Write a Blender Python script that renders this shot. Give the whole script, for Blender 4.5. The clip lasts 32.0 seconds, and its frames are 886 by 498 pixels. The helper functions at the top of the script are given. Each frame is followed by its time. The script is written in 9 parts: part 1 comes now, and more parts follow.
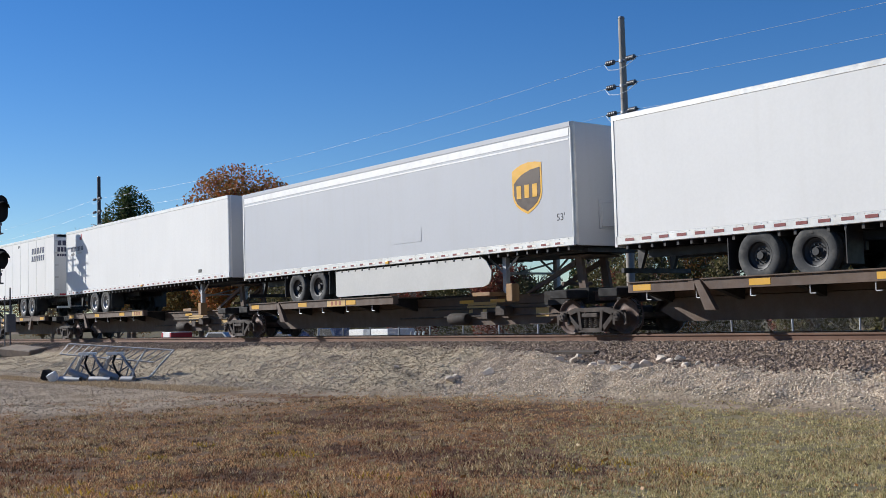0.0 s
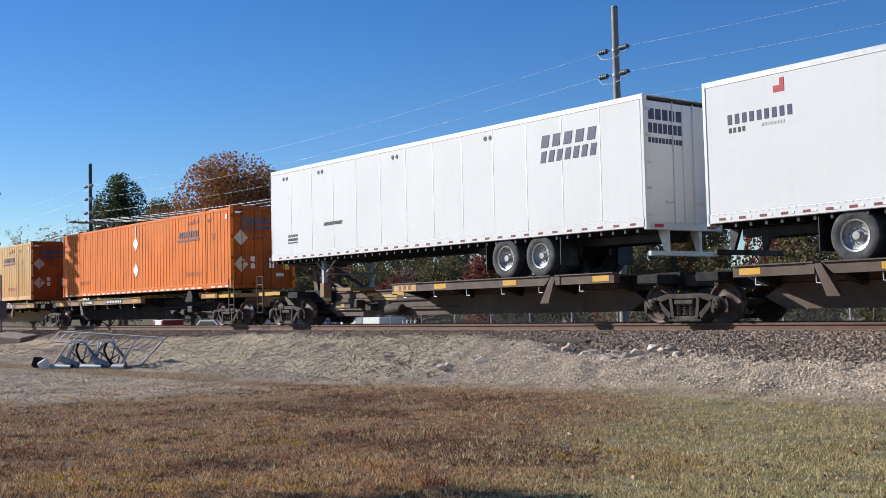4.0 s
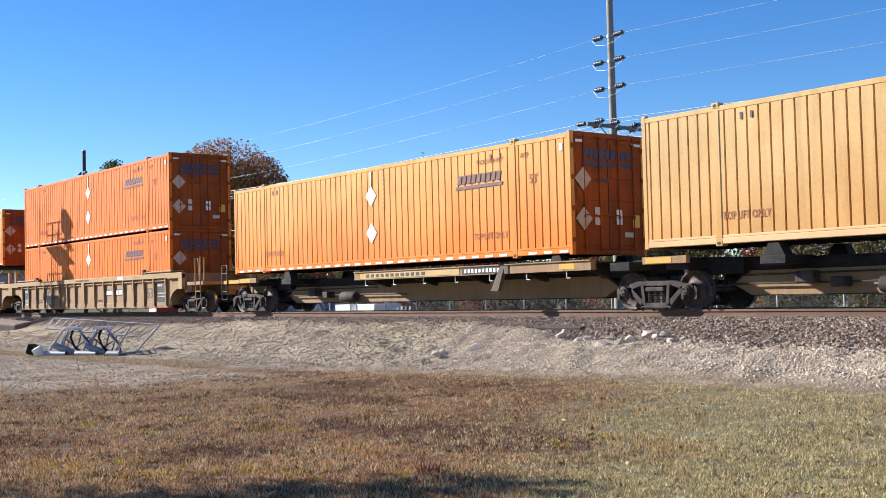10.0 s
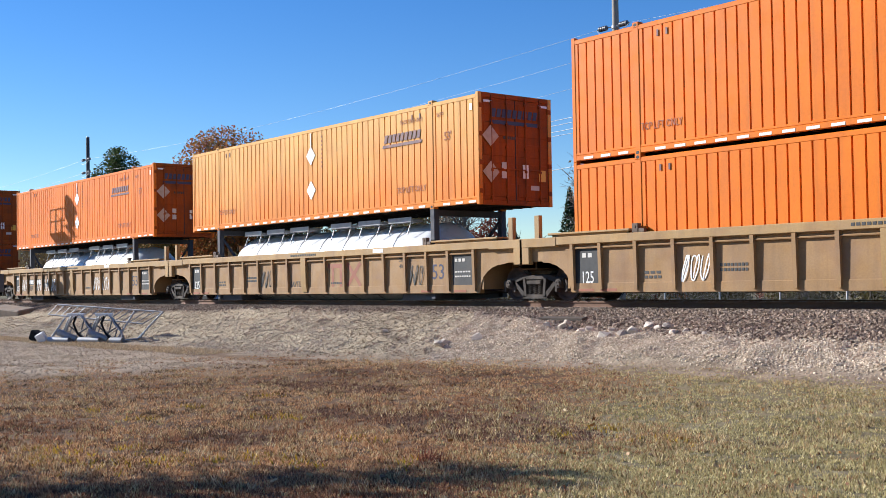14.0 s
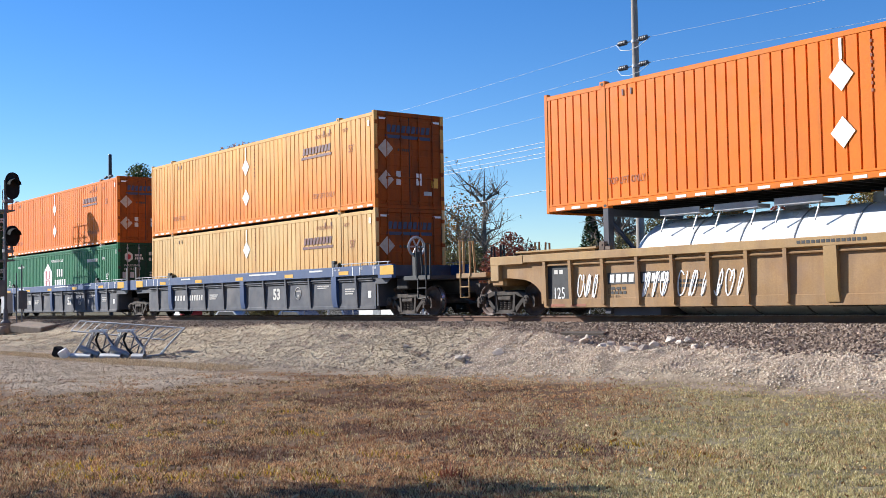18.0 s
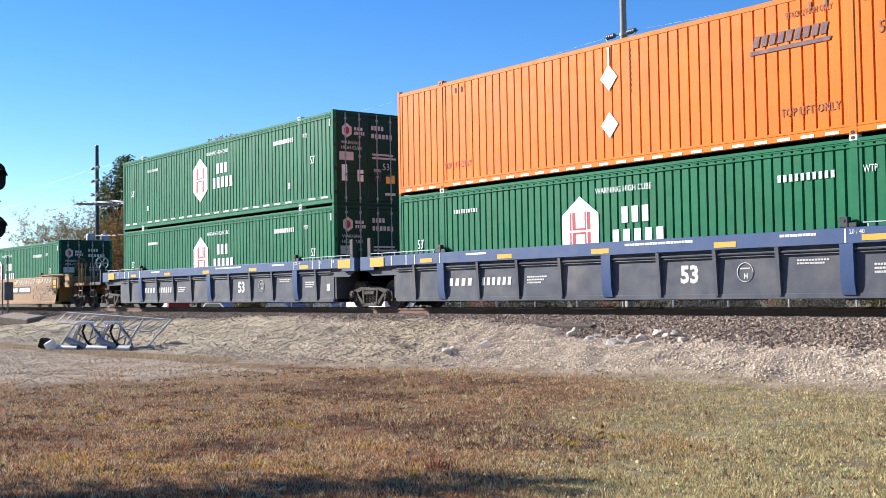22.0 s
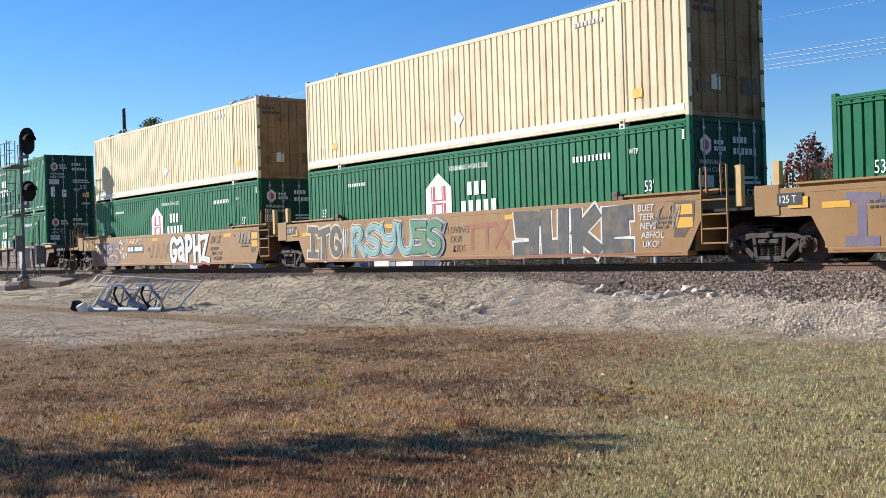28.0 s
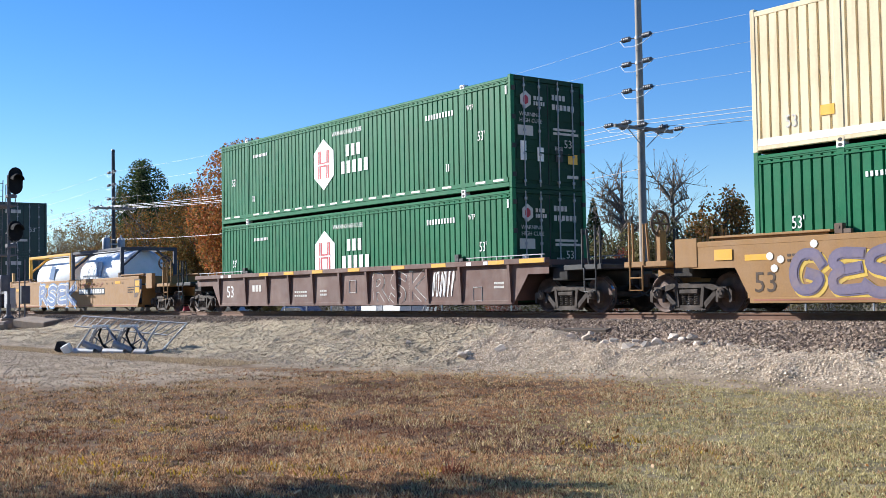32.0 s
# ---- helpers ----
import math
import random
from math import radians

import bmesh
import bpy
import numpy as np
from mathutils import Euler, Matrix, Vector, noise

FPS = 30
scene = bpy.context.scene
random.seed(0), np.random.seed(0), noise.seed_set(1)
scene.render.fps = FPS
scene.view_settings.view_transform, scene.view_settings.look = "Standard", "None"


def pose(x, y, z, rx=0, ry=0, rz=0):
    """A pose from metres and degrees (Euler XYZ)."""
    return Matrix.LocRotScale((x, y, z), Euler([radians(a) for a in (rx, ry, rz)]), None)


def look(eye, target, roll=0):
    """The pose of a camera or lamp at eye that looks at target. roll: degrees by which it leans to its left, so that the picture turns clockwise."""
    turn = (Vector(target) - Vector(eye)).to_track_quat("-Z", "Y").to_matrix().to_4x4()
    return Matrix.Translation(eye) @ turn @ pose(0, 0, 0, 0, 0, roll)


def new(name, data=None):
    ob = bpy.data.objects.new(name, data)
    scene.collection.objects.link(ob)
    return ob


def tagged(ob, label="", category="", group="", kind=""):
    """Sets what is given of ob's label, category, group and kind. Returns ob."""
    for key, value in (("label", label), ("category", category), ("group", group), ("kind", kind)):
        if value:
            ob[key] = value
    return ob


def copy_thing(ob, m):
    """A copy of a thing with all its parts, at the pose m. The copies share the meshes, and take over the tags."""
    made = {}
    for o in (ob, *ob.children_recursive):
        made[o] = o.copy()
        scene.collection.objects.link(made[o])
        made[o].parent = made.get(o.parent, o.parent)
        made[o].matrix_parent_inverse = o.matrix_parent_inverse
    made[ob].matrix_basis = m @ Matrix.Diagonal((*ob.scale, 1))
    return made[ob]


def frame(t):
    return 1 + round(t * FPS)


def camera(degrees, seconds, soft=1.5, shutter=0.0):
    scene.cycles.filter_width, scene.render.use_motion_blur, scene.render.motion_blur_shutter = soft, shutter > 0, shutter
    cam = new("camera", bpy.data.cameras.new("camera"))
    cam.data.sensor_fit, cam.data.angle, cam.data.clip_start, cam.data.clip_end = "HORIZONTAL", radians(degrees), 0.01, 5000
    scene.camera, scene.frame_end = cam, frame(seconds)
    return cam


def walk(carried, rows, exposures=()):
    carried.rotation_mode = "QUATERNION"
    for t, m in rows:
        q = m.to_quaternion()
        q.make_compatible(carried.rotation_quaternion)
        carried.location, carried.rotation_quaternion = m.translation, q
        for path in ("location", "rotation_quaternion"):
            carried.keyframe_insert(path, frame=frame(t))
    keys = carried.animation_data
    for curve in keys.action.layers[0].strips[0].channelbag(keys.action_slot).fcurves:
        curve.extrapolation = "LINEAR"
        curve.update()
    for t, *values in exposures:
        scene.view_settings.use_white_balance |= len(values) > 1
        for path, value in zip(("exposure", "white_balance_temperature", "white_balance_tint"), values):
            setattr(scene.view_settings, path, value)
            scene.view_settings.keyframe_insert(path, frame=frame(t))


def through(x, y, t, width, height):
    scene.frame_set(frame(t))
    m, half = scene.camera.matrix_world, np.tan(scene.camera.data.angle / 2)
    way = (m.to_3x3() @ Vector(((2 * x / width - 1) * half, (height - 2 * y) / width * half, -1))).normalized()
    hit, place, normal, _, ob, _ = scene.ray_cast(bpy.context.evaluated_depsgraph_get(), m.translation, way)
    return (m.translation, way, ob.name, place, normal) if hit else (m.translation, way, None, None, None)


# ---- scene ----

# Camera: handheld on one spot beside the line; x runs along the track, y across it, z up.
EYE = 1.55
cam = camera(42.76, 32.0, soft=0.45)
TURNS = [  # seconds, yaw, pitch, roll
    (0, 51.79, 3.56, -1.55),
    (0.5, 51.32, 3.35, -1.81),
    (1, 51.30, 3.35, -1.21),
    (1.5, 51.49, 3.15, -1.00),
    (2, 51.26, 3.44, -0.69),
    (2.5, 51.49, 3.21, -0.90),
    (3, 51.36, 3.09, -1.10),
    (3.5, 51.46, 3.02, -1.35),
    (5.5, 51.21, 2.90, -1.22),
    (6, 51.30, 2.93, -1.24),
    (6.5, 51.18, 3.00, -1.28),
    (7, 51.66, 2.91, -1.18),
    (7.5, 51.70, 2.84, -1.37),
    (8, 51.55, 2.69, -1.38),
    (8.5, 51.35, 2.41, -1.41),
    (9, 51.25, 2.43, -1.32),
    (9.5, 51.24, 2.49, -1.32),
    (10, 51.15, 2.30, -1.39),
    (10.5, 51.20, 2.23, -1.47),
    (11, 51.47, 1.76, -1.40),
    (11.5, 51.55, 1.47, -0.97),
    (12, 51.34, 1.12, -0.94),
    (12.5, 50.57, 0.83, -0.46),
    (13, 50.68, 1.47, -0.59),
    (13.5, 50.80, 1.34, -0.58),
    (14, 51.31, 1.77, -0.92),
    (14.5, 51.57, 2.43, -1.25),
    (15, 51.79, 2.61, -1.20),
    (15.5, 53.47, 2.44, -1.56),
    (17.5, 52.36, 2.84, -1.13),
    (18, 52.33, 2.56, -1.12),
    (18.5, 52.06, 2.46, -1.17),
    (19, 52.40, 2.60, -1.35),
    (19.5, 52.42, 2.70, -1.38),
    (20, 52.31, 2.66, -1.45),
    (20.5, 52.18, 2.61, -1.59),
    (21, 52.01, 2.54, -1.43),
    (21.5, 51.49, 2.39, -1.21),
    (22, 51.72, 2.17, -0.96),
    (22.5, 51.49, 2.32, -1.06),
    (23, 51.38, 2.08, -1.09),
    (23.5, 51.18, 2.27, -1.50),
    (24, 51.41, 1.61, -1.70),
    (24.5, 51.33, 1.85, -1.54),
    (26.5, 51.75, 2.13, -1.81),
    (27, 51.78, 1.44, -1.33),
    (27.5, 53.33, -0.17, -1.46),
    (28, 53.15, 0.10, -1.66),
    (28.5, 53.27, 0.18, -1.58),
    (29, 53.11, -0.01, -1.66),
    (29.5, 53.00, -0.13, -1.48),
    (30, 53.10, 0.50, -1.11),
    (30.5, 53.06, 0.65, -0.64),
    (31, 52.65, 1.74, -0.50),
    (31.5, 52.68, 2.66, -0.34),
    (32, 52.47, 2.37, -0.95),
]
walk(cam, [(t, pose(0, 0, EYE, 90 + pitch, 0, yaw) @ pose(0, 0, 0, 0, 0, roll)) for t, yaw, pitch, roll in TURNS],
     exposures=[(0, 0.3, 6200, 10), (1, 0.42, 6200, 10), (3.5, 0.45, 6200, 10), (6, 0.57, 6200, 10), (7, 0.84, 6200, 10), (8, 0.94, 6200, 10), (9, 0.92, 6200, 10), (13, 0.93, 6200, 10), (14, 0.76, 6200, 10), (15, 0.86, 6200, 10), (18, 0.84, 6200, 10), (19, 0.95, 6200, 10), (20, 0.82, 6200, 10), (22, 1.10, 6200, 10), (23, 1.10, 6200, 10), (24, 1.26, 6200, 10), (26.5, 0.66, 6200, 10), (27, 0.65, 6200, 10), (28, 0.78, 6200, 10), (30, 0.72, 6200, 10), (31, 0.78, 6200, 10), (32, 0.92, 6200, 10)])

# How far the train has rolled along +x at each time.
ROLL = [(0, 0.00), (1, 9.33), (2, 18.69), (3, 28.06), (3.5, 32.73), (5.5, 51.35), (6, 55.99), (7, 65.22), (8, 74.36), (9, 83.66), (10, 93.05), (11, 102.39), (12, 111.73), (13, 121.05), (14, 130.36), (15, 139.67), (15.5, 144.34), (17.5, 163.06), (18, 167.74), (19, 177.12), (20, 186.55), (21, 196.02), (22, 205.46), (23, 214.82), (24, 224.17), (24.5, 228.85), (26.5, 247.68), (27, 252.39), (28, 261.82), (29, 271.29), (30, 280.73), (31, 290.15), (32, 299.55)]

ZR = 1.10      # top of the rails
YC = 20.03     # middle of the track
NEAR = YC - 1.295

# ---- light ----
SUN_AZ, SUN_EL = 61.0, 25.0   # the light runs this far from +y towards +x, and falls at this angle
world = bpy.data.worlds.new("sky")
scene.world = world
world.use_nodes = True
wn = world.node_tree
sky = wn.nodes.new("ShaderNodeTexSky")
sky.sky_type, sky.sun_disc = "NISHITA", False
sky.sun_elevation, sky.sun_rotation = radians(SUN_EL), radians(SUN_AZ + 180)
sky.altitude, sky.air_density, sky.dust_density, sky.ozone_density = 300, 1.0, 0.0, 4.0
deep = wn.nodes.new("ShaderNodeHueSaturation")
deep.inputs["Saturation"].default_value, deep.inputs["Hue"].default_value = 1.27, 0.511
wn.links.new(sky.outputs[0], deep.inputs["Color"])
wn.links.new(deep.outputs[0], wn.nodes["Background"].inputs[0])
wn.nodes["Background"].inputs[1].default_value = 0.085
sun = new("sun", bpy.data.lights.new("sun", "SUN"))
sun.data.energy, sun.data.angle, sun.data.color = 5.0, radians(0.53), (1.0, 0.955, 0.88)
_d = Vector((math.sin(radians(SUN_AZ)) * math.cos(radians(SUN_EL)), math.cos(radians(SUN_AZ)) * math.cos(radians(SUN_EL)), -math.sin(radians(SUN_EL))))
sun.matrix_world = look((-60, -40, 40), Vector((-60, -40, 40)) + _d)


# ---- materials ----
def mat(name, col, rough=0.6, metal=0.0, var=0.15, scale=1.5, grain=40.0, bump=0.002, dirt=None, streak=None, rnd=0.0, spec=0.5, tint=None, fade=None):
    """fade: (colour, from z, to z) sun-bleached towards the top. col: base colour; dirt: (colour, amount, scale) in patches; streak: (colour, amount) running down; rnd: spread from object to object; tint: (colour, scale) a second hue in patches."""
    m = bpy.data.materials.new(name)
    m.use_nodes = True
    nt = m.node_tree
    nd, ln = nt.nodes, nt.links
    b = nd["Principled BSDF"]
    b.inputs["Roughness"].default_value = rough
    b.inputs["Metallic"].default_value = metal
    b.inputs["Specular IOR Level"].default_value = spec
    tc = nd.new("ShaderNodeTexCoord")

    def nz(sc, detail=4.0, stretch=None):
        n = nd.new("ShaderNodeTexNoise")
        n.inputs["Scale"].default_value, n.inputs["Detail"].default_value = sc, detail
        if stretch:
            mp = nd.new("ShaderNodeMapping")
            mp.inputs["Scale"].default_value = stretch
            ln.new(tc.outputs["Object"], mp.inputs[0])
            ln.new(mp.outputs[0], n.inputs["Vector"])
        else:
            ln.new(tc.outputs["Object"], n.inputs["Vector"])
        return n.outputs["Fac"]

    def ramp(src, lo, hi, a, c):
        r = nd.new("ShaderNodeMapRange")
        r.inputs[1].default_value, r.inputs[2].default_value, r.inputs[3].default_value, r.inputs[4].default_value = lo, hi, a, c
        ln.new(src, r.inputs[0])
        return r.outputs[0]

    def mix(fac, a, c, mode="MIX"):
        n = nd.new("ShaderNodeMix")
        n.data_type, n.blend_type = "RGBA", mode
        for s, v in ((n.inputs[0], fac), (n.inputs[6], a), (n.inputs[7], c)):
            if isinstance(v, bpy.types.NodeSocket):
                ln.new(v, s)
            elif isinstance(v, tuple):
                s.default_value = (*v[:3], 1)
            else:
                s.default_value = v
        return n.outputs[2]

    c = tuple(col)
    if tint:
        c = mix(ramp(nz(tint[1], 5), 0.42, 0.6, 0, 1), c, tint[0])
    if fade:
        sep = nd.new("ShaderNodeSeparateXYZ")
        ln.new(tc.outputs["Object"], sep.inputs[0])
        wave = nd.new("ShaderNodeMath")
        wave.operation = "ADD"
        ln.new(sep.outputs["Z"], wave.inputs[0])
        ln.new(ramp(nz(0.9, 5, (1.0, 1.0, 0.4)), 0.3, 0.7, -0.55, 0.55), wave.inputs[1])
        c = mix(ramp(wave.outputs[0], fade[1], fade[2], 0, 1), c, fade[0])
    big = ramp(nz(scale), 0.3, 0.7, 1 - var, 1 + var)
    fine = ramp(nz(grain, 3), 0.25, 0.75, 1 - var * 0.7, 1 + var * 0.7)
    mul = nd.new("ShaderNodeMath")
    mul.operation = "MULTIPLY"
    ln.new(big, mul.inputs[0])
    ln.new(fine, mul.inputs[1])
    val = mul.outputs[0]
    if rnd:
        oi = nd.new("ShaderNodeObjectInfo")
        m2 = nd.new("ShaderNodeMath")
        m2.operation = "MULTIPLY"
        ln.new(val, m2.inputs[0])
        ln.new(ramp(oi.outputs["Random"], 0, 1, 1 - rnd, 1 + rnd), m2.inputs[1])
        val = m2.outputs[0]
    hs = nd.new("ShaderNodeVectorMath")
    hs.operation = "SCALE"
    if isinstance(c, tuple):
        hs.inputs[0].default_value = c[:3]
    else:
        ln.new(c, hs.inputs[0])
    ln.new(val, hs.inputs["Scale"])
    c = hs.outputs[0]
    if dirt:
        c = mix(ramp(nz(dirt[2], 6), 0.5, 0.72, 0, dirt[1]), c, dirt[0])
    if streak:
        c = mix(ramp(nz(1.0, 5, (5.0, 5.0, 0.35)), 0.48, 0.75, 0, streak[1]), c, streak[0])
    ln.new(c, b.inputs["Base Color"])
    if bump:
        bp = nd.new("ShaderNodeBump")
        bp.inputs["Strength"].default_value, bp.inputs["Distance"].default_value = 0.6, bump
        ln.new(nz(grain, 4), bp.inputs["Height"])
        ln.new(bp.outputs[0], b.inputs["Normal"])
    rr = ramp(nz(scale * 4), 0.3, 0.7, max(0.05, rough - 0.12), min(1, rough + 0.1))
    ln.new(rr, b.inputs["Roughness"])
    return m


RUST = (0.10, 0.045, 0.02)
M_ORANGE = mat("orange_paint", (0.7254, 0.1767, 0.00837), 0.55, spec=0.2, var=0.08, scale=0.8, grain=20, bump=0.003, dirt=((0.50, 0.12, 0.02), 0.35, 1.2), streak=((0.30, 0.10, 0.03), 0.25))
M_AMBER = mat("faded_amber_paint", (0.576, 0.312, 0.1008), 0.6, spec=0.2, var=0.10, scale=0.6, grain=20, bump=0.003, dirt=((0.50, 0.22, 0.05), 0.4, 0.9), streak=((0.35, 0.15, 0.05), 0.35), fade=((0.63, 0.415, 0.175), 0.3, 2.4))
M_TANGER = mat("tangerine_paint", (0.6956, 0.2021, 0.01692), 0.55, spec=0.2, var=0.09, scale=0.7, grain=20, bump=0.003, dirt=((0.50, 0.15, 0.02), 0.3, 1.0), streak=((0.32, 0.12, 0.03), 0.3), fade=((0.70, 0.37, 0.10), 0.1, 2.6))
M_GREEN = mat("green_paint", (0.009, 0.1395, 0.0576), 0.5, spec=0.2, var=0.10, scale=0.8, grain=20, bump=0.003, dirt=((0.025, 0.105, 0.05), 0.4, 1.1), streak=((0.06, 0.12, 0.065), 0.2))
M_CREAM = mat("cream_paint", (0.72, 0.61, 0.40), 0.6, spec=0.2, var=0.07, scale=0.7, grain=20, bump=0.003, dirt=((0.46, 0.34, 0.17), 0.35, 1.0), streak=((0.34, 0.19, 0.07), 0.4))
M_PEACH = mat("pale_peach_rail_paint", (0.70, 0.44, 0.22), 0.65, spec=0.2, var=0.10, scale=0.8, grain=20, bump=0.003, dirt=((0.48, 0.27, 0.12), 0.4, 1.2))
# Door ends: grime and rust over a base darkened to hold their shade.
M_ORANGE_DOOR = mat("shade_darkened_grimy_orange_doors", (0.306, 0.0697, 0.0102), 0.7, spec=0.15, var=0.15, scale=1.0, grain=20, bump=0.003, dirt=((0.14, 0.05, 0.02), 0.7, 1.4), streak=((0.10, 0.04, 0.02), 0.6))
M_CREAM_DOOR = mat("shade_darkened_rusty_cream_doors", (0.24, 0.145, 0.07), 0.75, spec=0.15, var=0.15, scale=1.0, grain=20, bump=0.003, dirt=((0.12, 0.055, 0.02), 0.8, 1.3), streak=((0.12, 0.06, 0.025), 0.7))
M_GREEN_DOOR = mat("shade_darkened_green_doors", (0.0085, 0.0425, 0.0221), 0.6, spec=0.2, var=0.12, scale=1.0, grain=20, bump=0.003, dirt=((0.02, 0.03, 0.022), 0.5, 1.4))
M_DKGREEN = mat("dark_green_paint", (0.02, 0.045, 0.035), 0.5, var=0.1, dirt=((0.04, 0.05, 0.04), 0.4, 1.0))
M_WHITE = mat("white_trailer_skin", (0.71, 0.70, 0.675), 0.6, spec=0.25, var=0.03, scale=0.5, grain=15, bump=0.001, dirt=((0.66, 0.645, 0.61), 0.15, 0.7), streak=((0.58, 0.55, 0.50), 0.12))
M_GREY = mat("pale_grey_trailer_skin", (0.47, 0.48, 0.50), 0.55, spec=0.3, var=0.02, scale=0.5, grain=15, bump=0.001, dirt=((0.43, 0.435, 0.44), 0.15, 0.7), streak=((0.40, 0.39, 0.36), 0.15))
M_SKIRT = mat("off_white_skirt_panel", (0.54, 0.53, 0.50), 0.6, spec=0.25, var=0.05, scale=0.6, grain=15, bump=0.001, dirt=((0.42, 0.40, 0.36), 0.3, 0.9))
M_ALU = mat("dull_aluminium", (0.62, 0.61, 0.58), 0.45, 0.3, var=0.08, dirt=((0.35, 0.30, 0.24), 0.5, 3.0))
M_BLACK = mat("black_frame_paint", (0.0144, 0.0144, 0.016), 0.6, var=0.25, dirt=((0.07, 0.05, 0.035), 0.5, 2.0))
M_RUBBER = mat("tyre_rubber", (0.045, 0.045, 0.045), 0.85, var=0.2, grain=30, bump=0.004, dirt=((0.16, 0.15, 0.13), 0.6, 4.0))
M_RIM = mat("painted_wheel_rim", (0.35, 0.34, 0.33), 0.5, 0.4, var=0.2, dirt=((0.10, 0.08, 0.06), 0.6, 5.0))
M_BROWN = mat("brown_railcar_paint", (0.0972, 0.0612, 0.04176), 0.75, var=0.18, scale=1.2, grain=30, bump=0.004, dirt=((0.17, 0.125, 0.09), 0.45, 1.5), streak=((0.06, 0.038, 0.027), 0.4))
M_TAN = mat("dusty_tan_railcar_paint", (0.3066, 0.1764, 0.07224), 0.75, var=0.14, scale=1.0, grain=30, bump=0.004, dirt=((0.22, 0.12, 0.065), 0.6, 1.3), streak=((0.16, 0.09, 0.045), 0.45))
M_CHORD = mat("sun_bleached_yellow_chord_paint", (0.37, 0.225, 0.085), 0.7, var=0.12, scale=1.0, grain=30, bump=0.003, dirt=((0.24, 0.13, 0.06), 0.55, 1.2), streak=((0.18, 0.10, 0.05), 0.35))
M_YELLOWCAR = mat("sun_faded_yellow_railcar_paint", (0.2795, 0.1445, 0.043), 0.7, var=0.12, scale=1.0, grain=30, bump=0.003, dirt=((0.26, 0.14, 0.055), 0.5, 1.0), streak=((0.22, 0.12, 0.05), 0.45))
M_BLUE = mat("blue_railcar_paint", (0.017, 0.050, 0.145), 0.6, var=0.12, scale=1.0, grain=30, bump=0.003, dirt=((0.07, 0.08, 0.13), 0.5, 1.4))
M_BLUEGREY = mat("grimy_blue_grey_panel", (0.0516, 0.05504, 0.07052), 0.75, var=0.14, scale=1.0, grain=30, bump=0.003, dirt=((0.14, 0.12, 0.11), 0.5, 1.2), streak=((0.05, 0.05, 0.06), 0.4))
M_REDBROWN = mat("red_brown_railcar_paint", (0.1188, 0.05984, 0.04576), 0.75, var=0.14, scale=1.0, grain=30, bump=0.003, dirt=((0.22, 0.15, 0.12), 0.5, 1.2), streak=((0.08, 0.04, 0.03), 0.4))
M_BOGIE = mat("dusty_cast_steel", (0.046, 0.034, 0.027), 0.85, var=0.3, scale=3, grain=40, bump=0.006, dirt=((0.13, 0.10, 0.08), 0.5, 3.0), rnd=0.15)
M_WHEEL = mat("rusty_wheel_steel", (0.085, 0.055, 0.045), 0.7, 0.3, var=0.25, scale=4, dirt=((0.20, 0.13, 0.10), 0.5, 4.0))
M_TREAD = mat("polished_wheel_tread", (0.45, 0.43, 0.42), 0.3, 0.9, var=0.1)
# Underframe grime, its near-black also holding the shade below decks and loads.
M_GRIME_SHADE = mat("shade_black_underframe_grime", (0.014, 0.012, 0.011), 0.9, var=0.3, scale=2, dirt=((0.045, 0.034, 0.027), 0.5, 2.0))
M_YELLOW = mat("yellow_reflector", (0.66, 0.35, 0.03), 0.45, var=0.06, dirt=((0.5, 0.3, 0.08), 0.4, 6.0))
M_TAPE = mat("white_reflective_tape", (0.80, 0.74, 0.66), 0.4, var=0.05, dirt=((0.55, 0.45, 0.35), 0.4, 5.0))
M_REDTAPE = mat("red_reflective_tape", (0.20, 0.045, 0.04), 0.45, var=0.08)
M_DECAL = mat("white_decal", (0.80, 0.79, 0.76), 0.5, var=0.05, dirt=((0.6, 0.56, 0.5), 0.35, 4.0))
M_SOILED = mat("soiled_placard", (0.50, 0.40, 0.31), 0.6, var=0.12, dirt=((0.30, 0.19, 0.12), 0.5, 5.0))
M_NAVY = mat("navy_decal", (0.030, 0.032, 0.075), 0.5, var=0.08)
M_INK = mat("black_stencil", (0.03, 0.028, 0.028), 0.6, var=0.1)
M_RED = mat("red_decal", (0.42, 0.02, 0.03), 0.5, var=0.06)
M_PLUM = mat("weathered_plum_decal", (0.115, 0.045, 0.055), 0.6, var=0.2, scale=3.0, dirt=((0.42, 0.14, 0.04), 0.5, 6.0))
M_DULLRED = mat("washed_out_red_stencil", (0.30, 0.10, 0.05), 0.7, var=0.15)
M_PALEINK = mat("pale_stencil", (0.55, 0.52, 0.47), 0.7, var=0.1)
M_FADED = mat("faded_yellow_board", (0.52, 0.33, 0.11), 0.6, var=0.12, dirt=((0.36, 0.24, 0.11), 0.5, 5.0))
M_UMBER = mat("umber_decal", (0.055, 0.028, 0.012), 0.45, var=0.05)
M_GOLD = mat("gold_decal", (0.75, 0.40, 0.03), 0.4, var=0.05)
M_RUBBERSEAL = mat("dark_seal", (0.02, 0.02, 0.02), 0.7, var=0.1)
M_GALV = mat("galvanised_steel", (0.36, 0.36, 0.37), 0.55, 0.35, var=0.12, scale=4, dirt=((0.28, 0.26, 0.24), 0.5, 3.0))
M_RAILSIDE = mat("rusty_rail_steel", (0.155, 0.085, 0.055), 0.8, 0.2, var=0.15, scale=2, grain=30, bump=0.002)
M_RAILTOP = mat("polished_rail_head", (0.42, 0.39, 0.37), 0.28, 0.9, var=0.08)
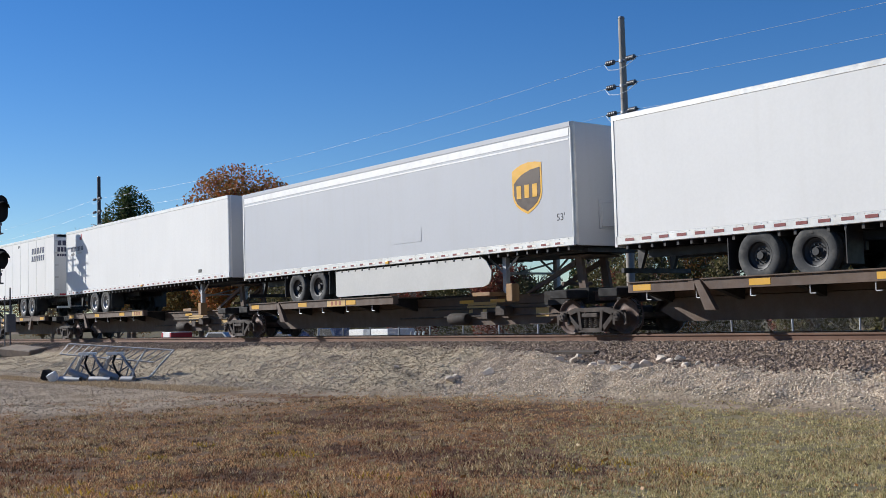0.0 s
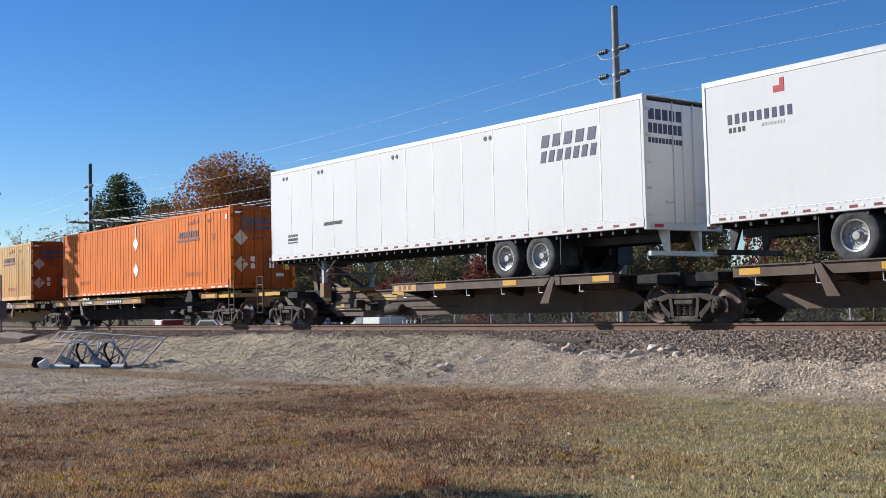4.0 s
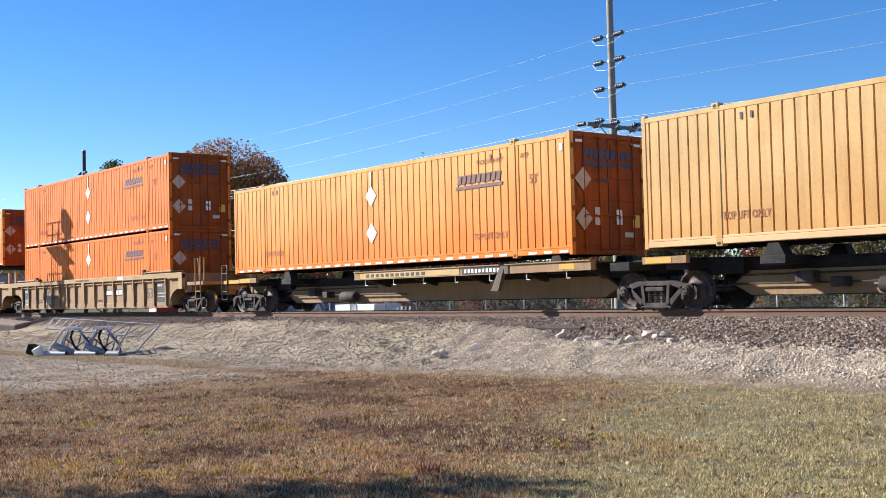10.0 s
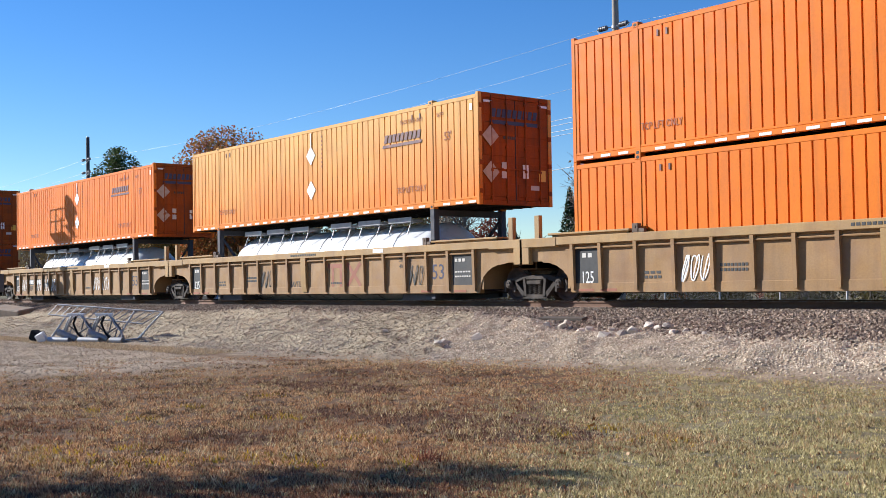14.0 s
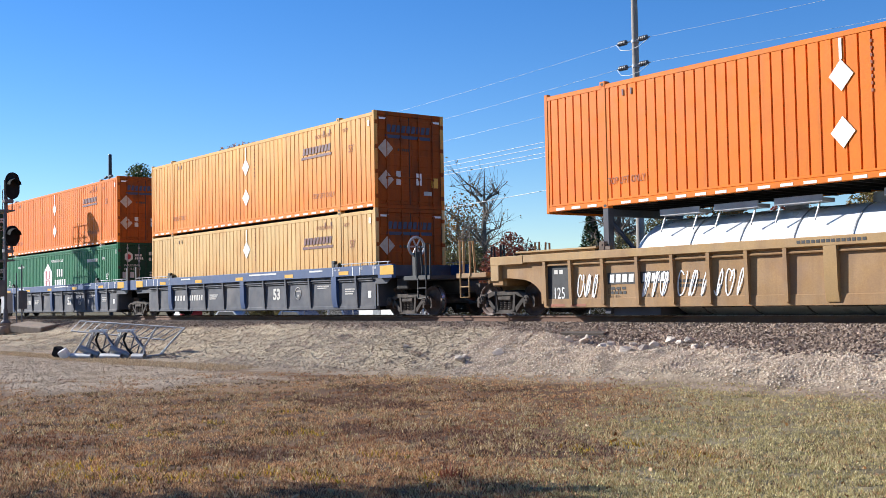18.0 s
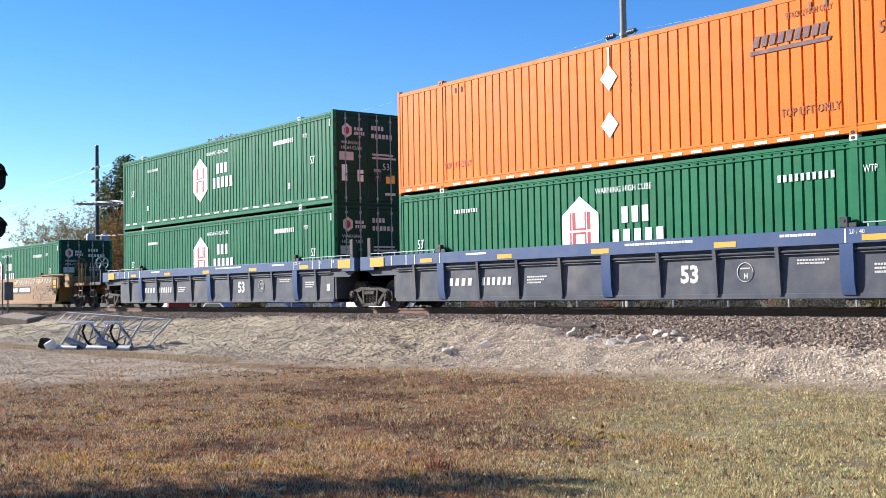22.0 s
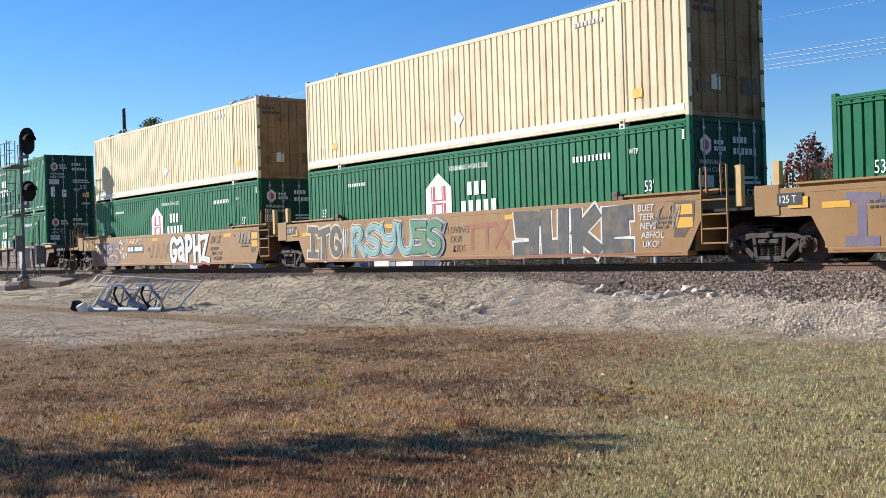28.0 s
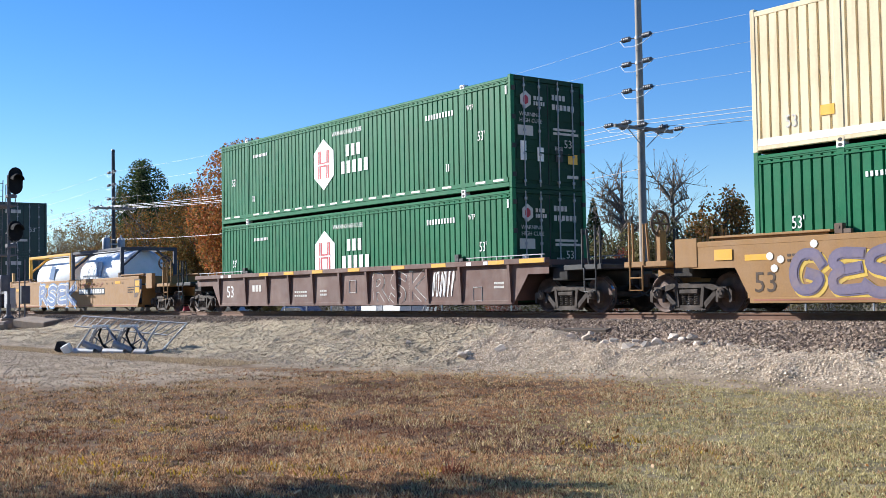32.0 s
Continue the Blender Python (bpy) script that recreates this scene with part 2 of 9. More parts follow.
M_TIE = mat("weathered_tie_wood", (0.085, 0.065, 0.05), 0.9, var=0.3, grain=25, bump=0.01, rnd=0.25)
M_POLE = mat("weathered_pole_wood", (0.31, 0.275, 0.235), 0.9, var=0.15, scale=2, grain=25, bump=0.01, streak=((0.20, 0.16, 0.13), 0.4))
M_POLEDARK = mat("dark_pole_wood", (0.075, 0.07, 0.07), 0.9, var=0.2, scale=2, grain=25, bump=0.01)
M_WIRE = mat("bare_conductor", (0.48, 0.48, 0.48), 0.6, 0.2, var=0.05)
M_PORCELAIN = mat("grey_insulator", (0.10, 0.10, 0.11), 0.35, var=0.1)


# ---- mesh helpers ----
class Shape:
    """Collects plain vertices and faces."""

    def __init__(self):
        self.v, self.f = [], []

    def add(self, verts, faces):
        k = len(self.v)
        self.v += [tuple(p) for p in verts]
        self.f += [tuple(i + k for i in f) for f in faces]
        return self

    def box(self, x0, x1, y0, y1, z0, z1, c=0.0):
        if c <= 0:
            return self.add([(x0, y0, z0), (x1, y0, z0), (x1, y1, z0), (x0, y1, z0), (x0, y0, z1), (x1, y0, z1), (x1, y1, z1), (x0, y1, z1)],
                            [(3, 2, 1, 0), (4, 5, 6, 7), (0, 1, 5, 4), (1, 2, 6, 5), (2, 3, 7, 6), (3, 0, 4, 7)])
        c = min(c, (x1 - x0) / 2.1, (y1 - y0) / 2.1, (z1 - z0) / 2.1)
        X, Y, Z = (x0, x1), (y0, y1), (z0, z1)
        v, idx = [], {}
        for i in (0, 1):
            for j in (0, 1):
                for k in (0, 1):
                    ex, ey, ez = X[i], Y[j], Z[k]
                    sx, sy, sz = (c, -c)[i], (c, -c)[j], (c, -c)[k]
                    idx[i, j, k] = len(v)
                    v += [(ex, ey + sy, ez + sz), (ex + sx, ey, ez + sz), (ex + sx, ey + sy, ez)]
        f = []
        for a in (0, 1):
            q = [(0, 0), (1, 0), (1, 1), (0, 1)]
            fx = [idx[a, j, k] for j, k in q]
            fy = [idx[i, a, k] + 1 for i, k in q]
            fz = [idx[i, j, a] + 2 for i, j in q]
            f += [fx if a else fx[::-1], fy[::-1] if a else fy, fz if a else fz[::-1]]
        for a in (0, 1):
            for b in (0, 1):
                p, q = idx[a, b, 0], idx[a, b, 1]
                f.append((p, p + 1, q + 1, q) if a != b else (q, q + 1, p + 1, p))
                p, q = idx[a, 0, b], idx[a, 1, b]
                f.append((q, q + 2, p + 2, p) if a != b else (p, p + 2, q + 2, q))
                p, q = idx[0, a, b], idx[1, a, b]
                f.append((p + 1, p + 2, q + 2, q + 1) if a != b else (q + 1, q + 2, p + 2, p + 1))
        for (i, j, k), p in idx.items():
            f.append((p, p + 1, p + 2) if (i + j + k) % 2 else (p + 2, p + 1, p))
        return self.add(v, f)

    def prism(self, poly, a0, a1, axis="y"):
        """A flat outline pushed along an axis: (x, z) along y, (y, z) along x, (x, y) along z."""
        n = len(poly)
        put = {"y": lambda p, a: (p[0], a, p[1]), "x": lambda p, a: (a, p[0], p[1]), "z": lambda p, a: (p[0], p[1], a)}[axis]
        v = [put(p, a0) for p in poly] + [put(p, a1) for p in poly]
        f = [tuple(range(n)), tuple(range(2 * n - 1, n - 1, -1))]
        f += [(i, i + n, (i + 1) % n + n, (i + 1) % n) for i in range(n)]
        return self.add(v, f)

    def tube(self, p, q, r, n=8, r2=None):
        p, q = Vector(p), Vector(q)
        d = (q - p).normalized()
        a = d.orthogonal().normalized()
        b = d.cross(a)
        r2 = r if r2 is None else r2
        v = []
        for c, s in ((p, r), (q, r2)):
            v += [c + (a * math.cos(2 * math.pi * i / n) + b * math.sin(2 * math.pi * i / n)) * s for i in range(n)]
        f = [(i, (i + 1) % n, (i + 1) % n + n, i + n) for i in range(n)]
        f += [tuple(range(n - 1, -1, -1)), tuple(range(n, 2 * n))]
        return self.add(v, f)

    def path(self, pts, r, n=6):
        """One round rod swept along the points."""
        pts = [Vector(p) for p in pts]
        m = len(pts)
        d = [(pts[min(i + 1, m - 1)] - pts[max(i - 1, 0)]).normalized() for i in range(m)]
        a = d[0].orthogonal().normalized()
        v = []
        for p, t in zip(pts, d):
            a = (a - t * a.dot(t)).normalized()
            b = t.cross(a)
            v += [p + (a * math.cos(2 * math.pi * i / n) + b * math.sin(2 * math.pi * i / n)) * r for i in range(n)]
        f = [(k * n + i, k * n + (i + 1) % n, (k + 1) * n + (i + 1) % n, (k + 1) * n + i) for k in range(m - 1) for i in range(n)]
        f += [tuple(range(n - 1, -1, -1)), tuple(range((m - 1) * n, m * n))]
        return self.add(v, f)

    def lathe(self, prof, cx, cz, n=24, cy=0.0):
        """(radius, y) pairs turned about the y axis through (cx, cz)."""
        k, v, f = len(prof), [], []
        for i in range(n):
            a = 2 * math.pi * i / n
            v += [(cx + r * math.cos(a), cy + y, cz + r * math.sin(a)) for r, y in prof]
        for i in range(n):
            j = (i + 1) % n
            f += [(i * k + m, i * k + m + 1, j * k + m + 1, j * k + m) for m in range(k - 1)]
        return self.add(v, f)

    def upright(self, prof, cx, cy, n=16):
        """(radius, z) pairs turned about the z axis through (cx, cy)."""
        k, v, f = len(prof), [], []
        for i in range(n):
            a = 2 * math.pi * i / n
            v += [(cx + r * math.cos(a), cy + r * math.sin(a), z) for r, z in prof]
        for i in range(n):
            j = (i + 1) % n
            f += [(i * k + m, j * k + m, j * k + m + 1, i * k + m + 1) for m in range(k - 1)]
        return self.add(v, f)

    def corrugated(self, x0, x1, z0, z1, y, depth, pitch, groove, ramp=0.02):
        """A wall in the plane y with upright grooves sunk by depth along +y (negative: along -y)."""
        n = max(1, round((x1 - x0) / pitch))
        p = (x1 - x0) / n
        prof = [(x0, y)]
        for i in range(n):
            c = x0 + (i + 0.5) * p
            prof += [(c - groove / 2 - ramp, y), (c - groove / 2, y + depth), (c + groove / 2, y + depth), (c + groove / 2 + ramp, y)]
        prof.append((x1, y))
        v = [(a, b, z0) for a, b in prof] + [(a, b, z1) for a, b in prof]
        m = len(prof)
        flip = depth < 0
        return self.add(v, [((i, i + m, i + m + 1, i + 1) if flip else (i, i + 1, i + 1 + m, i + m)) for i in range(m - 1)])

    def moved(self, m):
        self.v = [tuple(m @ Vector(p)) for p in self.v]
        return self

    def mesh(self, name, material, smooth=40):
        me = bpy.data.meshes.new(name)
        me.from_pydata(self.v, [], self.f)
        me.materials.append(material)
        if smooth:
            me.shade_smooth()
            me.set_sharp_from_angle(angle=radians(smooth))
        me.update()
        return me


def part(name, shape, material, parent, label="", smooth=40):
    """One mesh object under a thing or a part."""
    ob = new(name, shape.mesh(name, material, smooth) if isinstance(shape, Shape) else shape)
    ob.parent = parent
    if label:
        ob["label"] = label
    return ob


def thing(name, label, category, group="", kind=""):
    ob = new(name)
    ob.empty_display_size = 0.3
    return tagged(ob, label, category, group, kind)


_texts = {}


def words(body, size, material, width=1.0, shear=0.0, fat=0.0):
    """A flat lettering mesh in the x-z plane, its lower left corner at the origin, facing -y."""
    key = (body, size, material.name, width, shear, fat)
    if key not in _texts:
        cu = bpy.data.curves.new("lettering", "FONT")
        cu.body, cu.size, cu.extrude, cu.shear, cu.resolution_u, cu.offset = body, size * 1.37, 0.0015, shear, 2, fat
        ob = new("lettering", cu)
        dg = bpy.context.evaluated_depsgraph_get()
        me = bpy.data.meshes.new_from_object(ob.evaluated_get(dg))
        bpy.data.objects.remove(ob)
        me.transform(Matrix.Rotation(radians(90), 4, "X") @ Matrix.Diagonal((width, 1, 1, 1)))
        me.materials.clear()
        me.materials.append(material)
        _texts[key] = me
    return _texts[key]


def lettering(parent, body, x, z, y, size, material, face="side", width=1.0, shear=0.0, name="lettering", fat=0.0):
    """Words on the near side (plane y, starting at x) or on the +x end (plane x, starting at y)."""
    ob = new(name, words(body, size, material, width, shear, fat))
    ob.parent = parent
    ob.matrix_basis = pose(x, y, z) if face == "side" else pose(x, y, z, 0, 0, 90)
    return ob


def bars(parent, x0, x1, z0, z1, y, n, material, face="side", slant=0.0, gap=0.3, name="lettering_bar", thick=0.004):
    """Writing as a row of plain bars."""
    s, w = Shape(), (x1 - x0) / n
    for i in range(n):
        a, b, d = x0 + i * w, x0 + (i + 1 - gap) * w, slant * (z1 - z0)
        polys = [[(a, z0), (b, z0), (b + d, z1), (a + d, z1)]]
        for poly in polys:
            if face == "side":
                s.prism(poly, y - thick, y + 0.001)
            else:
                s.prism(poly, y - 0.001, y + thick, "x")
    return part(name, s, material, parent, smooth=0)


def dashes(parent, xs, w, z0, z1, y, material, name="reflective_dash"):
    """Reflective dashes, one piece each, on one shared mesh."""
    me = Shape().prism(rect(0, w, z0, z1), y - 0.004, y + 0.001).mesh(name, material, 0)
    for x in xs:
        part(name, me, material, parent).location = (x, 0, 0)


def patch(parent, poly, y, material, face="side", name="decal", thick=0.004, label=""):
    s = Shape()
    if face == "side":
        s.prism(poly, y - thick, y + 0.001)
    else:
        s.prism(poly, y - 0.001, y + thick, "x")
    return part(name, s, material, parent, label, smooth=0)


def rect(x0, x1, z0, z1):
    return [(x0, z0), (x1, z0), (x1, z1), (x0, z1)]


# ---- ground, banks and track ----
def lerp_rows(rows, v):
    for (a, p), (b, q) in zip(rows, rows[1:]):
        if v <= b:
            return p + (q - p) * max(0.0, (v - a) / (b - a))
    return rows[-1][1]


def smooth(a, b, v):
    v = min(1.0, max(0.0, (v - a) / (b - a)))
    return v * v * (3 - 2 * v)


def height(x, y):
    """Ground height: a flat lawn, the gravel bank, the ballast shoulder, and level land behind the line."""
    toe = 13.0 + 1.7 * smooth(-24, -13, x)
    z = lerp_rows([(toe, 0.0), (toe + 0.5, 0.06), (16.5, 0.42), (18.25, 0.89), (18.6, 0.93), (21.6, 0.93), (23.2, 0.55), (26, 0.2), (30, -0.2), (36, -0.45), (60, -0.5), (3000, -0.5)], y) if y > toe else 0.0
    heap = smooth(-42, -30, x) * (1 - smooth(-21, -16.5, x))
    z += heap * 0.26 * smooth(toe + 0.6, 16.9, y) * (1 - smooth(17.2, 18.2, y))
    z += 0.10 * smooth(-22, -17, x) * (1 - smooth(-13, -9, x)) * smooth(14.8, 16.0, y) * (1 - smooth(16.2, 17.4, y))
    if toe < y < 18:
        z += (0.09 * noise.noise((x * 0.7, y * 0.9, 0)) + 0.08 * noise.noise((x * 1.7, y * 2.1, 4.0)) + 0.03 * noise.noise((x * 3.6, y * 4.2, 6.0))) * smooth(toe, toe + 1, y) * (1 - smooth(17, 18, y))
    if y < 14:
        z += 0.03 * noise.noise((x * 0.25, y * 0.25, 3.0)) + 0.012 * noise.noise((x * 1.3, y * 1.3, 7.0))
    return z


def zone_material():
    """Lawn, gravel lot, pale bank and dark ballast in one sheet, their borders broken by noise."""
    m = bpy.data.materials.new("ground_earth_and_gravel")
    m.use_nodes = True
    nt = m.node_tree
    nd, ln = nt.nodes, nt.links
    b = nd["Principled BSDF"]
    b.inputs["Roughness"].default_value = 0.95
    b.inputs["Specular IOR Level"].default_value = 0.15
    tc = nd.new("ShaderNodeTexCoord")
    sp = nd.new("ShaderNodeSeparateXYZ")
    ln.new(tc.outputs["Object"], sp.inputs[0])

    def nz(sc, detail=4):
        n = nd.new("ShaderNodeTexNoise")
        n.inputs["Scale"].default_value, n.inputs["Detail"].default_value = sc, detail
        ln.new(tc.outputs["Object"], n.inputs["Vector"])
        return n.outputs["Fac"]

    def op(kind, a, c):
        n = nd.new("ShaderNodeMath")
        n.operation = kind
        for s, v in ((n.inputs[0], a), (n.inputs[1], c)):
            if isinstance(v, bpy.types.NodeSocket):
                ln.new(v, s)
            else:
                s.default_value = v
        return n.outputs[0]

    def rng(src, lo, hi, a=0.0, c=1.0):
        r = nd.new("ShaderNodeMapRange")
        r.inputs[1].default_value, r.inputs[2].default_value, r.inputs[3].default_value, r.inputs[4].default_value = lo, hi, a, c
        ln.new(src, r.inputs[0])
        return r.outputs[0]

    def mix(fac, a, c):
        n = nd.new("ShaderNodeMix")
        n.data_type = "RGBA"
        ln.new(fac, n.inputs[0])
        for s, v in ((n.inputs[6], a), (n.inputs[7], c)):
            if isinstance(v, bpy.types.NodeSocket):
                ln.new(v, s)
            else:
                s.default_value = (*v, 1)
        return n.outputs[2]

    wob = op("MULTIPLY", op("SUBTRACT", nz(0.6, 5), 0.5), 3.0)
    wob2 = op("MULTIPLY", op("SUBTRACT", nz(1.7, 5), 0.5), 1.6)
    yy = op("ADD", sp.outputs["Y"], wob2)
    grain = nz(28, 3)
    earth = mix(rng(nz(0.45, 5), 0.38, 0.62), (0.10, 0.056, 0.032), (0.20, 0.125, 0.068))
    green = mix(rng(nz(0.8, 5), 0.35, 0.65), (0.15, 0.123, 0.068), (0.25, 0.205, 0.12))
    gmask = rng(op("ADD", op("ADD", op("ADD", sp.outputs["X"], op("MULTIPLY", sp.outputs["Y"], 0.79)), -(-6.7 + 0.79 * 6)), wob), -0.8, 1.2)
    lawn = mix(gmask, earth, green)
    lot = mix(rng(grain, 0.35, 0.65), (0.26, 0.192, 0.13), (0.44, 0.342, 0.24))
    lot = mix(rng(nz(1.1, 6), 0.48, 0.60), lot, mix(rng(grain, 0.35, 0.65), (0.14, 0.098, 0.06), (0.28, 0.21, 0.13)))
    lmask = op("MULTIPLY", rng(op("ADD", sp.outputs["X"], wob), -19.0, -21.5), op("MULTIPLY", rng(op("ADD", op("ADD", sp.outputs["Y"], op("MULTIPLY", sp.outputs["X"], 0.0)), wob2), 6.1, 7.0), rng(op("ADD", sp.outputs["Y"], wob2), 12.2, 11.4)))
    c = mix(lmask, lawn, lot)
    vor = nd.new("ShaderNodeTexVoronoi")
    vor.inputs["Scale"].default_value = 17
    ln.new(tc.outputs["Object"], vor.inputs["Vector"])
    bank = mix(rng(vor.outputs["Color"], 0.2, 0.8), (0.31, 0.25, 0.165), (0.49, 0.41, 0.295))
    bank = mix(rng(op("ADD", sp.outputs["X"], wob), -18.0, -21.0), bank, mix(rng(vor.outputs["Color"], 0.2, 0.8), (0.25, 0.198, 0.132), (0.42, 0.345, 0.24)))
    dirt = mix(rng(nz(2.2, 5), 0.4, 0.6), (0.19, 0.145, 0.10), (0.30, 0.235, 0.17))
    toe_y = op("SUBTRACT", yy, rng(sp.outputs["X"], -24.0, -13.0, 0.0, 2.2))
    c = mix(rng(toe_y, 11.9, 12.7), c, dirt)
    c = mix(rng(toe_y, 13.0, 13.9), c, bank)
    vb = nd.new("ShaderNodeTexVoronoi")
    vb.inputs["Scale"].default_value = 13
    ln.new(tc.outputs["Object"], vb.inputs["Vector"])
    ballast = mix(rng(vb.outputs["Color"], 0.2, 0.8), (0.14, 0.102, 0.074), (0.28, 0.21, 0.155))
    c = mix(rng(op("ADD", sp.outputs["Y"], op("MULTIPLY", wob2, 0.3)), 16.9, 17.4), c, ballast)
    c = mix(rng(yy, 23.0, 25.0), c, mix(rng(nz(0.3, 5), 0.4, 0.6), (0.10, 0.085, 0.04), (0.17, 0.13, 0.07)))
    fine = nd.new("ShaderNodeVectorMath")
    fine.operation = "SCALE"
    ln.new(c, fine.inputs[0])
    ln.new(rng(grain, 0.25, 0.75, 0.72, 1.28), fine.inputs["Scale"])
    ln.new(fine.outputs[0], b.inputs["Base Color"])
    bp = nd.new("ShaderNodeBump")
    bp.inputs["Strength"].default_value, bp.inputs["Distance"].default_value = 0.7, 0.02
    ln.new(op("ADD", nz(20, 4), vor.outputs["Distance"]), bp.inputs["Height"])
    ln.new(bp.outputs[0], b.inputs["Normal"])
    return m


def ticks(*spans):
    out = []
    for a, b, n in spans:
        out += [a + (b - a) * i / n for i in range(n)]
    return out + [spans[-1][1]]


gx = ticks((-2500, -400, 12), (-400, -90, 16), (-90, -45, 30), (-45, 2, 280), (2, 40, 20), (40, 400, 12), (400, 2500, 8))
gy = ticks((-2500, -200, 8), (-200, -10, 12), (-10, 3, 14), (3, 12.5, 40), (12.5, 19, 60), (19, 26, 20), (26, 70, 20), (70, 400, 14), (400, 3000, 12))
sheet = Shape()
sheet.v = [(x, y, height(x, y) if -200 < x < 200 and -30 < y < 60 else (-0.5 if y > 25 else (0.93 if 18.6 < y < 21.6 else (0.0 if y < 13 else 0.6)))) for y in gy for x in gx]
w = len(gx)
sheet.f = [(j * w + i, j * w + i + 1, (j + 1) * w + i + 1, (j + 1) * w + i) for j in range(len(gy) - 1) for i in range(w - 1)]
ground = new("ground", sheet.mesh("ground", zone_material(), 80))
tagged(ground, "dry brown and green lawn rising to a gravel bank and ballast", "ground", kind="structure")

# rails: foot, web and head, with a polished running strip
for y in (-0.755, 0.755):
    r = Shape()
    prof = [(-0.075, -0.18), (0.075, -0.18), (0.075, -0.165), (0.02, -0.145), (0.010, -0.13), (0.010, -0.055), (0.038, -0.04), (0.038, -0.008), (0.028, 0.0), (-0.028, 0.0), (-0.038, -0.008), (-0.038, -0.04), (-0.010, -0.055), (-0.010, -0.13), (-0.02, -0.145), (-0.075, -0.165)]
    r.prism([(YC + y + a, ZR + b) for a, b in prof], -700, 300, "x")
    ob = new("rail", r.mesh("rail", M_RAILSIDE, 30))
    tagged(ob, "rusty brown steel rail with a polished head", "rail", "rails of the track", "structure")
    part("running_band", Shape().box(-700, 300, YC + y - 0.026, YC + y + 0.026, ZR, ZR + 0.0015), M_RAILTOP, ob, "polished running band")

# ties, each with its plate and spikes
def tie_mesh():
    return Shape().box(-0.115, 0.115, -1.3, 1.3, -0.18, 0.0, 0.015).mesh("tie", M_TIE, 30)


def plate_mesh():
    s = Shape()
    for y in (-0.755, 0.755):
        s.box(-0.09, 0.09, y - 0.18, y + 0.18, 0.0, 0.014, 0.004)
        for a, b in ((-0.05, -0.10), (0.05, 0.10), (-0.05, 0.10), (0.05, -0.10)):
            s.box(a - 0.012, a + 0.012, y + b - 0.02, y + b + 0.02, 0.0, 0.05, 0.005)
    return s.mesh("tie_plate", M_RAILSIDE, 30)


track = tagged(new("track_bed"), "timber ties under the rails, half buried in ballast", "track", kind="structure")
_tm, _pm = tie_mesh(), plate_mesh()
rng0 = random.Random(4)
x = -96.0
while x < 4:
    o = new("tie", _tm)
    o.parent = track
    o.location = (x + rng0.uniform(-0.03, 0.03), YC + rng0.uniform(-0.04, 0.04), ZR - 0.182 + rng0.uniform(-0.006, 0.0))
    o.rotation_euler = (0, 0, rng0.uniform(-0.015, 0.015))
    p = new("tie_plate", _pm)
    p.parent = o
    x += 0.52


def island_mat(name, cols, rough=0.9, bump=0.0, scale=30, through=0.0, drift=None):
    """Colours spread over the joined pieces of one mesh; drift: (colours, scale) that take over in broad patches."""
    m = bpy.data.materials.new(name)
    m.use_nodes = True
    nd, ln = m.node_tree.nodes, m.node_tree.links
    b = nd["Principled BSDF"]
    g = nd.new("ShaderNodeNewGeometry")
    tc = nd.new("ShaderNodeTexCoord")

    def spread(cols):
        r = nd.new("ShaderNodeValToRGB")
        r.color_ramp.interpolation = "LINEAR"
        while len(r.color_ramp.elements) < len(cols):
            r.color_ramp.elements.new(0.5)
        for i, (e, c) in enumerate(zip(r.color_ramp.elements, cols)):
            e.position, e.color = i / (len(cols) - 1), (*c, 1)
        ln.new(g.outputs["Random Per Island"], r.inputs[0])
        return r.outputs[0]

    col = spread(cols)
    if drift:
        dn = nd.new("ShaderNodeTexNoise")
        dn.inputs["Scale"].default_value, dn.inputs["Detail"].default_value = drift[1], 6
        ln.new(tc.outputs["Object"], dn.inputs["Vector"])
        dr = nd.new("ShaderNodeMapRange")
        dr.inputs[1].default_value, dr.inputs[2].default_value = 0.46, 0.58
        ln.new(dn.outputs["Fac"], dr.inputs[0])
        mx = nd.new("ShaderNodeMix")
        mx.data_type = "RGBA"
        ln.new(dr.outputs[0], mx.inputs[0])
        ln.new(col, mx.inputs[6])
        ln.new(spread(drift[0]), mx.inputs[7])
        col = mx.outputs[2]
    n = nd.new("ShaderNodeTexNoise")
    n.inputs["Scale"].default_value = scale
    ln.new(tc.outputs["Object"], n.inputs["Vector"])
    mr = nd.new("ShaderNodeMapRange")
    mr.inputs[1].default_value, mr.inputs[2].default_value, mr.inputs[3].default_value, mr.inputs[4].default_value = 0.3, 0.7, 0.8, 1.2
    ln.new(n.outputs["Fac"], mr.inputs[0])
    v = nd.new("ShaderNodeVectorMath")
    v.operation = "SCALE"
    ln.new(col, v.inputs[0])
    ln.new(mr.outputs[0], v.inputs["Scale"])
    ln.new(v.outputs[0], b.inputs["Base Color"])
    b.inputs["Roughness"].default_value = rough
    b.inputs["Specular IOR Level"].default_value = 0.2
    if through:
        t = nd.new("ShaderNodeBsdfTranslucent")
        ln.new(v.outputs[0], t.inputs[0])
        mx = nd.new("ShaderNodeMixShader")
        mx.inputs[0].default_value = through
        ln.new(b.outputs[0], mx.inputs[1])
        ln.new(t.outputs[0], mx.inputs[2])
        ln.new(mx.outputs[0], nd["Material Output"].inputs[0])
    return m


def raw_mesh(name, verts, faces, material):
    me = bpy.data.meshes.new(name)
    me.from_pydata(verts.tolist() if hasattr(verts, "tolist") else verts, [], faces.tolist() if hasattr(faces, "tolist") else faces)
    me.materials.append(material)
    me.update()
    return me


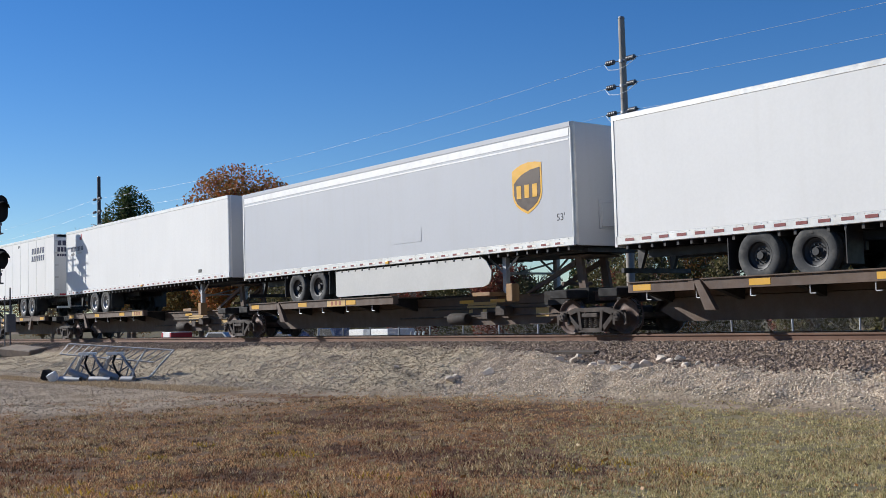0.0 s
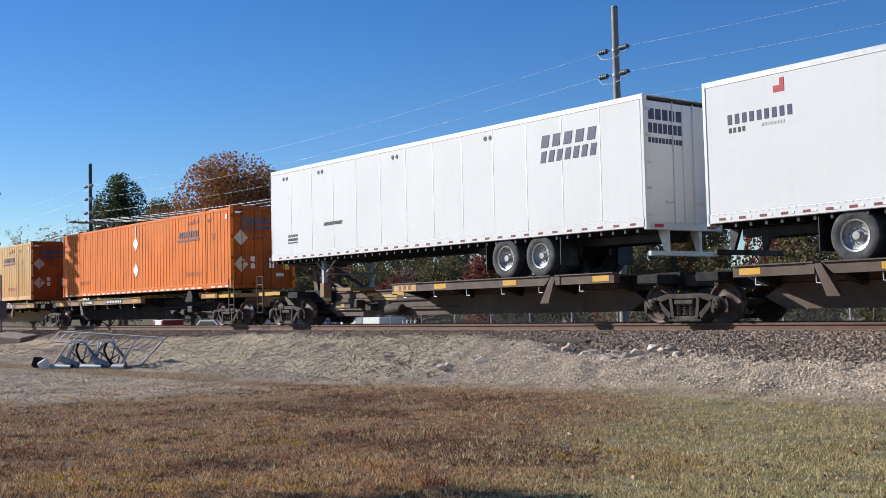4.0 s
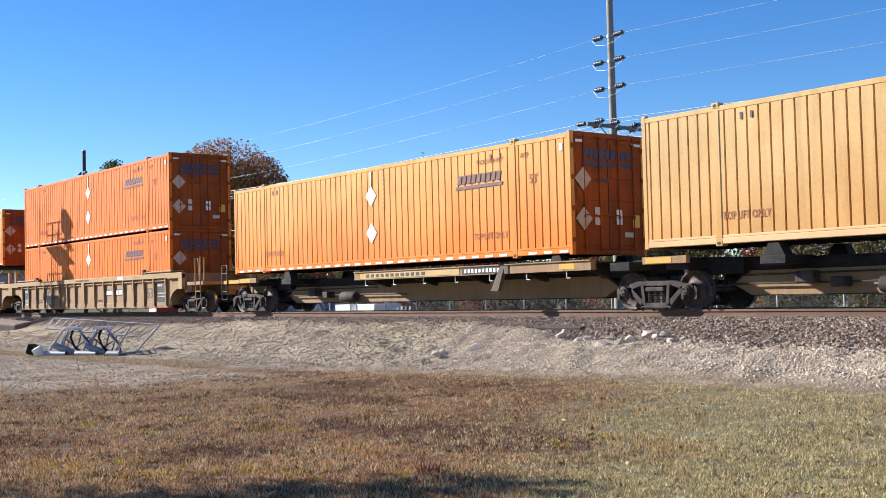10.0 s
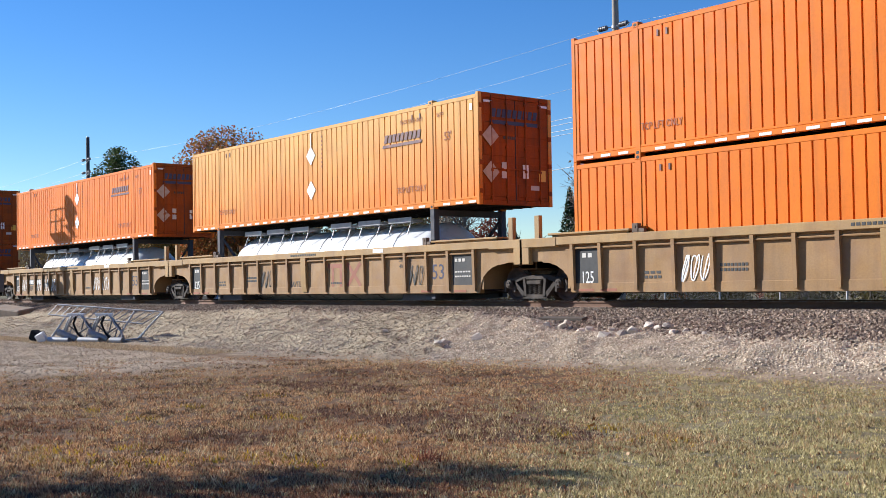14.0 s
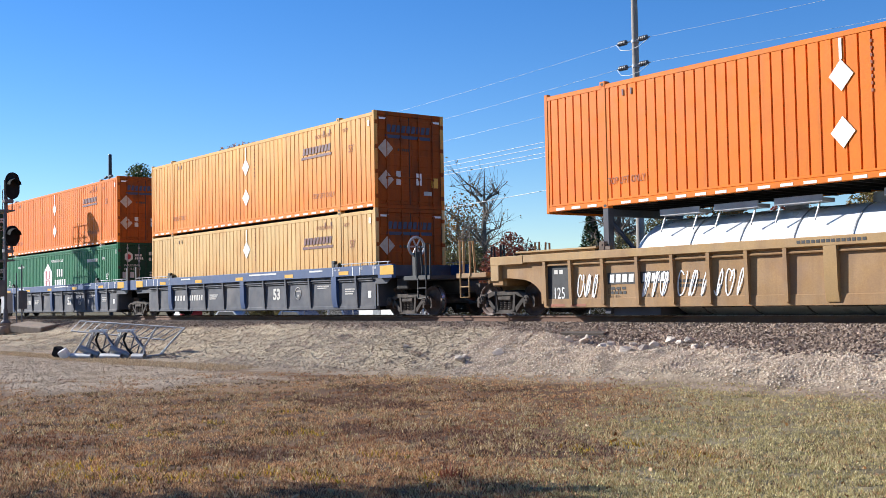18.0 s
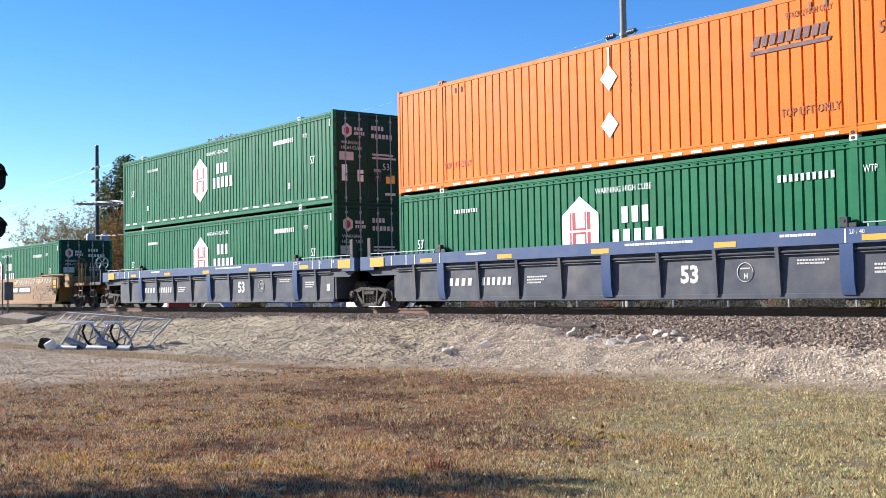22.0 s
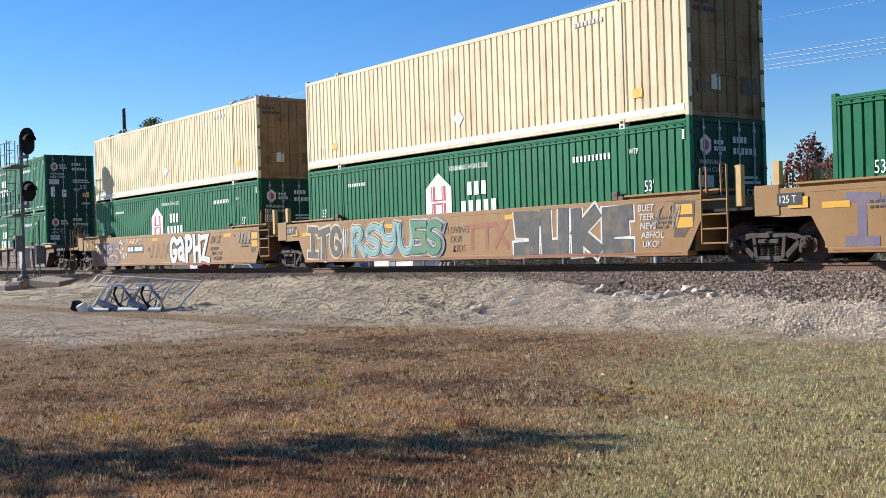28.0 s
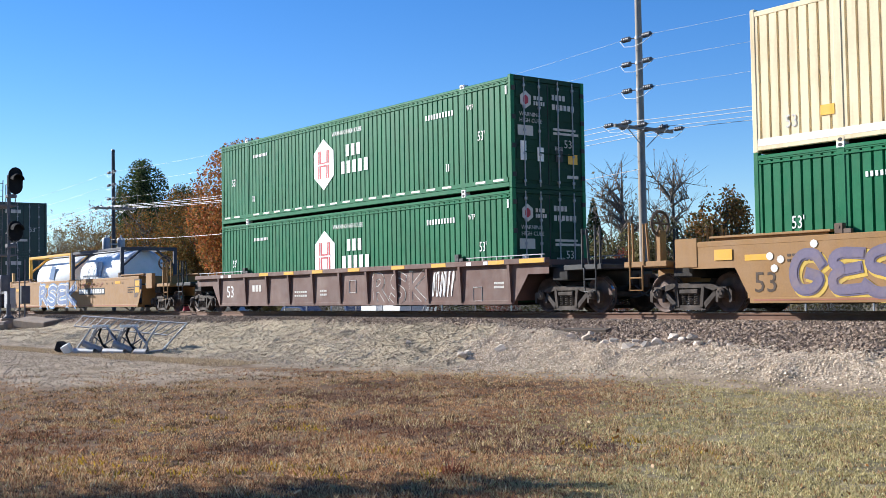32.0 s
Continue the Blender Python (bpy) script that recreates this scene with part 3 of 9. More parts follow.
CUBE = np.array([(-1, -1, -1), (1, -1, -1), (1, 1, -1), (-1, 1, -1), (-1, -1, 1), (1, -1, 1), (1, 1, 1), (-1, 1, 1)], float)
CUBE_F = np.array([(3, 2, 1, 0), (4, 5, 6, 7), (0, 1, 5, 4), (1, 2, 6, 5), (2, 3, 7, 6), (3, 0, 4, 7)])


def stones(name, label, spots, sizes, material, seed):
    """Angular stones, one joined mesh."""
    rs = np.random.RandomState(seed)
    n = len(spots)
    q = rs.normal(size=(n, 4))
    q /= np.linalg.norm(q, axis=1)[:, None]
    a, b, c, d = q.T
    R = np.stack([1 - 2 * (c * c + d * d), 2 * (b * c - a * d), 2 * (b * d + a * c), 2 * (b * c + a * d), 1 - 2 * (b * b + d * d), 2 * (c * d - a * b), 2 * (b * d - a * c), 2 * (c * d + a * b), 1 - 2 * (b * b + c * c)], 1).reshape(n, 3, 3)
    v = CUBE[None] * rs.uniform(0.45, 1.0, (n, 8, 3)) * rs.uniform(0.7, 1.15, (n, 1, 3))
    v = np.einsum("nij,nkj->nki", R, v) * (sizes[:, None, None] * 0.5) + spots[:, None, :]
    f = (CUBE_F[None] + (np.arange(n) * 8)[:, None, None]).reshape(-1, 4)
    return tagged(new(name, raw_mesh(name, v.reshape(-1, 3), f, material)), label, "stones", kind="stuff")


def scatter(n, x0, x1, y0, y1, seed, keep):
    rs = np.random.RandomState(seed)
    out = []
    while len(out) < n:
        x, y = rs.uniform(x0, x1), rs.uniform(y0, y1)
        if keep(x, y, rs):
            out.append((x, y, height(x, y)))
    return np.array(out)


M_BALLAST = island_mat("ballast_stone", [(0.125, 0.088, 0.062), (0.215, 0.155, 0.112), (0.30, 0.225, 0.165), (0.41, 0.315, 0.24)], 0.9)
M_GRAVEL = island_mat("limestone_gravel", [(0.37, 0.283, 0.195), (0.48, 0.38, 0.275), (0.57, 0.462, 0.345), (0.68, 0.567, 0.435)], 0.9)
M_SPOIL = island_mat("dusty_spoil_gravel", [(0.32, 0.24, 0.165), (0.43, 0.336, 0.24), (0.53, 0.427, 0.315), (0.63, 0.517, 0.395)], 0.9, drift=([(0.25, 0.19, 0.125), (0.36, 0.285, 0.195), (0.47, 0.38, 0.27)], 0.4))
M_LOT = island_mat("grey_lot_gravel", [(0.32, 0.232, 0.155), (0.47, 0.362, 0.255), (0.61, 0.49, 0.36)], 0.9)
M_ROCK = mat("broken_limestone", (0.56, 0.475, 0.385), 0.9, var=0.15, scale=5, grain=50, bump=0.015, dirt=((0.36, 0.28, 0.215), 0.5, 4.0), rnd=0.2)


def foot(x):
    """Where the dark ballast ends and the pale bank begins."""
    return 16.75 + 0.55 * smooth(-14, -19, x) + 0.25 * noise.noise((x * 0.5, 2.0, 0))


def toe_line(x):
    return 13.0 + 2.3 * smooth(-24, -13, x) + 0.35 * noise.noise((x * 0.45, 5.0, 0))


near_w = lambda x, rs: rs.uniform() < (1.0 if x > -28 else 0.45 if x > -45 else 0.2)
p = scatter(44000, -70, -4, 16.2, 18.95, 1, lambda x, y, rs: y > foot(x) + rs.normal() * 0.12 and near_w(x, rs))
stones("ballast_stones", "brown-grey crushed ballast stones along the rails", p, np.random.RandomState(2).uniform(0.036, 0.07, len(p)), M_BALLAST, 3)
def apron(x, y):
    """The pale apron of clean limestone; the rest of the bank is dusty spoil."""
    return x + 1.6 * noise.noise((x * 0.4, y * 0.5, 8.0)) > -19.2 - 0.5 * (y - 15)


on_bank = lambda x, y, rs: toe_line(x) + 0.25 + rs.normal() * 0.22 < y < foot(x) + rs.normal() * 0.12 and near_w(x, rs)
p = scatter(66000, -22, -3, 12.6, 17.6, 5, lambda x, y, rs: apron(x, y) and on_bank(x, y, rs))
stones("bank_gravel", "pale limestone gravel heaped against the ballast", p, np.minimum(np.random.RandomState(6).gamma(2.2, 0.006, len(p)) + 0.016, 0.05), M_GRAVEL, 7)
p = scatter(28000, -60, -15, 12.6, 17.6, 15, lambda x, y, rs: not apron(x, y) and on_bank(x, y, rs))
stones("bank_spoil", "brown-grey dusty gravel spoil heaped against the ballast", p, np.minimum(np.random.RandomState(16).gamma(1.8, 0.008, len(p)) + 0.016, 0.06), M_SPOIL, 17)
p = scatter(11000, -42, -18, 5.5, 12.4, 8, lambda x, y, rs: x < -19.5 + rs.normal() * 0.8 and 6.4 < y + rs.normal() * 0.3 < 11.9)
stones("lot_gravel", "grey gravel of a worn parking lot", p, np.random.RandomState(9).uniform(0.014, 0.038, len(p)), M_LOT, 10)

# broken limestone blocks on the bank
for i, (x, y, z, d) in enumerate([(-19.01, 15.02, 0.21, 0.27), (-19.01, 15.25, 0.28, 0.22), (-17.5, 16.83, 0.58, 0.19), (-17.26, 17.03, 0.6, 0.24), (-17.47, 17.39, 0.68, 0.17), (-16.19, 16.5, 0.5, 0.18), (-16.15, 16.73, 0.54, 0.19),
                                  (-15.28, 16.2, 0.45, 0.24), (-14.96, 16.42, 0.49, 0.22), (-14.82, 16.63, 0.53, 0.33), (-14.98, 17.18, 0.61, 0.27), (-14.6, 17.01, 0.58, 0.16), (-14.44, 17.12, 0.6, 0.2), (-13.97, 16.73, 0.54, 0.2),
                                  (-13.8, 16.85, 0.56, 0.13), (-18.42, 15.63, 0.38, 0.29), (-21.47, 15.43, 0.42, 0.18), (-13.22, 16.7, 0.53, 0.11), (-15.6, 16.75, 0.53, 0.16), (-16.6, 16.95, 0.6, 0.14)]):
    rs = random.Random(i)
    bm = bmesh.new()
    for _ in range(16):
        a, c = rs.uniform(0, 2 * math.pi), rs.uniform(-1, 1)
        q = math.sqrt(1 - c * c)
        bm.verts.new((0.62 * q * math.cos(a), 0.48 * q * math.sin(a), 0.42 * c))
    hull = bmesh.ops.convex_hull(bm, input=bm.verts)
    bmesh.ops.delete(bm, geom=list({v for v in hull["geom_interior"] if isinstance(v, bmesh.types.BMVert)}), context="VERTS")
    me = bpy.data.meshes.new("limestone_block")
    bm.to_mesh(me)
    bm.free()
    me.materials.append(M_ROCK)
    o = new("limestone_block", me)
    o.matrix_basis = pose(x, y, height(x, y) + d * 0.10, rs.uniform(-20, 20), rs.uniform(-20, 20), rs.uniform(0, 360)) @ Matrix.Scale(d * 1.02, 4)
    tagged(o, "broken pale limestone block lying on the gravel bank", "rock", "limestone blocks on the bank")

o = new("timber_offcut", Shape().box(-0.6, 0.6, -0.1, 0.1, -0.04, 0.04, 0.01).mesh("timber_offcut", M_TIE))
o.matrix_basis = pose(-17.7, 17.5, height(-17.7, 17.5) + 0.035, 8, 0, 8)
tagged(o, "dark broken timber lying on the ballast shoulder", "timber")


# grass
def blades(name, label, spots, h0, h1, material, seed, width=0.011, lean=0.6, per=5, spread=0.05):
    rs = np.random.RandomState(seed)
    n = len(spots) * per
    base = np.repeat(spots, per, 0) + np.concatenate([rs.normal(size=(n, 2)) * spread, np.zeros((n, 1))], 1)
    a = rs.uniform(0, 2 * np.pi, n)
    h = rs.uniform(h0, h1, n)
    w = width * rs.uniform(0.6, 1.3, n)
    side = np.stack([np.cos(a), np.sin(a), 0 * a], 1)
    t = rs.uniform(0, 2 * np.pi, n)
    tip = base + np.stack([np.cos(t) * h * lean * rs.uniform(0.2, 1, n), np.sin(t) * h * lean * rs.uniform(0.2, 1, n), h], 1)
    v = np.stack([base - side * w[:, None], base + side * w[:, None], tip], 1).reshape(-1, 3)
    v[:, 2] -= 0.006
    f = np.arange(n * 3).reshape(-1, 3)
    return tagged(new(name, raw_mesh(name, v, f, material)), label, "grass", kind="stuff")


def scorched(x, y):
    """The rust-brown worn patches of the lawn."""
    k = 0.5 * noise.noise((x * 0.9, y * 0.9, 12.0))
    return any(((x - a) / c) ** 2 + ((y - b) / d) ** 2 < 1 + k for a, b, c, d in ((-9.2, 7.9, 1.5, 0.95), (-11.3, 7.6, 0.9, 0.4), (-10.6, 5.6, 0.8, 0.35), (-14.5, 9.6, 1.6, 0.6)))


def lawn_spots(n, seed, green):
    rs = np.random.RandomState(seed)
    out = []
    while len(out) < n:
        az, r = rs.uniform(27, 77), 1 / rs.uniform(1 / 26, 1 / 6.0)
        x, y = -r * math.sin(radians(az)), r * math.cos(radians(az))
        if y > toe_line(x) + rs.normal() * 0.3 or y > 15.2:
            continue
        edge = x + 0.79 * y - (-6.7 + 0.79 * 6) + 2.4 * noise.noise((x * 0.35, y * 0.35, 9.0)) + rs.normal() * 0.7
        if (edge > 0) != green:
            if rs.uniform() > 0.08:
                continue
        if noise.noise((x * 2.4, y * 2.4, 30.0)) + 0.5 * noise.noise((x * 6.0, y * 6.0, 31.0)) < -0.16 and rs.uniform() > 0.3:
            continue
        if scorched(x, y) and rs.uniform() > 0.3:
            continue
        if x < -19.0 + rs.normal() * 0.6 and 6.3 < y + 0.5 * noise.noise((x * 0.6, y * 0.6, 1)) < 11.6 and noise.noise((x * 0.5, y * 1.3, 4)) < -0.02:
            continue
        out.append((x, y, height(x, y)))
    return np.array(out)


M_DRY = island_mat("dry_grass", [(0.14, 0.065, 0.034), (0.36, 0.178, 0.086), (0.59, 0.335, 0.165), (0.80, 0.54, 0.30), (0.38, 0.22, 0.088)], 0.85, through=0.25, drift=([(0.11, 0.045, 0.027), (0.25, 0.11, 0.06), (0.39, 0.205, 0.105), (0.52, 0.32, 0.17)], 0.40))
M_FRESH = island_mat("half_green_grass", [(0.22, 0.18, 0.075), (0.44, 0.365, 0.165), (0.62, 0.52, 0.26), (0.74, 0.63, 0.36), (0.31, 0.275, 0.095)], 0.85, through=0.25, drift=([(0.19, 0.16, 0.065), (0.36, 0.30, 0.125), (0.55, 0.455, 0.22), (0.72, 0.60, 0.33)], 0.6))
blades("dry_grass", "short dry brown lawn grass in rust and straw patches", lawn_spots(30000, 21, False), 0.014, 0.045, M_DRY, 22, 0.008, 0.9, 7, 0.024)
blades("green_grass", "short yellow-green lawn grass", lawn_spots(21000, 23, True), 0.014, 0.043, M_FRESH, 24, 0.008, 0.9, 7, 0.024)
blades("rusty_grass", "worn rust-brown patches of dead lawn grass", scatter(2600, -17, -7, 4.5, 10.6, 27, lambda x, y, rs: scorched(x, y)), 0.012, 0.04, island_mat("dead_grass", [(0.07, 0.034, 0.026), (0.15, 0.075, 0.052), (0.26, 0.15, 0.10), (0.38, 0.25, 0.16)], 0.9, through=0.15), 28, 0.009, 1.0)
def outer(x, y, green):
    """The lawn round about, beyond its thick middle."""
    az, r = math.degrees(math.atan2(-x, y)), math.hypot(x, y)
    return (not (28 < az < 76 and r > 6.2)) and y < toe_line(x) and ((x + 0.79 * y + 1.96 + 2.4 * noise.noise((x * 0.35, y * 0.35, 9.0)) > 0) == green)


blades("dry_grass", "short dry brown lawn grass around", scatter(11000, -26, 6, -10, 13.5, 61, lambda x, y, rs: outer(x, y, False)), 0.014, 0.045, M_DRY, 62, 0.009, 0.9, 6, 0.03)
blades("green_grass", "short yellow-green lawn grass around", scatter(13000, -14, 14, -10, 14.5, 63, lambda x, y, rs: outer(x, y, True)), 0.014, 0.043, M_FRESH, 64, 0.009, 0.9, 6, 0.03)
strip = scatter(2600, -48, -24, 11.4, 13.2, 25, lambda x, y, rs: abs(y - 12.1 - 0.05 * (x + 30)) < 0.7)
blades("straw_grass", "pale straw grass at the foot of the bank", strip, 0.03, 0.085, island_mat("straw", [(0.28, 0.20, 0.12), (0.42, 0.315, 0.20), (0.58, 0.46, 0.31)], 0.85, through=0.25), 26)

# tufts, weeds and fallen leaves
def tufty(x, y, rs):
    return y < toe_line(x) and 28 < math.degrees(math.atan2(-x, y)) < 76 and noise.noise((x * 1.3, y * 1.3, 40.0)) > 0.08 and rs.uniform() < min(1.0, 9.0 / math.hypot(x, y))


blades("grass_tufts", "taller straw-coloured tufts standing in the dry lawn", scatter(3600, -20, -3, 2.5, 14.5, 71, tufty), 0.035, 0.085, island_mat("straw_tuft", [(0.16, 0.10, 0.045), (0.36, 0.25, 0.12), (0.58, 0.44, 0.24), (0.75, 0.60, 0.37)], 0.85, through=0.25), 72, 0.006, 0.9, 6, 0.02)
blades("dark_tufts", "dark brown withered tufts in the dry lawn", scatter(2600, -20, -5, 2.5, 13.0, 73, lambda x, y, rs: tufty(x + 7.3, y, rs) or (tufty(x, y, rs) and rs.uniform() < 0.3)), 0.02, 0.06, island_mat("withered_tuft", [(0.05, 0.03, 0.018), (0.11, 0.065, 0.035), (0.19, 0.115, 0.06)], 0.9, through=0.15), 74, 0.007, 1.0, 6, 0.025)
M_FLOWER = island_mat("yellow_wildflower", [(0.42, 0.27, 0.02), (0.60, 0.39, 0.03), (0.16, 0.13, 0.035), (0.36, 0.24, 0.04)], 0.8, through=0.3)
M_REDWEED = island_mat("red_weed", [(0.12, 0.035, 0.022), (0.22, 0.075, 0.042), (0.34, 0.15, 0.08)], 0.8, through=0.3)
rs1 = random.Random(31)
fl_spots = []
for x, y, k in ((-10.51, 3.57, 0.9), (-9.87, 3.95, 1.3), (-9.6, 4.42, 1.4), (-9.22, 5.01, 0.8), (-11.59, 6.82, 1.0), (-9.32, 6.38, 0.6), (-8.6, 5.17, 1.0), (-7.75, 5.76, 0.7), (-12.7, 5.5, 0.6), (-13.93, 5.55, 0.6), (-8.22, 8.1, 0.8), (-8.26, 8.76, 0.7), (-14.14, 8.05, 0.6), (-13.6, 6.66, 0.5), (-7.26, 8.52, 0.8), (-11.0, 3.9, 0.9), (-10.6, 4.5, 0.7)):
    sp = np.array([(x + rs1.gauss(0, 0.22 * k), y + rs1.gauss(0, 0.16 * k), height(x, y)) for _ in range(int(18 * k))])
    fl_spots.append(sp)
blades("wildflowers", "low clumps of yellow wildflowers in the dry lawn", np.concatenate(fl_spots), 0.025, 0.075, M_FLOWER, 1000, 0.011, 1.0, 4, 0.03)
sp = np.array([(-7.77 + rs1.gauss(0, 0.05), 6.08 + rs1.gauss(0, 0.05), 0.0) for _ in range(16)])
blades("red_weed", "small dark red weed standing in the lawn", sp, 0.05, 0.17, M_REDWEED, 77, 0.012, 0.9, 4, 0.035)
M_LEAF = island_mat("fallen_leaf", [(0.20, 0.07, 0.02), (0.42, 0.20, 0.06), (0.55, 0.42, 0.25), (0.16, 0.05, 0.03)], 0.8)
lv = []
rs2 = np.random.RandomState(41)
for _ in range(260):
    az, r = rs2.uniform(28, 76), 1 / rs2.uniform(1 / 20, 1 / 6.2)
    x, y = -r * math.sin(radians(az)), r * math.cos(radians(az))
    if y > 13.5:
        continue
    c = np.array((x, y, height(x, y) + rs2.uniform(0.012, 0.03)))
    d = rs2.normal(size=3) * 0.013
    e = np.cross(d, rs2.normal(size=3))
    e *= 0.014 / (np.linalg.norm(e) + 1e-6)
    lv.append([c - d - e, c + d - e, c + d * 1.1 + e, c - d + e])
lv = np.array(lv)
tagged(new("fallen_leaves", raw_mesh("fallen_leaves", lv.reshape(-1, 3), np.arange(len(lv) * 4).reshape(-1, 4), M_LEAF)), "scattered fallen autumn leaves on the lawn", "leaves", kind="stuff")


# ---- poles and wires ----
def pole(x, lower, transformer=False):
    t = thing("utility_pole", "tall weathered wooden utility pole with strain insulators and a crossarm", "pole", "utility poles along the line")
    Z0, Z1 = -0.5, 12.2
    s = Shape().upright([(0.0, Z0)] + [(0.165 - 0.05 * i / 8, Z0 + (Z1 - Z0) * i / 8) for i in range(9)] + [(0.0, Z1)], 0, 0, 14)
    part("shaft", s, M_POLE if x > -60 else M_POLEDARK, t)
    part("cap", Shape().upright([(0.0, Z1 + 0.06), (0.10, Z1 + 0.03), (0.13, Z1 - 0.03)], 0, 0, 12), M_GALV, t)
    for z in (10.62, 9.72, 8.76):
        for d in (-1, 1):
            c = Shape().tube((d * 0.12, -0.1, z), (d * 0.30, -0.12, z + 0.01), 0.02, 6)
            for k in range(4):
                xx = d * (0.36 + 0.09 * k)
                c.tube((xx - 0.03, -0.12, z + 0.01), (xx + 0.03, -0.12, z + 0.01), 0.095, 10)
            c.tube((d * 0.30, -0.12, z + 0.01), (d * 0.80, -0.12, z), 0.02, 6)
            part("strain_insulator", c, M_PORCELAIN, t)
        j = [(d * 0.8, -0.12, z) for d in (-1,)] + [(-0.45, -0.28, z - 0.28), (0.0, -0.32, z - 0.36), (0.45, -0.28, z - 0.28), (0.8, -0.12, z)]
        part("jumper", Shape().path(j, 0.011, 5), M_WIRE, t)
        part("band", Shape().upright([(0.14, z - 0.05), (0.15, z - 0.05), (0.15, z + 0.05), (0.14, z + 0.05)], 0, 0, 12), M_GALV, t)
    arm = part("crossarm", Shape().box(-0.05, 0.05, -1.5, 1.5, lower - 0.06, lower + 0.06, 0.01).moved(Matrix.Translation((0.16, 0, 0))), M_POLE, t)
    for y in (-0.95, 0.95):
        part("pin_insulator", Shape().upright([(0.015, lower + 0.06), (0.015, lower + 0.12), (0.05, lower + 0.13), (0.055, lower + 0.19), (0.03, lower + 0.24), (0.0, lower + 0.25)], 0.16, y, 10), M_PORCELAIN, arm)
    for y in (-1.35, -0.55, 0.55, 1.35):
        for d in (-1, 1):
            c = Shape().tube((0.16, y, lower + 0.05), (0.16 + d * 0.70, y, lower + 0.05), 0.018, 6)
            for k in range(4):
                xx = 0.16 + d * (0.28 + 0.09 * k)
                c.tube((xx - 0.028, y, lower + 0.05), (xx + 0.028, y, lower + 0.05), 0.08, 10)
            part("strain_insulator", c, M_PORCELAIN, arm)
        part("jumper", Shape().path([(-0.54, y, lower + 0.05), (-0.2, y, lower - 0.20), (0.16, y, lower - 0.26), (0.52, y, lower - 0.20), (0.86, y, lower + 0.05)], 0.01, 5), M_WIRE, arm)
    for d in (-1, 1):
        part("arm_brace", Shape().tube((0.17, d * 0.85, lower - 0.05), (0.16, d * 0.1, lower - 0.65), 0.018, 5), M_GALV, t)
    if transformer:
        for y in (-0.55, 0.5):
            part("transformer", Shape().upright([(0, 5.0), (0.26, 5.0), (0.28, 5.06), (0.28, 5.9), (0.24, 5.98), (0.08, 6.02), (0.06, 6.2), (0, 6.2)], 0.1, y, 16), M_GALV, t)
        part("transformer_bracket", Shape().box(0.0, 0.2, -0.6, 0.6, 5.5, 5.6), M_GALV, t)
    t.matrix_basis = pose(x, 30.0, 0)
    return t


POLES = [(-177.0, 7.4, False), (-127.0, 7.6, False), (-77.0, 8.05, True), (-27.4, 7.35, False), (22.3, 7.35, False)]
for a in POLES:
    pole(*a)


def wire(p, q, sag, r=0.0045):
    s, pts = Shape(), []
    for i in range(17):
        k = i / 16
        v = Vector(p).lerp(Vector(q), k)
        pts.append((v.x, v.y, v.z - sag * 4 * k * (1 - k)))
    s.path(pts, r, 5)
    ob = new("power_line", s.mesh("power_line", M_WIRE))
    return tagged(ob, "thin bare overhead conductor strung between poles", "cable", "overhead lines")


for (xa, la, _), (xb, lb, _) in zip(POLES, POLES[1:]):
    for z in (10.62, 9.72, 8.76):
        wire((xa + 0.8, 29.88, z), (xb - 0.8, 29.88, z), 0.55, 0.0045)
    for y in (-1.35, -0.55, 0.55, 1.35):
        wire((xa + 0.86, 30 + y, la + 0.05), (xb - 0.54, 30 + y, lb + 0.05), 0.5, 0.011)
    if xa == -77.0:
        wire((xa, 29.85, 5.9), (xb, 29.85, 5.9), 0.6, 0.012)

# ---- line-side signal ----
M_SIGNAL = mat("black_signal_paint", (0.014, 0.014, 0.015), 0.9, var=0.2, spec=0.1, dirt=((0.03, 0.028, 0.026), 0.5, 3.0))
M_CONC = mat("weathered_concrete", (0.25, 0.19, 0.14), 0.9, var=0.2, scale=3, grain=40, bump=0.01, dirt=((0.2, 0.16, 0.12), 0.5, 2.0))
sg = thing("railway_signal", "two-headed black railway signal on a grey mast with service platforms", "signal")
M_MAST = mat("weathered_dark_mast", (0.10, 0.10, 0.11), 0.7, var=0.2, dirt=((0.2, 0.18, 0.16), 0.4, 3.0))
part("mast", Shape().tube((0, 0, 0), (0, 0, 7.0), 0.07, 14), M_MAST, sg)
part("foundation", Shape().box(-0.45, 0.45, -0.45, 0.45, -0.5, 0.25, 0.04), M_CONC, sg)
part("mast_foot", Shape().upright([(0.22, 0.25), (0.22, 0.3), (0.12, 0.4), (0.1, 0.9)], 0, 0, 14), M_MAST, sg)
part("junction_box", Shape().box(-0.2, 0.25, -0.42, -0.08, 1.6, 2.25, 0.02), M_MAST, sg)
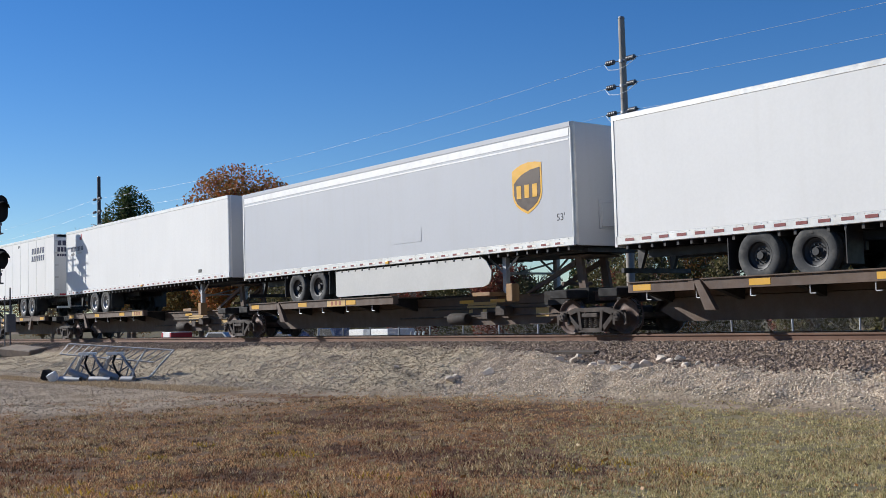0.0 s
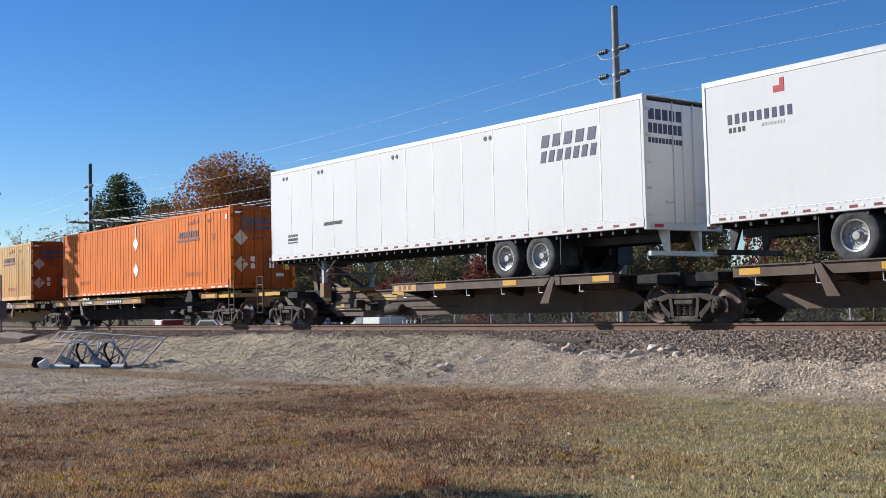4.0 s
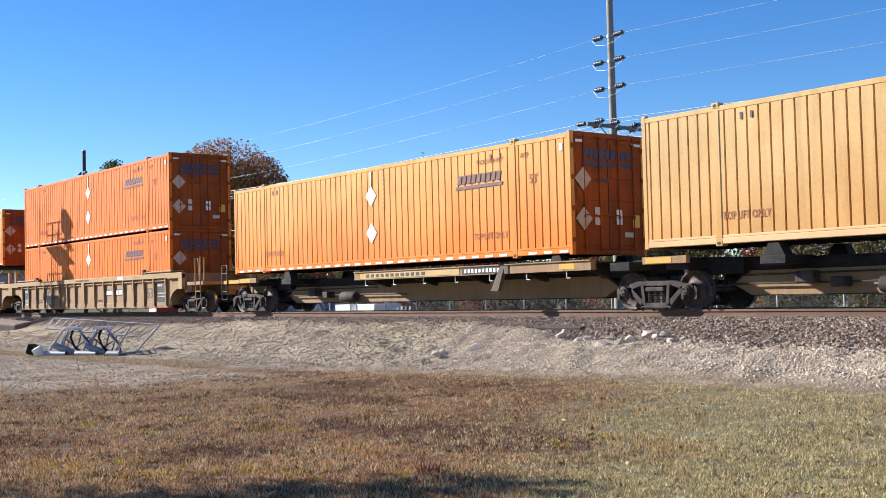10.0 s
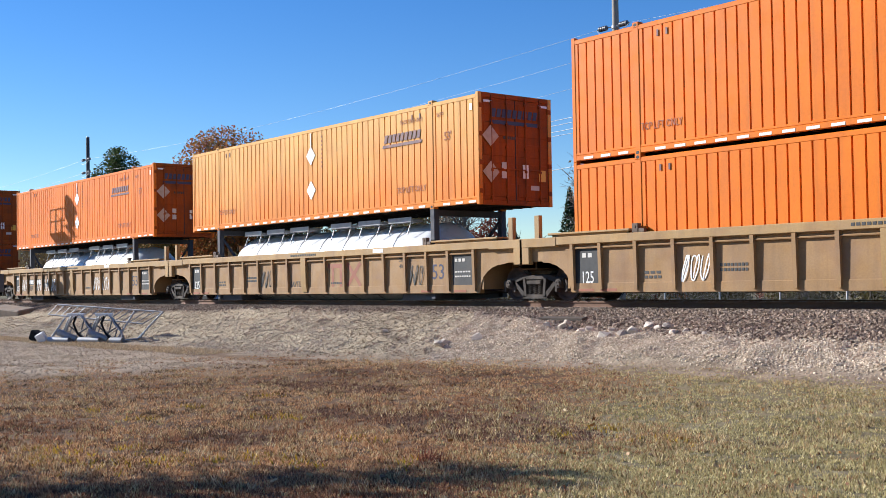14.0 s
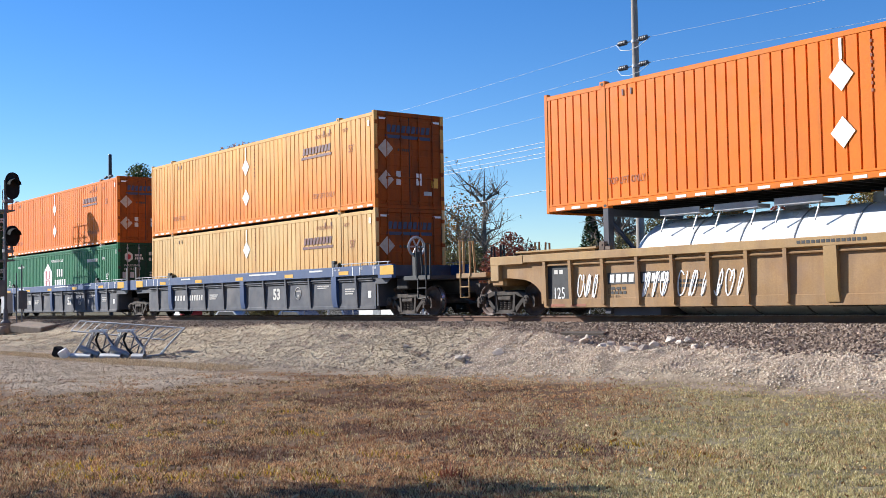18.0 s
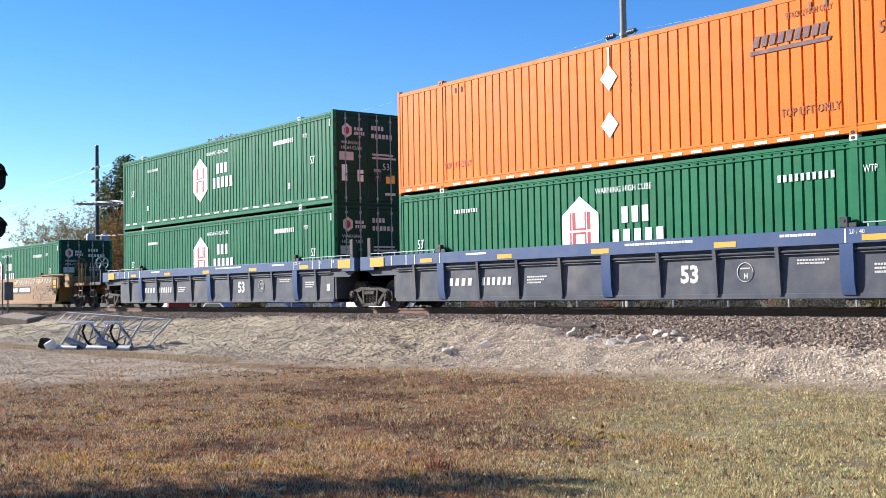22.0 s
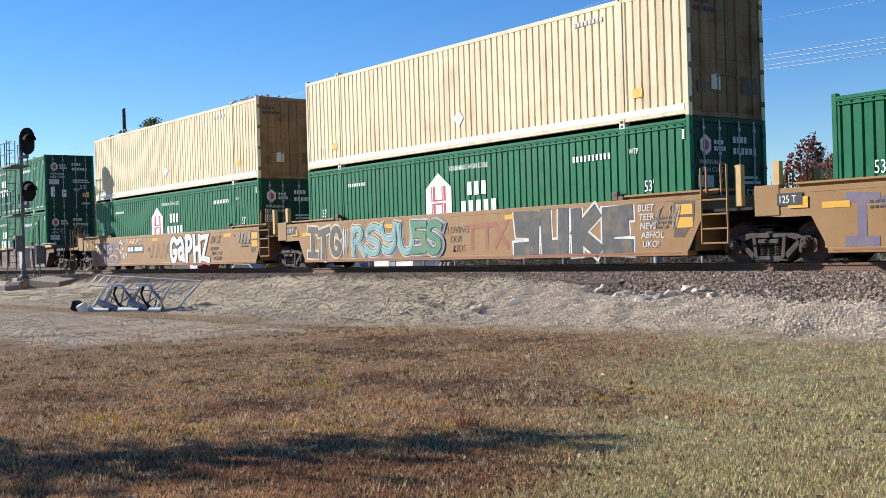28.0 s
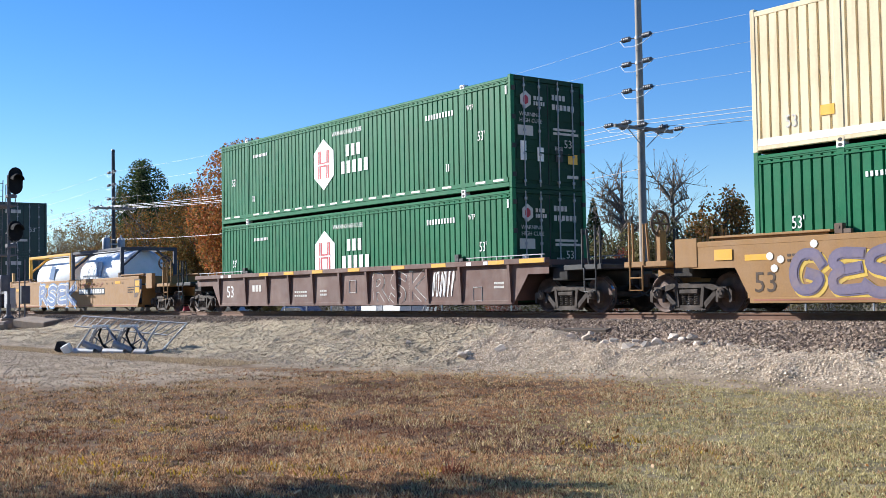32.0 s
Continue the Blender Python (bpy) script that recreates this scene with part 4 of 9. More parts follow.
for z, rise in ((6.66, 0.22), (4.30, 0.06)):
    hd = Shape()
    pl = [(0.42 * math.cos(k * math.pi / 12), (0.42 * math.sin(k * math.pi / 12)) + (rise if 0 < k < 12 else -rise if k > 12 else 0.0)) for k in range(24)]
    hd.prism([(a * 0.80, b) for a, b in pl], -0.05, 0.0, "x")
    hd.moved(Matrix.Translation((0.30, 0.24, z + 0.05)))
    b = part("target", hd, M_SIGNAL, sg, "black oval backing plate")
    part("lamp_housing", Shape().box(0.02, 0.28, 0.02, 0.46, z - 0.42, z + 0.48, 0.05), M_SIGNAL, b)
    ho = Shape()
    arc = [k * math.pi / 14 for k in range(15)]
    for r in (0.31, 0.285):
        ho.v += [(0.32, 0.24 + 0.9 * r * math.cos(a), z + 0.12 + r * math.sin(a)) for a in arc] + [(0.75, 0.26 + 0.9 * (r - 0.02) * math.cos(a), z + 0.05 + (r - 0.02) * math.sin(a)) for a in arc]
    for k in range(14):
        ho.f += [(k, k + 1, k + 16, k + 15), (k + 31, k + 30, k + 45, k + 46), (k + 15, k + 16, k + 46, k + 45)]
    part("hood", ho, M_SIGNAL, b)
    part("bracket", Shape().box(-0.12, 0.3, -0.12, 0.30, z - 0.75, z - 0.60, 0.02).tube((0.15, 0.24, z - 0.62), (0.15, 0.24, z - 0.3), 0.06, 8), M_MAST, sg)
    pf = part("platform", Shape().box(-1.9, 0.0, -0.45, 0.45, z - 1.12, z - 1.06), M_MAST, sg)
    for x in (-1.85, -1.1, -0.35):
        for y in (-0.42, 0.42):
            part("railing_post", Shape().tube((x, y, z - 1.06), (x, y, z + 0.05), 0.025, 6), M_MAST, pf)
    for zz in (z + 0.05, z - 0.5):
        for y in (-0.42, 0.42):
            part("railing", Shape().tube((-1.9, y, zz), (0.0, y, zz), 0.025, 6), M_MAST, pf)
ld = Shape()
for y in (-0.2, 0.2):
    ld.tube((-1.95, y, 0.2), (-1.55, y, 6.9), 0.025, 6)
for k in range(21):
    q = (k + 0.5) / 21
    ld.tube((-1.95 + 0.4 * q, -0.2, 0.2 + 6.7 * q), (-1.95 + 0.4 * q, 0.2, 0.2 + 6.7 * q), 0.014, 5)
part("ladder", ld, M_MAST, sg)
for q, (y0, y1, z0, z1) in enumerate(((-0.42, -0.05, 1.5, 2.1), (0.55, 0.95, 0.9, 1.75))):
    part("equipment_box", Shape().box(-0.15, 0.2, y0, y1, z0, z1, 0.02), M_MAST, sg)
part("box_post", Shape().tube((0.0, 0.75, -0.2), (0.0, 0.75, 3.0), 0.035, 8).tube((0.0, 0.5, -0.2), (0.0, 0.5, 2.6), 0.03, 8), M_MAST, sg)
sg.matrix_basis = pose(-54.73, 16.22, 0.60)
o = new("concrete_slab", Shape().box(-1.1, 1.1, -0.5, 0.5, -0.2, 0.2, 0.05).mesh("concrete_slab", M_CONC))
o.matrix_basis = pose(-52.2, 16.75, height(-52.2, 16.75) + 0.12, 8, 4, 20)
tagged(o, "tilted tan concrete slab beside the signal", "slab")
for k, (x, y, a) in enumerate(((-53.6, 15.5, 40), (-55.6, 15.7, 10))):
    o = new("concrete_lump", Shape().box(-0.5, 0.5, -0.3, 0.3, -0.2, 0.25, 0.12).mesh("concrete_lump", M_CONC))
    o.matrix_basis = pose(x, y, height(x, y) + 0.12, 8, -6, a)
    tagged(o, "broken tan concrete lump at the foot of the signal", "rubble", "concrete lumps by the signal")
o = new("relay_case", Shape().box(-0.25, 0.25, -0.2, 0.2, 0.75, 1.75, 0.02).tube((0, 0, -0.2), (0, 0, 0.76), 0.05, 8).mesh("relay_case", M_GALV))
o.matrix_basis = pose(-56.8, 16.9, height(-56.8, 16.9))
tagged(o, "grey relay case on a short post beside the signal", "cabinet")

# ---- the toppled signal frame at the foot of the bank ----
jk = thing("toppled_signal_frame", "dismantled galvanised signal ladder, pipes and cages lying on grass", "scrap frame")


def J(s, z, w=0.0):
    """s along the heap, z up, w towards the bank."""
    return (s * 0.75 - w * 0.44, s * 0.37 + w * 0.90, z)


def K(q, z, w=0.0):
    """As J, with q counted across the line of sight."""
    return J(q - 1.12 * w, z, w)


pn = Shape()
for a, b in ((K(1.04, 1.11, 0.7), K(5.85, 0.87, 0.7)), (K(0.61, 0.81, 0.6), K(4.94, 0.53, 0.6))):
    pn.tube(a, b, 0.024, 6)
for k in range(15):
    q = k / 14
    pn.tube(K(1.04 + 4.81 * q, 1.11 - 0.24 * q, 0.7), K(0.61 + 4.33 * q, 0.81 - 0.28 * q, 0.6), 0.015, 5)
part("ladder", pn, M_GALV, jk, "long ladder lying on its side")
for a, b in ((K(0.67, 0.04, 0.1), K(1.42, 0.72, 0.5)), (K(4.57, 0.03, 0.2), K(5.85, 0.87, 0.7)), (K(3.75, 0.05, 0.2), K(4.6, 0.90, 0.6))):
    part("rail_post", Shape().tube(a, b, 0.028, 6), M_GALV, jk)
part("cross_tube", Shape().path([K(3.95, 0.06, 0.1), K(4.5, 0.10, 0.2), K(4.8, 0.14, 0.25), K(5.0, 0.30, 0.3)], 0.025, 6), M_GALV, jk)
for d in (0.0, 1.28):
    for w in (0.0, 0.45):
        part("cage_hoop", Shape().path([K(1.36 + d, 0.12, w), K(1.52 + d, 0.45, w), K(1.74 + d, 0.80, w), K(2.13 + d, 0.80, w), K(2.28 + d, 0.72, w), K(2.45 + d, 0.50, w), K(2.70 + d, 0.32, w), K(2.76 + d, 0.04, w)], 0.034, 6), M_GALV, jk)
        part("cage_bar", Shape().path([K(1.92 + d, 0.76, w), K(1.80 + d, 0.55, w), K(1.95 + d, 0.30, w), K(2.15 + d, 0.14, w), K(2.5 + d, 0.05, w)], 0.030, 6), M_SIGNAL, jk)
        part("cage_bar", Shape().tube(K(1.18 + d, 0.10, w), K(1.62 + d, 0.72, w), 0.026, 6), M_GALV, jk)
        part("cage_bar", Shape().path([K(2.20 + d, 0.76, w), K(2.62 + d, 0.42, w), K(2.80 + d, 0.10, w)], 0.028, 6), M_MAST, jk)
    for p0, p1 in (((1.30, 0.30, 0.1), (1.85, 0.74, 0.3)), ((2.05, 0.08, 0.2), (2.30, 0.66, 0.4)), ((1.70, 0.10, 0.35), (2.45, 0.44, 0.1)), ((1.60, 0.50, 0.0), (2.30, 0.12, 0.4)), ((2.35, 0.10, 0.0), (2.62, 0.55, 0.45))):
        part("cage_bar", Shape().tube(K(p0[0] + d, *p0[1:]), K(p1[0] + d, *p1[1:]), 0.022, 6), M_MAST, jk)
    for q, z in ((1.74, 0.80), (2.13, 0.80), (1.45, 0.32), (2.6, 0.36)):
        part("cage_tie", Shape().tube(K(q + d, z, 0.0), K(q + d, z, 0.45), 0.022, 6), M_GALV, jk)
    part("cage_bar", Shape().tube(K(1.55 + d, 0.15, 0.2), K(1.98 + d, 0.78, 0.2), 0.022, 6), M_GALV, jk)
    part("cage_plate", Shape().box(-0.27, 0.27, -0.05, 0.05, -0.04, 0.04, 0.01).moved(pose(*K(1.93 + d, 0.82, 0.0), 0, 0, 48)), M_DECAL, jk, "white end plate")


def pipe(a, b, r):
    s = Shape()
    p, q = Vector(a), Vector(b)
    d = (q - p).normalized()
    u = d.orthogonal().normalized()
    w_ = d.cross(u)
    n = 20
    for rr in (r, r * 0.86):
        k = len(s.v)
        for c in (p, q):
            s.v += [tuple(c + (u * math.cos(2 * math.pi * i / n) + w_ * math.sin(2 * math.pi * i / n)) * rr) for i in range(n)]
        s.f += [(k + i, k + (i + 1) % n, k + n + (i + 1) % n, k + n + i) for i in range(n)]
    for e in (0, n):
        s.f += [(e + i, e + (i + 1) % n, 2 * n + e + (i + 1) % n, 2 * n + e + i) for i in range(n)]
    return s


for q in (1.08, 2.48):
    part("pipe", pipe(K(q, 0.32, -0.1), K(q + 0.85, 0.09, 0.15), 0.10), M_GALV, jk, "open steel pipe end")
    # A black plug stands in for the shade inside the pipe mouth.
    part("pipe_lining", Shape().tube(K(q + 0.03, 0.312, -0.09), K(q + 0.80, 0.10, 0.14), 0.083, 12), M_SIGNAL, jk)
for q0, q1 in ((0.67, 1.62), (2.05, 3.0), (3.48, 4.0)):
    part("pipe", pipe(K(q0, 0.075, -0.1), K(q1, 0.07, -0.1), 0.095), M_GALV, jk)
part("case", Shape().box(-0.13, 0.13, -0.10, 0.10, 0, 0.27, 0.015).moved(pose(*K(0.42, 0.03, -0.1), 18, -25, 40)), M_DECAL, jk, "white metal case")
part("case_back", Shape().box(-0.26, 0.12, -0.16, 0.16, 0, 0.30, 0.03).moved(pose(*K(0.12, 0.0, 0.1), 0, 22, 30)), M_SIGNAL, jk)
jk.matrix_basis = pose(-34.3, 11.7, 0.0)


# ---- trees ----
M_BARK = mat("grey_brown_bark", (0.17, 0.138, 0.11), 0.95, var=0.25, scale=3, grain=20, bump=0.02)
LEAVES = {
    "maple": [(0.12, 0.11, 0.034), (0.30, 0.13, 0.04), (0.46, 0.19, 0.05), (0.36, 0.10, 0.046), (0.25, 0.18, 0.052)],
    "dark": [(0.022, 0.040, 0.018), (0.050, 0.081, 0.027), (0.081, 0.108, 0.036), (0.108, 0.108, 0.036)],
    "olive": [(0.075, 0.075, 0.03), (0.13, 0.12, 0.05), (0.20, 0.165, 0.075), (0.11, 0.105, 0.04), (0.24, 0.18, 0.09)],
    "conifer": [(0.018, 0.036, 0.018), (0.036, 0.063, 0.025), (0.054, 0.081, 0.029)],
    "sparse": [(0.126, 0.090, 0.045), (0.216, 0.135, 0.054), (0.180, 0.153, 0.063), (0.270, 0.144, 0.054)],
    "rust": [(0.180, 0.090, 0.027), (0.306, 0.135, 0.036), (0.126, 0.108, 0.036), (0.090, 0.090, 0.032)],
    "red": [(0.099, 0.032, 0.027), (0.198, 0.050, 0.040), (0.252, 0.090, 0.045), (0.090, 0.054, 0.032)],
    "tan": [(0.180, 0.126, 0.045), (0.306, 0.207, 0.072), (0.135, 0.126, 0.045), (0.360, 0.252, 0.099)],
    "bare": [(0.180, 0.144, 0.090), (0.252, 0.198, 0.108)],
}
LEAF_M = {k: island_mat(k + "_leaves", c, 0.8, through=0.3, scale=2) for k, c in LEAVES.items()}
LABELS = {"maple": "broad maple tree in red and rust autumn leaf", "dark": "dense dark green broadleaf tree", "olive": "bushy tree in dull olive leaf", "conifer": "narrow dark green conifer tree", "sparse": "thin brown tree with few leaves", "rust": "bushy tree in rust-coloured leaf", "red": "tree in dark red autumn leaf", "tan": "bushy tree in tan and olive leaf", "bare": "bare grey tree with fine twigs"}


def tree(x, y, top, half, kind, seed, low=0.25, count=2600, leaf=0.26):
    """top: height of the crown's tip; half: half its width; low: where the crown begins, as a share of its height."""
    rs = np.random.RandomState(seed)
    g = -0.5
    H = top - g
    t = thing("tree", LABELS[kind], "tree", "trees behind the line")
    tr = Shape()
    tr.tube((0, 0, 0), (0.05 * H * 0.2, 0, H * 0.35), 0.022 * H + 0.04, 9, 0.015 * H + 0.03)
    tr.tube((0.05 * H * 0.2, 0, H * 0.35), (0, 0.02 * H, H * 0.9), 0.015 * H + 0.03, 8, 0.02)
    tips = []
    nl = 30
    for i in range(nl):
        z0 = H * rs.uniform(low * 0.9, 0.8)
        a = i * 2.4 + rs.uniform(-0.4, 0.4)
        k = 1 - ((z0 / H - 0.25) / 0.75) * (0.55 if kind != "conifer" else 0.95)
        r = half * k * (rs.uniform(0.6, 1.0) if kind in ("bare", "sparse") else rs.uniform(0.45, 0.75))
        z1 = min(H * 0.98, z0 + r * rs.uniform(0.35, 1.1) * (1 if kind != "conifer" else -0.25))
        p = Vector((0, 0, z0))
        q = Vector((math.cos(a) * r, math.sin(a) * r, z1))
        mid = p.lerp(q, 0.5) + Vector((0, 0, 0.12 * r))
        tr.tube(p, mid, 0.008 * H + 0.01, 6, 0.006 * H)
        tr.tube(mid, q, 0.006 * H, 5, 0.008)
        tips += [tuple(q), tuple(mid.lerp(q, 0.5)), tuple(mid)]
        for _ in range(4 if kind != "bare" else 9):
            b = mid.lerp(q, rs.uniform(0.0, 1.0))
            e = b + Vector(rs.normal(size=3) * (0.28 if kind in ("bare", "sparse") else 0.14) * half + np.array([0, 0, 0.22 * half]))
            tr.tube(b, e, 0.012 + 0.002 * H, 4, 0.006)
            tips.append(tuple(e))
            if kind in ("bare", "sparse"):
                for _ in range(3):
                    e2 = e + Vector(rs.normal(size=3) * 0.14 * half + np.array([0, 0, 0.10 * half]))
                    tr.tube(b.lerp(e, rs.uniform(0.4, 1)), e2, 0.012, 3, 0.006)
                    tips.append(tuple(e2))
    tips.append((0, 0.02 * H, H * 0.95))
    part("trunk", tr, M_BARK, t)
    if kind in ("bare", "sparse"):
        n = 200 if kind == "bare" else count // 2
        tips = np.array(tips)
        c = tips[rs.randint(0, len(tips), n)] + rs.normal(size=(n, 3)) * half * 0.035
    else:
        # clumps of leaves spread over a lumpy dome (a cone for the conifer)
        n, m = count, 110 if half > 2.5 else 36
        zc, hz = H * (1 + low) / 2, H * (1 - low) / 2
        u = rs.normal(size=(m, 3))
        u /= np.linalg.norm(u, axis=1)[:, None]
        u *= rs.uniform(0.50, 0.90, (m, 1))
        pick = rs.randint(0, m, n)
        o = rs.normal(size=(n, 3))
        o *= rs.uniform(0, 1, (n, 1)) ** 0.45 / np.linalg.norm(o, axis=1)[:, None]
        q = u[pick] + o * rs.uniform(0.26, 0.42, m)[pick][:, None]
        q /= np.maximum(1.0, np.linalg.norm(q, axis=1) / rs.uniform(0.88, 1.0, n))[:, None]
        k = np.where(q[:, 2] < -0.2, 0.92, 1.0)
        if kind == "conifer":
            k = np.clip(0.55 - 0.5 * q[:, 2], 0.04, 1.0)
        c = np.stack([q[:, 0] * half * k, q[:, 1] * half * k, zc + q[:, 2] * hz], 1)
    c[:, 2] = np.maximum(c[:, 2], 0.05)
    d = rs.normal(size=(n, 3))
    d /= np.linalg.norm(d, axis=1)[:, None]
    e = np.cross(d, rs.normal(size=(n, 3)))
    e /= np.linalg.norm(e, axis=1)[:, None]
    s = leaf * rs.uniform(0.5, 1.25, (n, 1))
    v = np.stack([c - d * s, c - e * s * 0.55, c + d * s, c + e * s * 0.55], 1).reshape(-1, 3)
    part("crown", raw_mesh("crown", v, np.arange(n * 4).reshape(-1, 4), LEAF_M[kind]), None, t)
    t.matrix_basis = pose(x, y, g)
    return t


for i, (x, y, top, half, kind) in enumerate([
        (-84.0, 45, 15.1, 6.0, "maple"), (-95.0, 44.5, 12.8, 3.6, "rust"), (-130.0, 54.4, 18.8, 4.0, "dark"), (-131.8, 60, 16.4, 3.0, "dark"), (-139.2, 50, 7.8, 5.0, "sparse"), (-129.5, 47, 7.6, 5.5, "sparse"), (-118.0, 48, 8.0, 5.0, "sparse"),
        (-104.4, 44, 10.5, 5.5, "rust"), (-96.0, 60, 12.8, 2.0, "sparse"), (-94.0, 46, 9.0, 4.5, "tan"), (-66.9, 50, 9.0, 2.6, "olive"), (-63.1, 50, 9.4, 2.8, "rust"), (-55.4, 46, 10.9, 2.0, "bare"), (-62.7, 46, 7.4, 2.8, "olive"), (-41.8, 44, 9.5, 1.7, "bare"), (-40.0, 46, 8.7, 1.9, "bare"),
        (-43.8, 44, 7.2, 1.3, "conifer"), (-34.7, 42, 5.4, 1.5, "rust"), (-38.1, 48, 7.4, 1.7, "rust"), (-32.1, 46, 6.7, 1.6, "red"), (-27.0, 44, 6.8, 1.3, "tan"), (-71.0, 48, 7.0, 3.0, "sparse"), (-77.5, 47, 7.0, 3.2, "tan"), (-150, 52, 8, 6.0, "sparse"), (-160, 54, 9, 7.0, "rust"), (-110, 52, 9.5, 5.0, "rust")]):
    tree(x, y, top, half, kind, 100 + i, 0.10, {"maple": 42000, "dark": 34000}.get(kind, 14000) if half > 2.9 else 6000, 0.17 if kind == "dark" and half > 3 else 0.14 if kind == "maple" else 0.115 if half > 2.9 else 0.10)
# the hedge line behind the fence
_h = [("olive", 4.3), ("tan", 4.1), ("olive", 4.6), ("rust", 4.0), ("dark", 4.3), ("red", 4.5), ("tan", 4.2), ("rust", 4.1)]
for i in range(21):
    kind, top = _h[(i * 5 + i // 3) % 8]
    tree(-72 + i * 2.75 + 0.6 * math.sin(i * 2.1), 39.5 + 1.2 * math.sin(i * 1.7), top + 0.5 * math.sin(i * 3.3), 2.0, kind, 300 + i, 0.0, 9000, 0.085)

# ---- chain-link fence behind the line ----
fn = thing("chain_link_fence", "grey chain-link fence on steel posts behind the track", "fence")
xs = [-60 + 2.6 * i for i in range(23)]
for x in xs:
    part("post", Shape().tube((x, 0, 0.0), (x, 0, 1.85), 0.035, 6), M_GALV, fn)
part("top_rail", Shape().tube((xs[0], 0, 1.8), (xs[-1], 0, 1.8), 0.022, 6), M_GALV, fn)
ms = Shape()
k = xs[0]
while k < xs[-1] - 1.8:
    for d in (1, -1):
        a, b = (k, k + 1.75) if d == 1 else (k + 1.75, k)
        ms.add([(a, 0, 0.03), (a + 0.003, 0, 0.03), (b + 0.003, 0, 1.78), (b, 0, 1.78)], [(0, 1, 2, 3)])
    k += 0.09
part("mesh", ms, M_GALV, fn, smooth=0)["kind"] = "stuff"
fn.matrix_basis = pose(0, 34.0, -0.38)


# ---- parked vehicles and boxes beyond the line ----
def car(x, y, turn, paint, label, truck=False):
    t = thing("parked_car" if not truck else "pickup_truck", label, "car", "vehicles parked beyond the line")
    lo = [(-2.3, 0.35), (2.3, 0.35), (2.35, 0.75), (2.1, 0.95), (0.9, 1.02), (-2.2, 1.05), (-2.35, 0.8)]
    hi = [(-1.9, 1.03), (0.85, 1.0), (0.25, 1.48), (-1.4, 1.5)] if not truck else [(-0.6, 1.04), (1.0, 1.0), (0.55, 1.72), (-0.5, 1.74)]
    part("body", Shape().prism(lo, -0.85, 0.85), paint, t)
    part("cabin", Shape().prism(hi, -0.74, 0.74), paint, t)
    win = [(-1.6, 1.08), (0.6, 1.06), (0.15, 1.40), (-1.3, 1.42)] if not truck else [(-0.45, 1.1), (0.75, 1.06), (0.45, 1.62), (-0.4, 1.64)]
    for s in (-1, 1):
        part("window", Shape().prism(win, s * 0.745, s * 0.752), M_RUBBERSEAL, t, smooth=0)
        for xx in (-1.4, 1.4):
            wh = part("wheel", Shape().lathe([(0.0, s * 0.1), (0.2, s * 0.1), (0.22, s * 0.06), (0.33, s * 0.1), (0.34, 0.0), (0.33, s * -0.1)], xx, 0.34, 18, s * 0.78), M_RUBBER, t)
            part("hubcap", Shape().lathe([(0.0, s * 0.11), (0.19, s * 0.105)], xx, 0.34, 14, s * 0.78), M_GALV, wh)
    t.matrix_basis = pose(x, y, -0.45, 0, 0, turn)
    return t


M_CARBLUE = mat("blue_car_paint", (0.035, 0.08, 0.19), 0.35, var=0.05)
M_CARWHITE = mat("white_car_paint", (0.7, 0.7, 0.7), 0.35, var=0.04)
car(-77.3, 40, 15, M_CARWHITE, "white car parked beyond the line")
car(-60.8, 36, 10, M_CARBLUE, "blue car parked beyond the line")
car(-56.3, 36, 12, M_CARBLUE, "blue pickup truck parked beyond the line", True)
for x, w_, m_, lab in ((-52.6, 1.5, M_DECAL, "white cargo box standing beyond the line"), (-50.4, 1.7, M_DECAL, "white cargo box standing beyond the line"), (-86.2, 1.8, M_DECAL, "white box with red ends standing beyond the line")):
    b = thing("cargo_box", lab, "box", "boxes beyond the line")
    part("body", Shape().box(-w_ / 2, w_ / 2, -0.9, 0.9, 0.0, 1.5, 0.03), m_, b)
    for xx in (-w_ / 2 + 0.2, w_ / 2 - 0.2):
        part("skid", Shape().box(xx - 0.1, xx + 0.1, -0.95, 0.95, -0.1, 0.02), M_GRIME_SHADE, b)
    if x < -80:
        for s in (-1, 1):
            part("red_end", Shape().box(min(s * 0.62, s * 0.92), max(s * 0.62, s * 0.92), -0.92, 0.92, 0.05, 1.45, 0.02), M_RED, b)
    b.matrix_basis = pose(x, 40 if x < -80 else 36, -0.38)
rk = thing("ladder_rack", "grey steel rack with leaning white rails beyond the line", "rack")
for k in range(4):
    part("rail", Shape().tube((k * 0.35, 0, 0), (k * 0.35 + 0.5, 0, 1.4), 0.05, 6), M_DECAL if k % 2 else M_GALV, rk)
part("base", Shape().box(-0.4, 2.0, -0.4, 0.4, 0.0, 0.15, 0.02), M_GALV, rk)
rk.matrix_basis = pose(-49.1, 36, -0.44)

# an unseen tree beside the camera, added so that its limb shades the lawn
lt = thing("shade_tree", "unseen leafy tree added behind the lawn to shade the grass", "tree")
sh = Shape().tube((-24.0, -8.6, 0), (-22.5, -7.0, 4.6), 0.24, 10, 0.17).tube((-22.5, -7.0, 4.6), (-20.6, -4.6, 5.4), 0.15, 8, 0.10).tube((-20.6, -4.6, 5.4), (-17.2, 1.0, 5.5), 0.10, 8, 0.03)
lt.location = (0.4, -0.27, 0)
part("trunk", sh, M_BARK, lt)
rs3 = np.random.RandomState(55)
n = 900
q = rs3.uniform(0, 1, n) ** 1.3
c = np.stack([-20.6 + 3.2 * q, -4.6 + 5.4 * q, 5.45 + 0 * q], 1) + rs3.normal(size=(n, 3)) * (0.7 * (1 - 0.75 * q) + 0.12)[:, None] * np.array([1, 1, 0.6])
